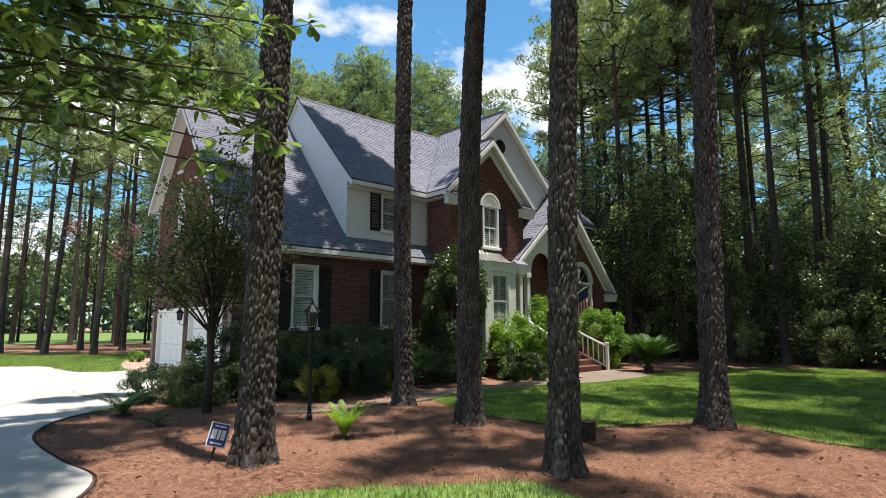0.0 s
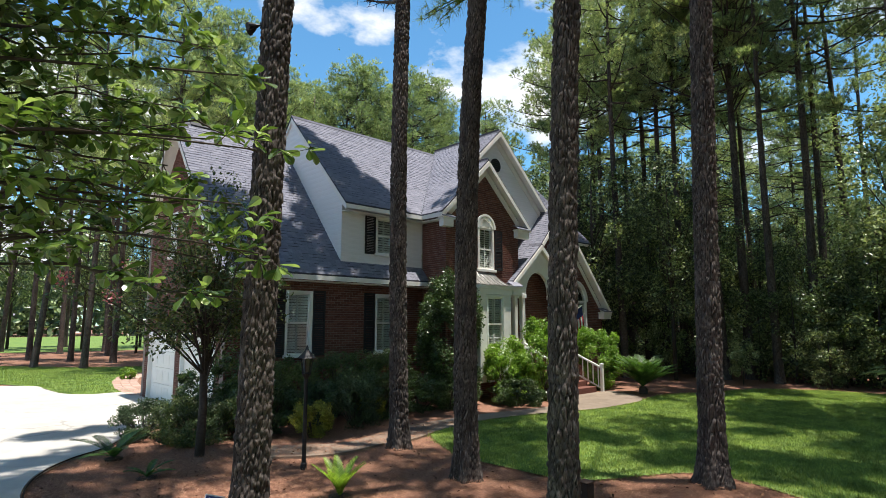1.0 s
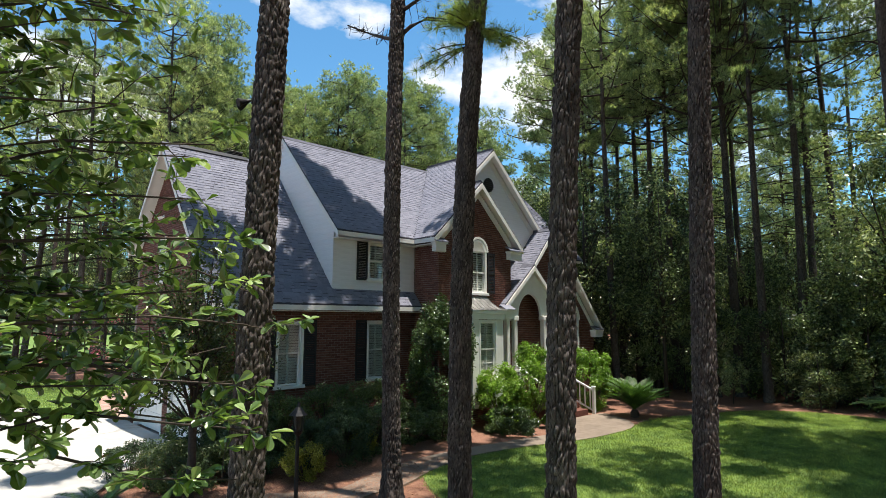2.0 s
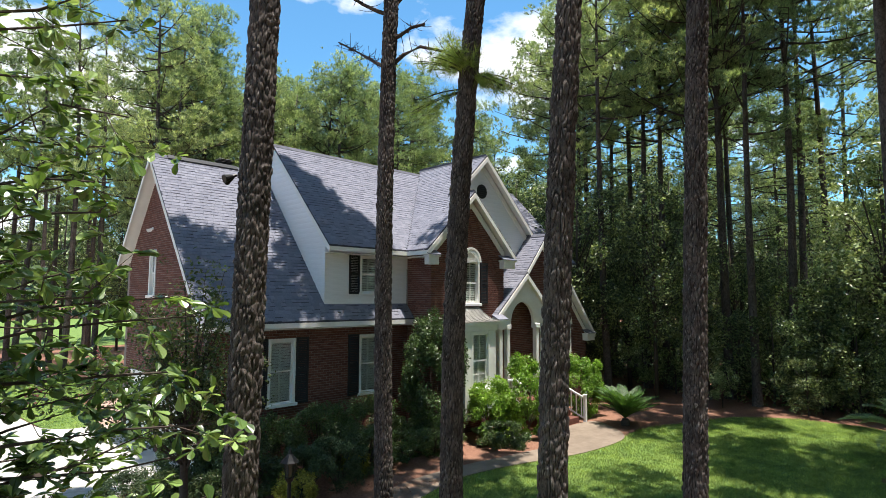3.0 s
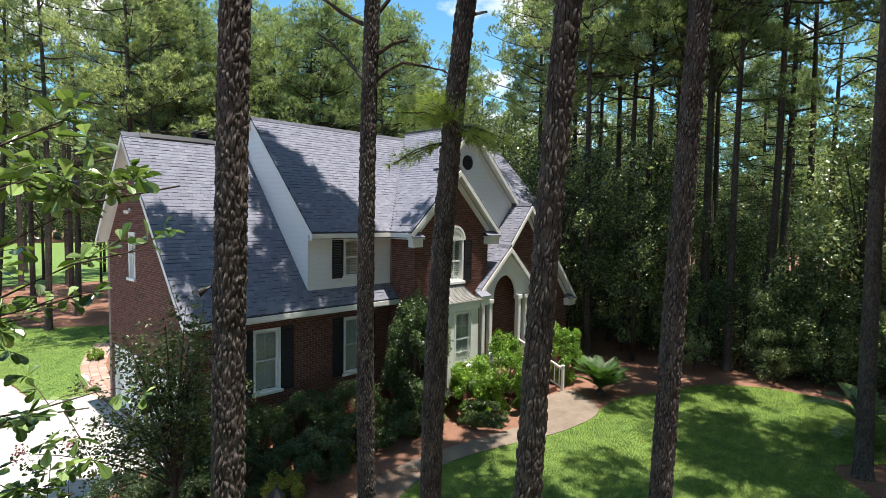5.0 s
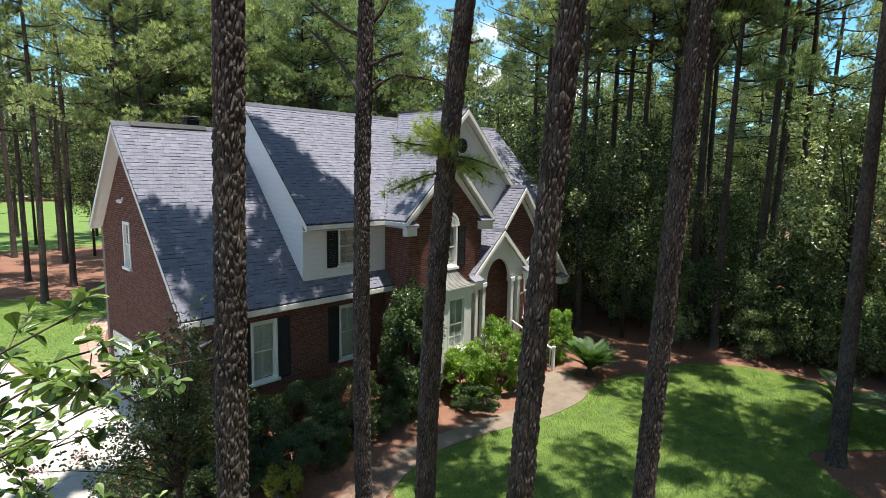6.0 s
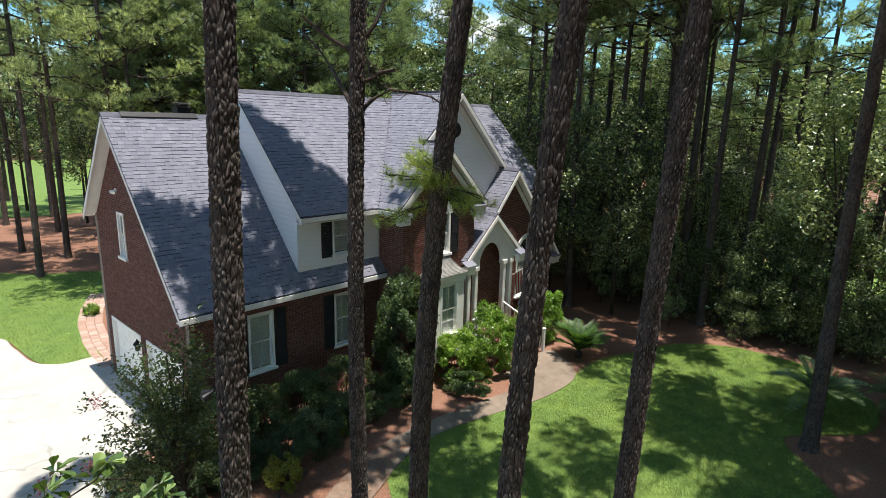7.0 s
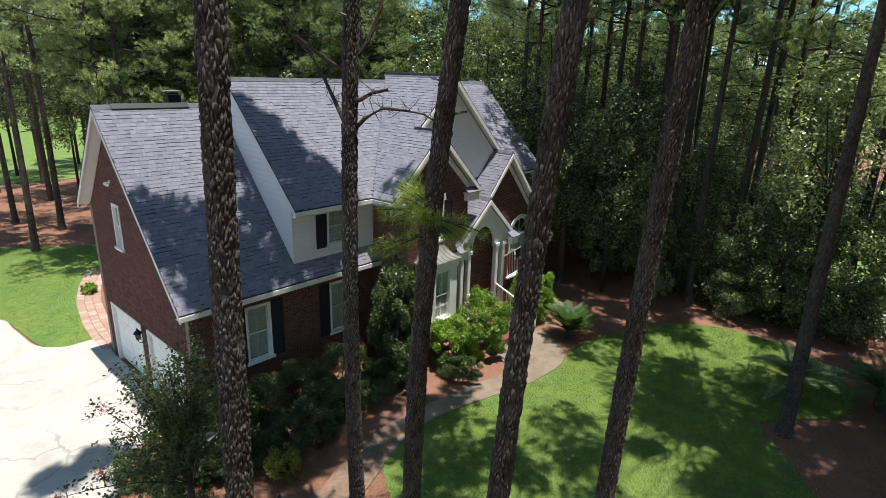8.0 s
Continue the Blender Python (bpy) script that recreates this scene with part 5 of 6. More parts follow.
# the street side, behind and beside the viewer
# unseen pines, many added only to shade the lawn and dim the front walls
for x, y, w, s in [(20.8, -0.6, 8, 1.0), (17.6, -3.4, 8, 1), (14.9, -0.9, 1, 1.0), (20.6, -3.8, 8, 1.0), (23.5, -3.2, 8, 1.0), (-2.6, 6.6, 1, 0.9), (-4.5, 11.5, 3, 0.85), (-9, 3, 1, 1), (-7, -5, 0, 1), (2, -9, 3, 1), (9, -7.5, 1, 1), (13.5, -6, 0, 1), (-14, 10, 1, 1), (-12, 20, 0, 1), (-11, 30, 1, 1), (-16, -8, 3, 1), (6, -15, 1, 1), (15, -13, 0, 1),
                   (-4, -9, 7, 1.15), (4.5, -10.5, 7, 1.2), (11.5, -9.5, 7, 1.2), (18, -9, 7, 1.2), (24.5, -9.5, 7, 1.15), (0.5, -14, 7, 1.3), (8, -14.5, 7, 1.3), (14.8, -15, 7, 1.3), (21.5, -14.5, 7, 1.3), (28, -16, 7, 1.3), (-9, -13, 7, 1.25),
                   (13.2, -3.8, 8, 1.1), (9.6, -4.6, 8, 1.1), (5.5, -5.2, 8, 1.1), (16.9, -6.4, 8, 1.1)]:
    put(kinds, w, x, y, s)
# understory; the tree at (19.0, -1.8) is unseen, added to shade the bed
for x, y, w, s in [(29.5, 9.4, 0, 0.8), (31.5, 10.5, 0, 0.9), (27.6, 14.2, 0, 1), (30, 13.5, 0, 0.9), (33, 14.5, 1, 0.9), (28.5, 19.5, 0, 1.1), (32.5, 8.2, 0, 0.9), (34, 5, 0, 1.2), (30.5, 4.5, 0, 0.8), (33, 0.5, 1, 1.1), (29, -0.5, 0, 1.1), (27.5, 4.8, 2, 1.2),
                   (28.8, 5.6, 2, 1.0), (27.2, 8.9, 2, 0.9), (26.8, 11.5, 2, 0.7), (29.3, 16.2, 2, 1.2), (36.5, 9.5, 1, 1.2), (37, 16, 1, 1.2), (40, 11, 1, 0.8), (41, 4, 1, 0.7), (38, 20.5, 1, 0.9), (35, 22.5, 1, 1.2), (31, 24, 1, 1.1),
                   (27.2, 2.2, 2, 1.1), (30, -4, 1, 1.1), (26, 23, 1, 1.0), (25.5, 27, 1, 1.1), (22, 27.5, 0, 1.1), (18.5, 29, 0, 1.1), (14.8, 30.0, 0, 1), (35.5, 28.5, 1, 1.2), (43, 24, 1, 0.9), (47, 13, 1, 0.8), (33, 34, 1, 1.2), (25, 37, 1, 1.2),
                   (12, 62, 1, 1.2), (18, 66, 1, 1.3), (7, 68, 1, 1.2), (0, 66, 1, 1.3), (-6, 62, 1, 1.2), (22, 58, 1, 1.2), (16.5, 45, 0, 1.1), (14, 52, 1, 1), (26, 5.7, 2, 0.8), (25.3, 3.1, 2, 0.8), (23.6, 14.6, 1, 0.85), (24.6, 11.4, 1, 0.8), (25.6, 15.5, 0, 0.8), (22.8, 17.5, 1, 0.8), (25.2, 3.6, 2, 0.6), (25.0, 1.8, 2, 0.65), (24.8, 5.6, 2, 0.5), (26.7, 7.4, 2, 0.85), (26.4, 4.4, 2, 0.9), (24.0, -0.4, 2, 0.7), (19.0, -1.8, 1, 0.6), (24.0, 5.9, 2, 0.5),
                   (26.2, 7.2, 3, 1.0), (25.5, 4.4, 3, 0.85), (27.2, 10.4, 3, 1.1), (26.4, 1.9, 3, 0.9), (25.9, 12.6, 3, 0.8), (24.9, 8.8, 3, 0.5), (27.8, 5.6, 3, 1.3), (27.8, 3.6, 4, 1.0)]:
    put(leafy, w, x + 1.4 if 23.2 < x < 26.3 and 1.0 < y < 8.0 else x, y, s)
for x, y in ((57.0, 10.2), (58.5, 11.2), (60.0, 12.2), (54.0, 8.6)):
    put(leafy, 1, x, y, 1.0)
# the depth of the wood beyond the lawn
deep = random.Random(17)
for k in range(46):
    put(kinds, deep.choice((0, 1, 2, 5, 6)), deep.uniform(44, 78), -16 + 62 * (k + deep.random()) / 46, deep.uniform(0.85, 1.1))
for k in range(34):
    put(leafy, deep.choice((0, 1, 1)), deep.uniform(43, 72), -14 + 58 * (k + deep.random()) / 34, deep.uniform(0.9, 1.3))
for src in kinds + leafy:
    for o in (*src.children_recursive, src):
        bpy.data.objects.remove(o)

# ---- far woods that close the horizon ----
def far_woods():
    g = np.random.default_rng(5)
    pts, nor = [], []
    for k in range(80000):
        a = g.uniform(-0.3, 1.95) if k % 4 else g.uniform(0, 2 * math.pi)
        r = g.uniform(120, 150)
        top = 17 + 5 * math.sin(a * 23) + 3 * math.sin(a * 57 + 1)
        z = top * g.uniform(0, 1) ** 0.8
        pts.append((r * math.cos(a) + 10, r * math.sin(a) + 10, z))
        nor.append((-math.cos(a), -math.sin(a), 0.5))
    global rng
    rng = np.random.default_rng(6)
    n = unit(np.array(nor) + 0.5 * g.normal(size=(len(nor), 3)))
    ob = part_mesh("far_woods", leaf_mesh("far_woods", np.array(pts), n, 1.3, 0.85), M_LEAF)
    tagged(ob, "distant line of dark green woods", "woods", kind="stuff")


far_woods()

# ---- branches on the pines in front ----
def spray(parent, name, base, tips, per, length, seed):
    """A leafy pine shoot: twigs from base to each tip, with needles along them."""
    global rng
    rng = np.random.default_rng(seed)
    bm, pts, heads = bmesh.new(), [], []
    for tip in tips:
        line = bend(base, tip, 0.05, 5)
        tube(line, [0.016, 0.013, 0.011, 0.009, 0.006], 5, bm)
        d = np.array(tip) - np.array(base)
        for t in np.linspace(0.3, 1.02, 9):
            pts.append(np.array(base) + d * t + rng.normal(size=3) * 0.07 * t)
            heads.append(d / np.linalg.norm(d) * 0.45 + np.array([0, 0, 0.35]) + rng.normal(size=3) * 0.25)
    twig = part(name, bm, M_TWIG, parent)
    part_mesh("needles", needle_mesh("needles", np.array(pts), unit(np.array(heads)), per, length, 0.0062, 0.85), M_NEEDLE_NEAR, twig, "long bright green needles")


M_NEEDLE_NEAR = foliage_material("fresh_needles", (0.16, 0.23, 0.055), (0.28, 0.37, 0.10), (0.45, 0.51, 0.20), 0.45, 0.4)


def dress_near_pines():
    tree, axis = near_trees[2]
    ax, ay = axis(7.7)
    lat = np.array([0.696, -0.718, 0])
    away = np.array([0.718, 0.696, 0])
    for k, (l, d, z, up) in enumerate([(-0.75, -0.1, 7.75, 0.15), (-0.2, -0.5, 7.75, 0.2), (0.5, -0.25, 7.7, -0.25), (0.68, 0.1, 7.72, -0.15), (-0.5, 0.3, 7.8, 0.35), (-0.85, 0.1, 7.5, -0.3), (-0.3, 0.1, 7.85, 0.4)]):
        base = np.array([ax, ay, z])
        tip = base + lat * l + away * d + np.array([0, 0, up])
        side = np.cross(tip - base, [0, 0, 1]) * 0.35
        spray(tree, "shoot", base, [tip, base + (tip - base) * 0.8 + side, base + (tip - base) * 0.75 - side, base + (tip - base) * 1.05 + side * 0.4], 26, 0.21, 500 + k)
    part("snag", tube([Vector((ax, ay, 7.9)), Vector(np.array([ax, ay, 8.05]) - lat * 0.33)], [0.05, 0.02], 7), M_BARK, tree, "broken grey branch stub")
    # dead limbs on the second pine
    tree, axis = near_trees[1]
    lat = np.array([0.781, -0.625, 0])
    rnd = random.Random(4)
    back = np.array([0.625, 0.781, 0])
    limbs = [(8.75, [(0, 0, 0), (0.28, 0, 0.28), (0.6, 0, 0.46), (1.0, 0.05, 0.42), (1.35, 0.05, 0.36), (1.75, 0.1, 0.12)], 26), (8.75, [(0, 0, 0), (-0.22, 0.8, 0.42), (-0.5, 1.7, 0.95), (-0.8, 2.4, 1.4), (-1.2, 2.9, 1.8)], 60),
             (9.9, [(0, 0, 0), (0.3, 0, 0.4), (0.55, 0.1, 1.0), (0.6, 0.2, 1.7)], 20), (9.3, [(0, 0, 0), (0.18, -0.1, 0.05), (0.4, -0.2, 0.18), (0.66, -0.25, 0.24)], 22), (9.8, [(0, 0, 0), (-0.25, 0.1, 0.12), (-0.55, 0.2, 0.3), (-0.95, 0.3, 0.62)], 18)]
    for z, way, twigs in limbs:
        ax, ay = axis(z)
        pts = [Vector((ax, ay, z + h)) + Vector(lat) * l + Vector(back) * b for l, b, h in way]
        bm = tube(pts, [0.046 * (1 - 0.15 * i) for i in range(len(pts))], 7)
        for k in range(twigs):
            i = rnd.randrange(1, len(pts) - 1)
            p = pts[i].lerp(pts[i + 1], rnd.random())
            d = Vector((rnd.uniform(-1, 1), rnd.uniform(-1, 1), rnd.uniform(-0.8, 1.0))) * rnd.uniform(0.08, 0.34)
            tube([p, p + d * 0.6, p + d + Vector((0, 0, 0.03))], [0.008, 0.006, 0.003], 4, bm)
        part("dead_limb", bm, M_TWIG, tree, "bare dead limb with dry twigs")
    for i, (z0, z1) in enumerate(((11.0, 13), (9.5, 12), (8.6, 12), (9.0, 13), (6.5, 12))):
        tree, axis = near_trees[i]
        for k in range(4):
            z = rnd.uniform(z0, z1)
            ax, ay = axis(z)
            a = rnd.uniform(0, 6.3)
            part("snag", tube([Vector((ax, ay, z)), Vector((ax + 0.32 * math.cos(a), ay + 0.32 * math.sin(a), z + 0.06))], [0.035, 0.014], 6), M_BARK, tree)


dress_near_pines()


def flood_light():
    """Twin lamps screwed to the first pine."""
    tree, axis = near_trees[0]
    ax, ay = axis(5.69)
    lat = Vector((0.901, -0.434, 0))
    base = Vector((3.09 + ax, 5.84 + ay, 5.69)) - lat * 0.12
    f = thing("flood_light", "black twin floodlight fixed to a pine trunk", "lamp", at=base)
    part("mount", tube([lat * 0.05, -lat * 0.06], [0.035, 0.035], 10), M_IRON, f)
    for sgn in (-1, 1):
        d = (-lat + Vector((0.3 * sgn, 0.5 * sgn, -0.55))).normalized()
        p = -lat * 0.07
        part("neck", tube([p, p + d * 0.06], [0.015, 0.015], 6), M_IRON, f)
        part("lamp_head", tube([p + d * 0.05, p + d * 0.08, p + d * 0.14, p + d * 0.15], [0.02, 0.03, 0.045, 0.04], 12), M_IRON, f)


flood_light()


# ---- the oak beside the viewer ----
def oak():
    global rng
    rng = np.random.default_rng(77)
    rnd = random.Random(77)
    ox, oy = -1.3, 4.6
    tree = thing("oak_tree", "young oak with glossy spoon-shaped green leaves", "tree", at=(ox, oy, 0))
    part("trunk", tube([Vector((0, 0, -0.1)), Vector((0.05, 0.0, 2.0)), Vector((0.0, 0.1, 4.2)), Vector((0.1, 0.05, 7.2))], [0.15, 0.12, 0.08, 0.02], 12), M_TWIG, tree, smooth=True)
    boughs = [(2.6, (3.25, -0.75, 3.15)), (2.9, (3.05, -0.35, 3.9)), (2.5, (2.3, -0.2, 2.75)), (3.3, (2.6, 0.2, 4.4)), (3.5, (2.2, -0.6, 4.6)), (3.0, (1.6, -0.9, 3.6)), (3.9, (2.3, 0.9, 5.2)), (4.2, (2.2, -0.3, 5.5)), (4.4, (1.6, -0.7, 5.9)),
              (3.6, (1.5, 1.5, 4.3)), (2.8, (2.0, 1.1, 3.4)), (4.8, (1.4, 0.5, 6.5)), (3.4, (-1.5, 0.5, 4.6)), (4.0, (-1.2, -1.2, 5.2)), (4.4, (0.4, -1.6, 5.6)), (3.2, (0.6, -1.9, 4.1)), (3.7, (0.3, 1.9, 5.0)), (2.7, (2.75, -0.95, 3.3)), (3.2, (2.9, -0.1, 3.35)),
              (4.3, (2.75, -0.55, 5.35)), (4.1, (1.9, -1.15, 5.0)), (4.2, (2.6, -1.0, 5.4)), (4.5, (2.6, -0.9, 6.0)), (4.7, (2.85, -1.1, 6.25)), (4.0, (2.5, -1.1, 5.0)), 
              (3.6, (2.4, -1.3, 4.4)), (5.1, (2.41, -1.47, 6.85)), (5.0, (2.58, -1.57, 6.70)), (4.9, (2.82, -1.70, 6.58)), (4.8, (2.3, -1.52, 6.6)), (4.7, (2.1, -1.3, 6.5)), (4.6, (2.5, -0.2, 5.8)), (3.0, (3.3, -0.95, 3.5)), (3.4, (2.9, -1.2, 4.0)), (2.9, (2.5, -1.2, 3.0)),
              (2.7, (2.95, -1.05, 3.1)), (2.9, (2.97, -1.0, 3.5)), (3.1, (2.5, -1.0, 3.9)), (3.4, (2.9, -1.3, 4.3)), (3.3, (2.14, -0.65, 4.1)), (3.0, (2.97, -0.41, 3.7)), (2.6, (2.6, -0.4, 3.2)),
              (3.6, (2.2, -1.1, 4.6)), (3.0, (2.94, -1.46, 3.75)), (2.7, (1.9, -0.9, 3.25)), (2.6, (2.4, -0.7, 3.05)), (3.5, (3.0, -0.6, 4.4)), (2.5, (2.97, -1.05, 2.75)),
              (2.6, (2.96, -1.55, 3.0)), (2.6, (3.1, -1.5, 2.75)), (2.8, (3.0, -1.6, 3.3)), (2.5, (3.05, -1.45, 2.5)), (3.0, (1.7, -0.5, 3.6)), (3.2, (1.6, -1.2, 4.0)),
              (3.2, (2.0, -1.3, 3.9)), (3.3, (2.4, -0.2, 4.2)), (3.4, (1.8, 0.2, 4.5)), (3.0, (2.2, -0.9, 3.5)), (3.5, (1.9, -0.8, 4.9)), (3.1, (1.4, -0.9, 3.5)), (3.3, (2.6, -0.8, 4.6)), (2.8, (2.0, -1.4, 3.2)), (3.6, (2.4, -1.4, 4.8)), (3.2, (2.7, -0.2, 3.9))]
    pts, nor, way = [], [], []
    for k, (z, tip) in enumerate(boughs):
        line = bend((0, 0, z), tip, 0.18, 9)
        line = [p + Vector(rng.normal(size=3) * 0.05) if 0 < i < 8 else p for i, p in enumerate(line)]
        bm = tube(line, [0.030, 0.026, 0.022, 0.018, 0.014, 0.011, 0.009, 0.006, 0.004], 6)
        d = unit(np.array(tip) - np.array((0, 0, z)))
        for j in range(14):
            t = 0.25 + 0.75 * (j + rng.uniform(0, 1)) / 14
            i = min(7, int(t * 8))
            p = np.array(line[i].lerp(line[i + 1], t * 8 - i))
            go = unit(d * 0.5 + rng.normal(size=3) * np.array([0.8, 0.8, 0.55]))
            q = p + go * rng.uniform(0.10, 0.34)
            tube([Vector(p), Vector((p + q) / 2 + rng.normal(size=3) * 0.02), Vector(q)], [0.004, 0.003, 0.002], 3, bm)
            for f in (0.55, 1.0):
                # a rosette of leaves round the twig
                m = int(rng.integers(5, 9))
                pts.append(np.repeat((p + (q - p) * f)[None], m, axis=0) + rng.normal(size=(m, 3)) * 0.008)
                way.append(unit(go * 0.5 + rng.normal(size=(m, 3)) * np.array([1, 1, 0.55])))
                nor.append(rng.normal(size=(m, 3)) * 0.35 + np.array([0, 0, 1.0]))
        part("bough", bm, M_TWIG, tree)
    part_mesh("leaf_mass", spoon_leaf_mesh("leaf_mass", np.concatenate(pts), np.concatenate(nor), np.concatenate(way), 0.104, 0.054), M_OAK, tree)["kind"] = "stuff"


oak()


# ---- garden plants ----
def crape_myrtle():
    global rng
    rng = np.random.default_rng(41)
    rnd = random.Random(41)
    x, y = 4.28, 10.55
    tree = thing("crape_myrtle", "slender crape myrtle with sparse leaves and a few pink blossoms", "tree", at=(x, y, ground_z(x, y) - 0.02))
    part("trunk", tube([Vector((0, 0, -0.1)), Vector((0.02, 0, 0.9)), Vector((0.0, 0.02, 1.6)), Vector((0.05, 0, 2.1))], [0.085, 0.07, 0.065, 0.04], 10), M_TWIG, tree, smooth=True)
    pts, nor, bloom = [], [], []
    for k in range(44):
        a = k * 2.4
        r = rnd.uniform(0.5, 1.5)
        z0, z1 = rnd.uniform(1.2, 2.4), rnd.uniform(2.2, 4.9)
        r *= 1.0 if z1 < 3.6 else 0.6
        tip = (r * math.cos(a), r * math.sin(a), z1)
        if k >= 41:
            z0, tip = 1.4, [(-2.33, -0.78, 2.98), (-1.6, -0.3, 2.75), (-1.1, 0.9, 3.3)][k - 41]
        bm = tube(bend((0.02, 0, z0), tip, 0.15, 6), [0.022, 0.017, 0.013, 0.01, 0.007, 0.004], 5)
        part("branch", bm, M_TWIG, tree)
        d = np.array(tip) - np.array((0.02, 0, z0))
        for _ in range(24):
            t = rng.uniform(0.4, 1.02)
            q = np.array((0.02, 0, z0)) + d * t + rng.normal(size=3) * 0.17
            m = 10
            pts.append(q + rng.normal(size=(m, 3)) * 0.06)
            nor.append(rng.normal(size=(m, 3)) * 0.6 + np.array([0, 0, 0.6]))
        if k in (41, 42, 43, 5, 11, 24):
            bloom.append((np.array(tip) + rng.normal(size=(70, 3)) * 0.06, rng.normal(size=(70, 3))))
    part_mesh("leaf_mass", leaf_mesh("leaf_mass", np.concatenate(pts), np.concatenate(nor), 0.075, 0.04), M_MYRTLE, tree)["kind"] = "stuff"
    for p, n in bloom:
        part_mesh("blossom", leaf_mesh("blossom", p, n, 0.035, 0.03), M_PINK, tree, "pink flower cluster")


M_MYRTLE = foliage_material("myrtle_leaves", (0.04, 0.065, 0.025), (0.08, 0.12, 0.04), (0.19, 0.19, 0.08), 0.35, 0.35, 0.5)
M_PINK = foliage_material("pink_petals", (0.5, 0.10, 0.18), (0.65, 0.18, 0.28), (0.75, 0.32, 0.40), 0.3)
M_GOLD = foliage_material("yellow_green_leaves", (0.14, 0.15, 0.025), (0.28, 0.28, 0.05), (0.44, 0.42, 0.10), 0.35)
M_JUNIPER = foliage_material("juniper_leaves", (0.025, 0.05, 0.025), (0.05, 0.085, 0.04), (0.09, 0.13, 0.06), 0.2)
crape_myrtle()


def plant(ob, x, y, turn=0.0, sink=0.03):
    ob.matrix_basis = pose(x, y, ground_z(x, y) - sink, 0, 0, turn)


SHRUBS = [
    ("shrub", "bright green leafy shrub beside the porch steps", 15.35, 11.6, 1.05, 0.9, 1.3, 9500, 0.075, "light", 51),
    ("shrub", "green leafy shrub under the bay window", 14.05, 11.75, 0.85, 0.75, 1.0, 5500, 0.075, "light", 52),
    ("shrub", "low dark evergreen shrub before the bay window", 13.6, 11.05, 0.9, 0.5, 0.42, 4600, 0.06, "shrub", 73),
    ("shrub", "bright green leafy shrub beyond the stair railing", 19.55, 12.1, 1.2, 0.9, 1.2, 8500, 0.075, "light", 53),
    ("tall_shrub", "tall dark evergreen shrub against the brick corner", 12.3, 12.6, 1.2, 0.95, 2.05, 19000, 0.075, "shrub", 54),
    ("shrub", "dark clipped foundation shrub under the front window", 7.35, 13.25, 0.95, 0.75, 0.80, 7000, 0.052, "shrub", 55),
    ("shrub", "dark clipped foundation shrub under the front window", 8.75, 13.15, 1.0, 0.8, 0.88, 7600, 0.052, "shrub", 56),
    ("shrub", "dark clipped foundation shrub under the front window", 10.2, 13.1, 1.05, 0.8, 0.82, 7600, 0.052, "shrub", 57),
    ("shrub", "dark clipped foundation shrub under the front window", 6.2, 13.2, 0.75, 0.7, 0.9, 5200, 0.06, "shrub", 58),
    ("shrub", "rounded dusky green shrub beside the garden walk", 8.3, 11.75, 0.85, 0.7, 0.62, 5600, 0.045, "juniper", 59),
    ("shrub", "rounded dusky green shrub beside the garden walk", 7.35, 11.6, 0.75, 0.65, 0.58, 5200, 0.045, "juniper", 60),
    ("shrub", "small yellow-green shrub beside the garden walk", 6.75, 10.95, 0.46, 0.44, 0.42, 3600, 0.042, "gold", 61),
    ("shrub", "small yellow-green shrub beside the garden walk", 9.05, 12.05, 0.34, 0.34, 0.36, 2000, 0.042, "gold", 62),
    ("shrub", "low spreading dark shrub along the driveway", 4.15, 13.35, 0.62, 0.6, 0.42, 4200, 0.045, "juniper", 63),
    ("shrub", "low spreading dark shrub along the driveway", 4.95, 12.75, 0.72, 0.6, 0.46, 4600, 0.045, "juniper", 64),
    ("shrub", "low spreading dark shrub along the driveway", 5.6, 12.1, 0.6, 0.55, 0.42, 4000, 0.045, "juniper", 65),
    ("tall_shrub", "loose evergreen shrub at the garage corner", 5.45, 13.5, 0.75, 0.65, 0.8, 3600, 0.065, "shrub", 66),
    ("shrub", "low loose shrub beside the driveway", 4.75, 12.1, 0.9, 0.8, 0.5, 4600, 0.05, "myrtle", 67),
    ("flower", "small bushy potted plant beside the brick path", 7.3, 27.4, 0.3, 0.3, 0.3, 800, 0.07, "light", 68),
    ("shrub", "dark rounded shrub between the window and the walk", 9.5, 12.2, 0.95, 0.8, 0.6, 6400, 0.05, "shrub", 70),
    ("shrub", "dark rounded shrub between the window and the walk", 10.7, 12.1, 0.9, 0.75, 0.55, 6000, 0.05, "shrub", 71),
    ("shrub", "dark rounded shrub beside the garage corner", 6.2, 12.1, 0.75, 0.7, 0.6, 4600, 0.055, "shrub", 72),
    ("shrub", "low dark shrub near the tall corner shrub", 11.7, 12.0, 0.85, 0.7, 0.55, 5600, 0.052, "shrub", 69),
]
for nm, label, x, y, rx, ry, rz, count, leaf, tone, seed in SHRUBS:
    mat = {"light": M_SHRUB_LIGHT, "shrub": M_SHRUB, "juniper": M_JUNIPER, "gold": M_GOLD, "myrtle": M_MYRTLE}[tone]
    plant(shrub(nm, label, "shrub", rx, ry, rz, count, leaf, mat, seed, clumps=80 if rz > 1.5 else 50), x, y, seed * 31)


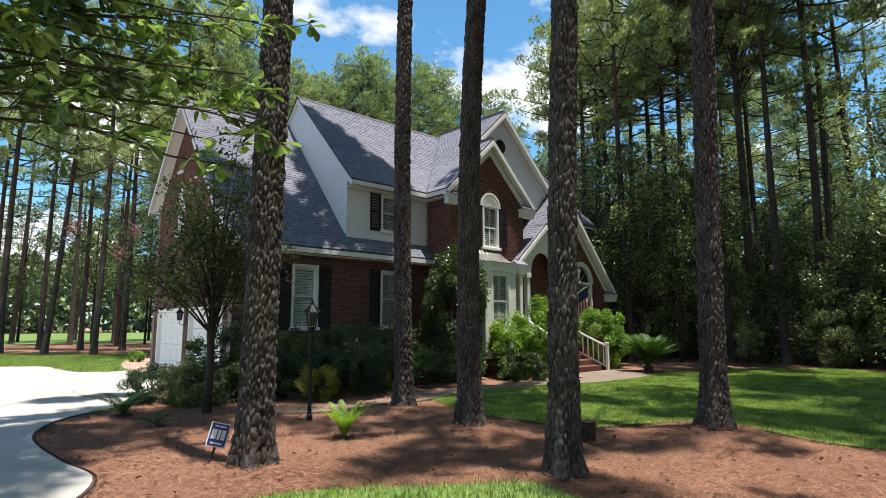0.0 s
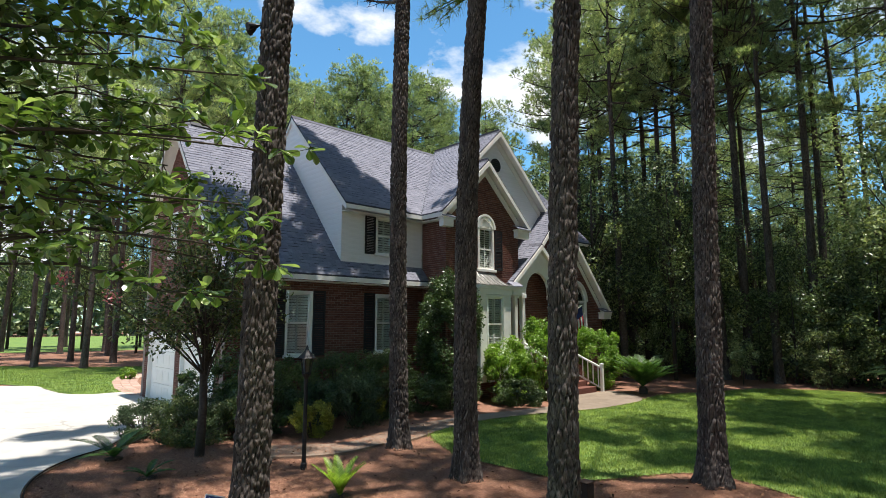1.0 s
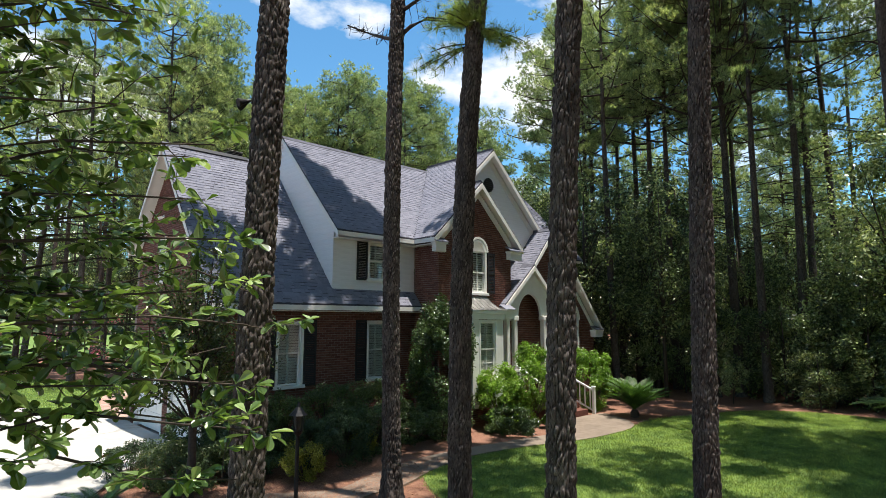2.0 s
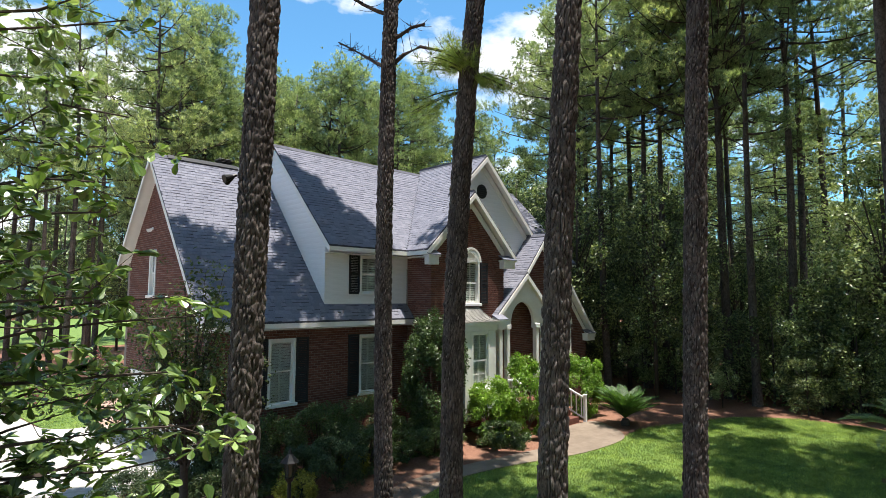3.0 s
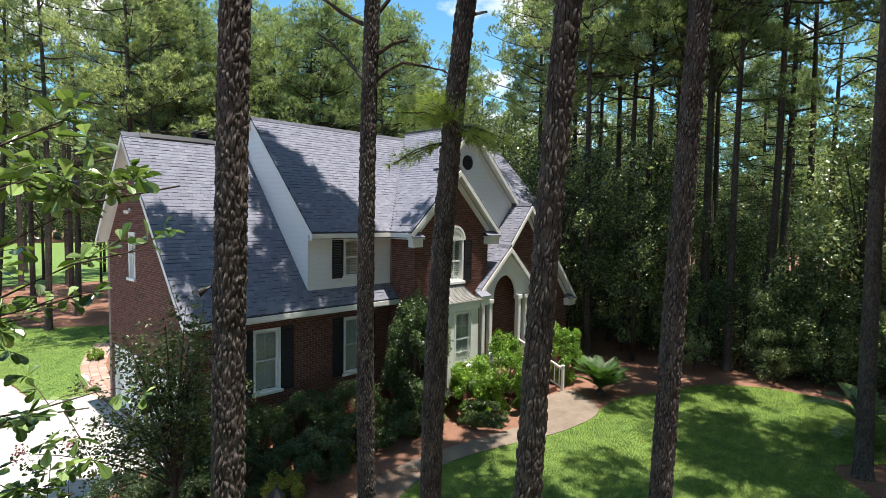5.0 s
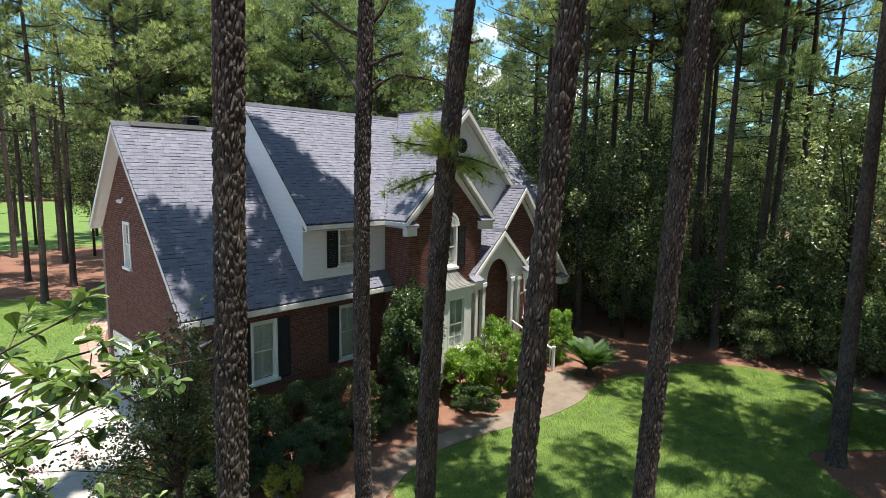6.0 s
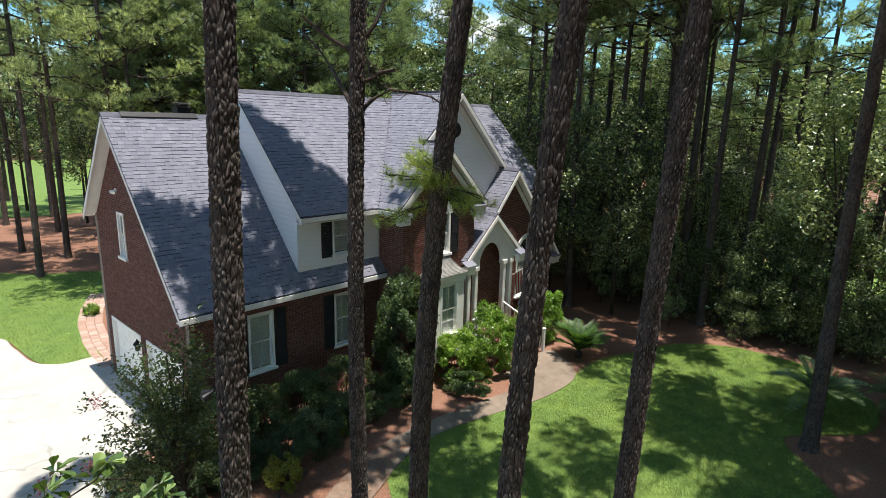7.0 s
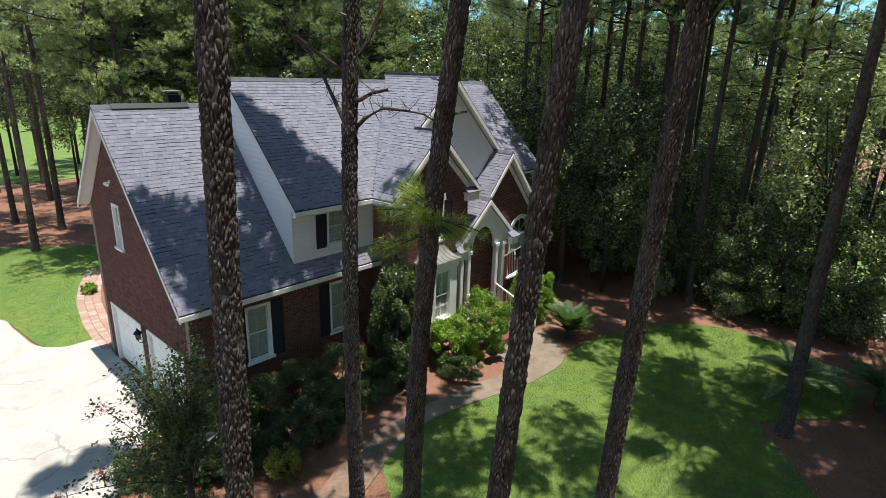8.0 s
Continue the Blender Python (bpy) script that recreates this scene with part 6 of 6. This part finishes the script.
def cycad(label, x, y, fronds, length, rise, trunk, material, seed, droop=0.5, least=0.3):
    """A sago palm: arching fronds, each with two combs of narrow leaflets."""
    global rng
    rng = np.random.default_rng(seed)
    palm = thing("sago_palm", label, "palm", group="sago palms", at=(x, y, ground_z(x, y)))
    part("trunk", tube([Vector((0, 0, -0.05)), Vector((0, 0, trunk * 0.6)), Vector((0, 0, trunk))], [0.14, 0.15, 0.09], 10), M_TWIG, palm)
    for k in range(fronds):
        a = k * 2.39996 + rng.uniform(-0.2, 0.2)
        up = min(1.5, rise * rng.uniform(least, 1.08))
        ln = length * rng.uniform(0.8, 1.1)
        axis_pts = []
        for i in range(15):
            t = i / 14
            r = ln * t * math.cos(up * (1 - 0.35 * t))
            z = trunk + ln * (math.sin(up) * t - droop * t * t * 0.6)
            axis_pts.append(np.array([r * math.cos(a), r * math.sin(a), z]))
        v, f = [], []
        for i in range(1, 15):
            for h in range(3):
                t = (i - 1 + h / 3) / 14
                p = axis_pts[i - 1] + (axis_pts[i] - axis_pts[i - 1]) * h / 3
                d = unit((axis_pts[i] - axis_pts[i - 1])[None])[0]
                s = unit(np.cross(d, [0, 0, 1.0])[None])[0]
                w = 0.20 * ln * (math.sin(math.pi * (0.12 + 0.85 * t)) ** 0.7)
                for sg in (-1, 1):
                    e = p + s * sg * w * 0.8 + d * w * 0.55 + np.array([0, 0, w * 0.25])
                    m = len(v)
                    q = p + (e - p) * 0.6
                    v += [p - d * 0.007, p + d * 0.007, q + d * 0.011 * ln, e, q - d * 0.009 * ln]
                    f.append((m, m + 1, m + 2, m + 3, m + 4))
        part_mesh("frond", mesh_from("frond", v, f), material, palm)


cycad("large sago palm spreading beside the front walk", 18.95, 9.95, 74, 1.3, 1.5, 0.25, M_FROND, 81, 0.34, 0.42)
cycad("dark young sago palm in the pine straw bed", 3.15, 11.4, 9, 0.75, 1.2, 0.05, M_FROND, 82)
cycad("small sago palm seedling in the pine straw", 3.15, 9.5, 6, 0.42, 1.2, 0.02, M_FROND, 83)
cycad("bright green young sago palm in the pine straw", 4.70, 6.72, 13, 0.5, 1.42, 0.02, M_SHRUB_LIGHT, 84, 0.2, 0.72)
cycad("pale arching palm at the edge of the lawn", 20.2, 2.4, 22, 1.7, 1.3, 0.7, M_PALM, 85, 0.8)
cycad("dusky palm in the shade beyond the lawn", 21.6, 0.2, 20, 1.6, 1.3, 0.6, M_FROND, 86, 0.7)


# ---- garden things ----
def lamp_post():
    x, y = 5.07, 8.33
    p = thing("lamp_post", "black iron garden lamp post in the straw bed", "lamp", at=(x, y, ground_z(x, y) - 0.03))
    part("post", tube([Vector((0, 0, 0)), Vector((0, 0, 0.12)), Vector((0, 0, 0.14)), Vector((0, 0, 1.42)), Vector((0, 0, 1.45))], [0.055, 0.05, 0.034, 0.03, 0.05], 12), M_IRON, p)
    part("collar", tube([Vector((0, 0, 1.45)), Vector((0, 0, 1.5))], [0.055, 0.075], 12), M_IRON, p)
    for k in range(4):
        a = math.pi / 4 + k * math.pi / 2
        part("bar", tube([Vector((0.06 * math.cos(a), 0.06 * math.sin(a), 1.5)), Vector((0.10 * math.cos(a), 0.10 * math.sin(a), 1.74))], [0.009, 0.009], 5), M_IRON, p)
    part("glass", tube([Vector((0, 0, 1.51)), Vector((0, 0, 1.73))], [0.05, 0.085], 8), M_SMOKE, p, "smoky lantern glass")
    part("hood", tube([Vector((0, 0, 1.74)), Vector((0, 0, 1.77)), Vector((0, 0, 1.86)), Vector((0, 0, 1.88)), Vector((0, 0, 1.94))], [0.15, 0.12, 0.035, 0.03, 0.01], 8), M_IRON, p)


lamp_post()


def yard_sign():
    x, y = 2.78, 6.32
    s = thing("yard_sign", "small blue yard sign with white border on a stake", "sign", at=(x, y, ground_z(x, y) - 0.05))
    s.rotation_euler = (radians(-8), radians(14), radians(-28))
    blue, white = plain("sign_blue", (0.03, 0.05, 0.22), 0.4), plain("sign_white", (0.75, 0.77, 0.8), 0.4)
    part("stake", box(-0.012, 0.012, 0.0, 0.02, -0.1, 0.30), M_IRON, s)
    part("plate", box(-0.10, 0.10, -0.012, -0.002, 0.22, 0.47, 0.003), white, s)
    part("face", box(-0.088, 0.088, -0.016, -0.0125, 0.232, 0.458), blue, s)
    for x0, x1, z0, z1 in ((-0.06, 0.06, 0.425, 0.44), (-0.07, -0.02, 0.30, 0.40), (-0.01, 0.02, 0.30, 0.40), (0.03, 0.07, 0.30, 0.40), (-0.06, 0.06, 0.25, 0.268)):
        part("bar", box(x0, x1, -0.019, -0.0165, z0, z1), white, s)


yard_sign()
box_ob = thing("utility_box", "small dark brown utility box at the lawn's edge", "utility box", at=(6.83, 4.38, 0.08))
M_BOX = plain("box_brown", (0.045, 0.03, 0.024), 0.8, 0, 0.3, 12, 0.2)
part("body", box(-0.075, 0.075, -0.075, 0.075, -0.1, 0.3, 0.01), M_BOX, box_ob)
part("lid", box(-0.082, 0.082, -0.082, 0.082, 0.301, 0.32, 0.006), M_BOX, box_ob)


# ---- undergrowth in the wood ----
def undergrowth():
    global rng
    g = np.random.default_rng(90)
    rng = np.random.default_rng(91)
    n = 120000
    cx, cy = 25.5 + 42 * g.uniform(0, 1, 1300) ** 1.2, g.uniform(-12, 34, 1300)
    ok = (cx > 26.0 + 0.28 * np.abs(cy - 5.0)) & ~((cx < 27.5) & (cy > 13))
    ok &= ((cx - 39.2) / 7.4) ** 2 + ((cy - 2.2) / 8.8) ** 2 > 1
    cx, cy = cx[ok], cy[ok]
    size = g.uniform(0.35, 1.1, len(cx))
    k = g.integers(0, len(cx), n)
    p = unit(g.normal(size=(n, 3))) * (g.uniform(0.2, 1, (n, 1)) ** 0.5) * np.stack([size[k] * 1.2, size[k] * 1.2, size[k]], 1)
    p += np.stack([cx[k], cy[k], size[k] * 0.8], 1)
    p = p[p[:, 2] > 0]
    nor = g.normal(size=p.shape) * 0.6 + np.array([0, 0, 0.7])
    ob = part_mesh("undergrowth", leaf_mesh("undergrowth", p, nor, 0.2, 0.10), M_LEAF)
    tagged(ob, "tangled green undergrowth along the wood's edge", "undergrowth", kind="stuff")


undergrowth()


# ---- dark edge of the bed along the driveway ----
def bed_edging():
    ring = [p for p in DRIVE if p[1] < 13.2 and p[0] > -1.2 and not (p[0] < 0.0 and p[1] > 6)]
    start = min(range(len(ring)), key=lambda i: ring[i][0] + ring[i][1])
    ring = ring[start:] + ring[:start]
    pts = [Vector((x + 0.03, y - 0.01, ground_z(x, y) + 0.05)) for x, y in ring if (x, y) != (0, 0)]
    pts = [p for i, p in enumerate(pts) if i == 0 or (p - pts[i - 1]).length < 1.6]
    soil = plain("bed_edge_soil", (0.05, 0.035, 0.028), 0.95, 0, 0.4, 9, 0.1)
    tagged(part("bed_edging", tube(pts, [0.010] * len(pts), 6), soil), "low dark edging between straw bed and driveway", "edging", kind="structure")


bed_edging()


# ---- grass, straw and litter ----
def inside(ring, x, y):
    """Which of the points lie within the outline."""
    hit = np.zeros(len(x), bool)
    n = len(ring)
    for i in range(n):
        (x0, y0), (x1, y1) = ring[i], ring[(i + 1) % n]
        if y0 == y1:
            continue
        cross = ((y0 > y) != (y1 > y)) & (x < (x1 - x0) * (y - y0) / (y1 - y0) + x0)
        hit ^= cross
    return hit


def grass(ring, count, height, width, seed, label, zone=None):
    g = np.random.default_rng(seed)
    xs, ys = np.array([p[0] for p in ring]), np.array([p[1] for p in ring])
    x, y = g.uniform(xs.min(), xs.max(), count), g.uniform(ys.min(), ys.max(), count)
    keep = inside(ring, x + g.normal(size=count) * 0.07, y + g.normal(size=count) * 0.07)
    if zone is not None:
        keep &= zone(x, y)
    x, y = x[keep], y[keep]
    z = np.array([ground_z(a, b) for a, b in zip(x, y)]) + 0.025
    p = np.stack([x, y, z], 1)
    d = unit(np.stack([g.normal(size=len(x)) * 0.5, g.normal(size=len(x)) * 0.5, np.ones(len(x))], 1))
    s = unit(np.cross(d, g.normal(size=d.shape))) * width / 2
    ln = height * g.uniform(0.5, 1.3, size=(len(x), 1))
    v = np.stack([p - s, p + s, p + d * ln], 1).reshape(-1, 3)
    ob = part_mesh("grass", mesh_from("grass", v, np.arange(len(v)).reshape(-1, 3)), M_GRASS)
    tagged(ob, label, "grass", kind="stuff")


grass(LAWN, 480000, 0.052, 0.011, 11, "short green grass blades of the front lawn", lambda x, y: ~inside(WALK, x, y))
grass(NEAR_LAWN, 80000, 0.075, 0.010, 12, "tufts of grass at the front of the bed", lambda x, y: x > 0.3)
grass(SIDE_LAWN, 190000, 0.055, 0.02, 13, "sunlit grass of the side lawn")


def straw():
    """Loose needles that lie on the bed."""
    g = np.random.default_rng(14)
    n = 230000
    r, a = 3.0 + 11.0 * g.uniform(0, 1, n) ** 0.8, g.uniform(radians(2), radians(96), n)
    x, y = 0.44 + r * np.cos(a), 0.17 + r * np.sin(a)
    keep = ~inside(LAWN, x, y) & ~inside(NEAR_LAWN, x, y) & ~inside(DRIVE, x, y) & (~inside(WALK, x, y) | (g.uniform(0, 1, n) < 0.75)) & ((y < 13.9) | (x < 6))
    x, y = x[keep], y[keep]
    z = np.array([ground_z(p, q) for p, q in zip(x, y)]) + g.uniform(0.004, 0.025, len(x)) + 0.05 * inside(WALK, x, y)
    p = np.stack([x, y, z], 1)
    t = g.uniform(0, 2 * math.pi, len(x))
    d = np.stack([np.cos(t), np.sin(t), g.normal(size=len(x)) * 0.16], 1)
    s = np.stack([-np.sin(t), np.cos(t), np.zeros(len(x))], 1) * 0.0026
    ln = g.uniform(0.08, 0.17, size=(len(x), 1))
    v = np.stack([p - s, p + s, p + d * ln], 1).reshape(-1, 3)
    m = Mat("loose_straw", 0.8, 0, 0.2)
    m.base(m.ramp(m.island(), [(0.0, (0.08, 0.032, 0.02)), (0.5, (0.25, 0.115, 0.068)), (1.0, (0.44, 0.26, 0.17))]))
    ob = part_mesh("pine_straw", mesh_from("pine_straw", v, np.arange(len(v)).reshape(-1, 3)), m.m)
    tagged(ob, "loose reddish pine needles strewn on the bed", "pine straw", kind="stuff")
    # fallen leaves and chips
    k = g.choice(len(p), 1600, replace=False)
    global rng
    rng = np.random.default_rng(15)
    lit = Mat("dry_leaves", 0.8, 0, 0.2)
    lit.base(lit.ramp(lit.island(), [(0.0, (0.07, 0.03, 0.02)), (0.6, (0.18, 0.09, 0.05)), (1.0, (0.28, 0.165, 0.095))]))
    ob = part_mesh("dry_leaves", leaf_mesh("dry_leaves", p[k] + np.array([0, 0, 0.012]), rng.normal(size=(1600, 3)) * 0.35 + np.array([0, 0, 1]), 0.052, 0.03), lit.m)
    tagged(ob, "scattered dry brown leaves on the pine straw", "leaf litter", kind="stuff")


straw()


# ---- bricks, shingles and siding boards ----
def spans(rings, v):
    """The stretches of u inside a drawing (outline and holes) at height v."""
    cuts = []
    for ring in rings:
        for i in range(len(ring)):
            (u0, v0), (u1, v1) = ring[i], ring[(i + 1) % len(ring)]
            if (v0 > v) != (v1 > v):
                cuts.append(u0 + (u1 - u0) * (v - v0) / (v1 - v0))
    cuts.sort()
    return list(zip(cuts[::2], cuts[1::2]))


BLOCK = np.array([(-0.5, -0.5, 0), (0.5, -0.5, 0), (0.5, 0.5, 0), (-0.5, 0.5, 0), (-0.47, -0.42, 1), (0.47, -0.42, 1), (0.47, 0.42, 1), (-0.47, 0.42, 1)])
BLOCK_FACES = np.array([(4, 5, 6, 7), (0, 1, 5, 4), (1, 2, 6, 5), (2, 3, 7, 6), (3, 0, 4, 7)])
WEDGE = np.array([(-0.5, -0.5, 0), (0.5, -0.5, 0), (0.5, 0.5, 0), (-0.5, 0.5, 0), (-0.5, -0.5, 1.0), (0.5, -0.5, 1.0), (0.5, 0.5, 0.12), (-0.5, 0.5, 0.12)])


def lay(name, parent, pieces, frame_m, form, material, limit, zone):
    """Sets pieces (u, v, width, height, thickness) on a plane given by a matrix: those in the zone singly, the rest joined."""
    single = [p for p in pieces if zone(p[0], p[1])][:limit]
    chosen = set(id(p) for p in single)
    rest = [p for p in pieces if id(p) not in chosen]
    me = mesh_from(name, form, BLOCK_FACES)
    me.materials.append(material)
    for u, v, w, h, t in single:
        ob = new(name, me)
        ob.parent = parent
        ob.matrix_basis = frame_m @ Matrix.Translation((u, v, 0)) @ Matrix.Diagonal((w, h, t, 1))
    if rest:
        a = np.array(rest)
        v = form[None] * np.stack([a[:, 2], a[:, 3], a[:, 4]], 1)[:, None, :]
        v[:, :, 0] += a[:, 0:1]
        v[:, :, 1] += a[:, 1:2]
        v = v.reshape(-1, 3)
        m = np.array(frame_m)
        v = v @ m[:3, :3].T + m[:3, 3]
        f = (BLOCK_FACES[None] + 8 * np.arange(len(rest))[:, None, None]).reshape(-1, 4)
        part_mesh(name + "_field", mesh_from(name + "_field", v, f), material, parent)["kind"] = "stuff"


def brick_wall(parent, rings, frame_m, seed, zone, low=-0.1, soldiers=()):
    rnd = random.Random(seed)
    pieces = []
    top = max(p[1] for p in rings[0])
    course, row = 0.0677, 0
    v = low
    while v < top - 0.03:
        for a, b in spans(rings, v + course / 2):
            u = a - (0.1016 if row % 2 else 0.0) + 0.003
            while u < b - 0.02:
                u0, u1 = max(u, a + 0.002), min(u + 0.193, b - 0.002)
                if u1 - u0 > 0.03:
                    pieces.append(((u0 + u1) / 2, v + course / 2 + rnd.uniform(-0.0012, 0.0012), u1 - u0, 0.0575, 0.0105 + rnd.uniform(-0.002, 0.003)))
                u += 0.2032
        v += course
        row += 1
    lay("brick", parent, pieces, frame_m, BLOCK, M_BRICK, 290, zone)


def plane_matrix(origin, u, v):
    u, v = Vector(u).normalized(), Vector(v).normalized()
    n = u.cross(v)
    return Matrix(((u.x, v.x, n.x, origin[0]), (u.y, v.y, n.y, origin[1]), (u.z, v.z, n.z, origin[2]), (0, 0, 0, 1)))


def front_plane(y):
    return plane_matrix((0, y, 0), (1, 0, 0), (0, 0, 1))


def left_plane(x):
    """A wall that faces -x, drawn with u = -y."""
    return plane_matrix((x, 0, 0), (0, -1, 0), (0, 0, 1))


def flip(ring):
    return [(-u, v) for u, v in ring]


brick_wall(w_front, [[(6.1, -0.15), (12.58, -0.15), (12.58, 3.6), (6.1, 3.6)]] + FRONT_HOLES, front_plane(FRONT), 1, lambda u, v: 8.9 < u < 10.3 and 1.4 < v < 3.4)
brick_wall(w_gable, [flip(GABLE_OUT)] + [flip(h) for h in GABLE_HOLES], left_plane(GABLE), 2, lambda u, v: -18.1 < u < -16.2 and 3.2 < v < 5.6)
brick_wall(w_bump, [BUMP_OUT] + BUMP_HOLES, front_plane(BUMP), 3, lambda u, v: 15.0 < u < 16.2 and 3.8 < v < 6.2)
brick_wall(w_bump_l, [flip([(13.1, -0.1), (14.2, -0.1), (14.2, 5.7), (13.1, 5.7)])], left_plane(12.6), 4, lambda u, v: 4.0 < v < 5.7)
brick_wall(w_wing, [WING_OUT] + WING_HOLES, front_plane(WING), 5, lambda u, v: 18.3 < u < 19.5 and 3.8 < v < 6.2)


def shingle_slope(base, pts, seed, zone):
    """Courses of tabs on a slope; u runs level, v up the slope."""
    rnd = random.Random(seed)
    p = [Vector(q) for q in pts]
    n = Vector()
    for i in range(1, len(p) - 1):
        n += (p[i] - p[0]).cross(p[i + 1] - p[0])
    n.normalize()
    if n.z < 0:
        n = -n
    u = Vector((0, 0, 1)).cross(n).normalized()
    v = n.cross(u)
    m = plane_matrix(p[0] + n * 0.002, u, v)
    inv = m.inverted()
    ring = [((inv @ q).x, (inv @ q).y) for q in p]
    lo, hi = min(q[1] for q in ring), max(q[1] for q in ring)
    pieces, h = [], 0.13
    y = lo
    while y < hi - 0.01:
        for a, b in spans([ring], min(y + h / 2, hi - 0.005)):
            x = a - rnd.uniform(0, 0.25)
            while x < b:
                w = rnd.choice((0.1, 0.14, 0.17, 0.2, 0.24))
                x0, x1 = max(x, a), min(x + w - 0.004, b)
                if x1 - x0 > 0.03:
                    lift = rnd.choice((0.006, 0.007, 0.008, 0.011))
                    slot = rnd.choice((0.0, 0.0, 0.0, 0.018, 0.024))
                    pieces.append(((x0 + x1) / 2, y + (h + slot) / 2, x1 - x0, h - slot, lift))
                x += w
        y += h
    lay("shingle", base, pieces, m, WEDGE, M_SHINGLE, 290, zone)


for k, (base, pts) in enumerate(SLOPES):
    shingle_slope(base, pts, 20 + k, (lambda u, v: v < 2.2) if k < 3 else (lambda u, v: False))


def siding(parent, ring, frame_m, low, step=0.165):
    v, top = low, max(q[1] for q in ring)
    me = mesh_from("siding_board", WEDGE, BLOCK_FACES)
    me.materials.append(M_SIDING)
    while v < top - 0.05:
        for a, b in spans([ring], v + step / 2):
            a2, b2 = a, b
            if b2 - a2 > 0.08:
                ob = new("siding_board", me)
                ob.parent = parent
                ob.matrix_basis = frame_m @ Matrix.Translation(((a2 + b2) / 2, v + step / 2, 0)) @ Matrix.Diagonal((b2 - a2, step + 0.004, 0.013, 1))
        v += step


siding(w_cheek, flip([(14.25, 4.22), (18.2, 8.72), (17.45, 9.34), (14.25, 6.08)]), left_plane(DORMER_X), 4.2)
siding(w_big, [(12.9, 5.9), (19.9, 5.9), (16.3, 9.5)], front_plane(BIG), 5.9)
for a, b, c, d in ((9.45, 10.26, 4.1, 5.7), (11.88, 12.57, 4.1, 5.7), (10.26, 11.88, 4.1, 4.44)):
    siding(w_dormer, rect_ring(a, b, c, d), front_plane(DORMER_Y), c)


# curved brick path beside the side lawn
def brick_path():
    p = thing("brick_path", "curved path of red brick pavers beside the side lawn", "path", kind="structure")
    line = [Vector((6.3, 21.2, 0)), Vector((6.35, 22.6, 0)), Vector((6.5, 24.0, 0)), Vector((6.95, 26.4, 0)), Vector((7.6, 28.4, 0)), Vector((8.6, 30.6, 0))]
    me = mesh_from("paver", BLOCK, BLOCK_FACES)
    me.materials.append(M_BRICK_PAVER)
    rnd = random.Random(9)
    s, total = 0.0, sum((b - a).length for a, b in zip(line, line[1:]))
    while s < total:
        d = s
        for a, b in zip(line, line[1:]):
            if d <= (b - a).length:
                break
            d -= (b - a).length
        t = (b - a).normalized()
        c = a + t * d
        n = Vector((-t.y, t.x, 0))
        for k in range(3):
            q = c + n * (k - 1) * 0.31
            ob = new("paver", me)
            ob.parent = p
            ob.matrix_basis = Matrix.Translation((q.x, q.y, ground_z(q.x, q.y) + 0.005)) @ Matrix.Rotation(math.atan2(t.y, t.x) + rnd.uniform(-0.03, 0.03), 4, "Z") @ Matrix.Diagonal((0.195, 0.30, 0.05 + rnd.uniform(0, 0.006), 1))
        s += 0.205


M_BRICK_PAVER = brick_piece_material("paver_brick", (0.31, 0.20, 0.155), (0.40, 0.275, 0.22), (0.48, 0.36, 0.30))
brick_path()
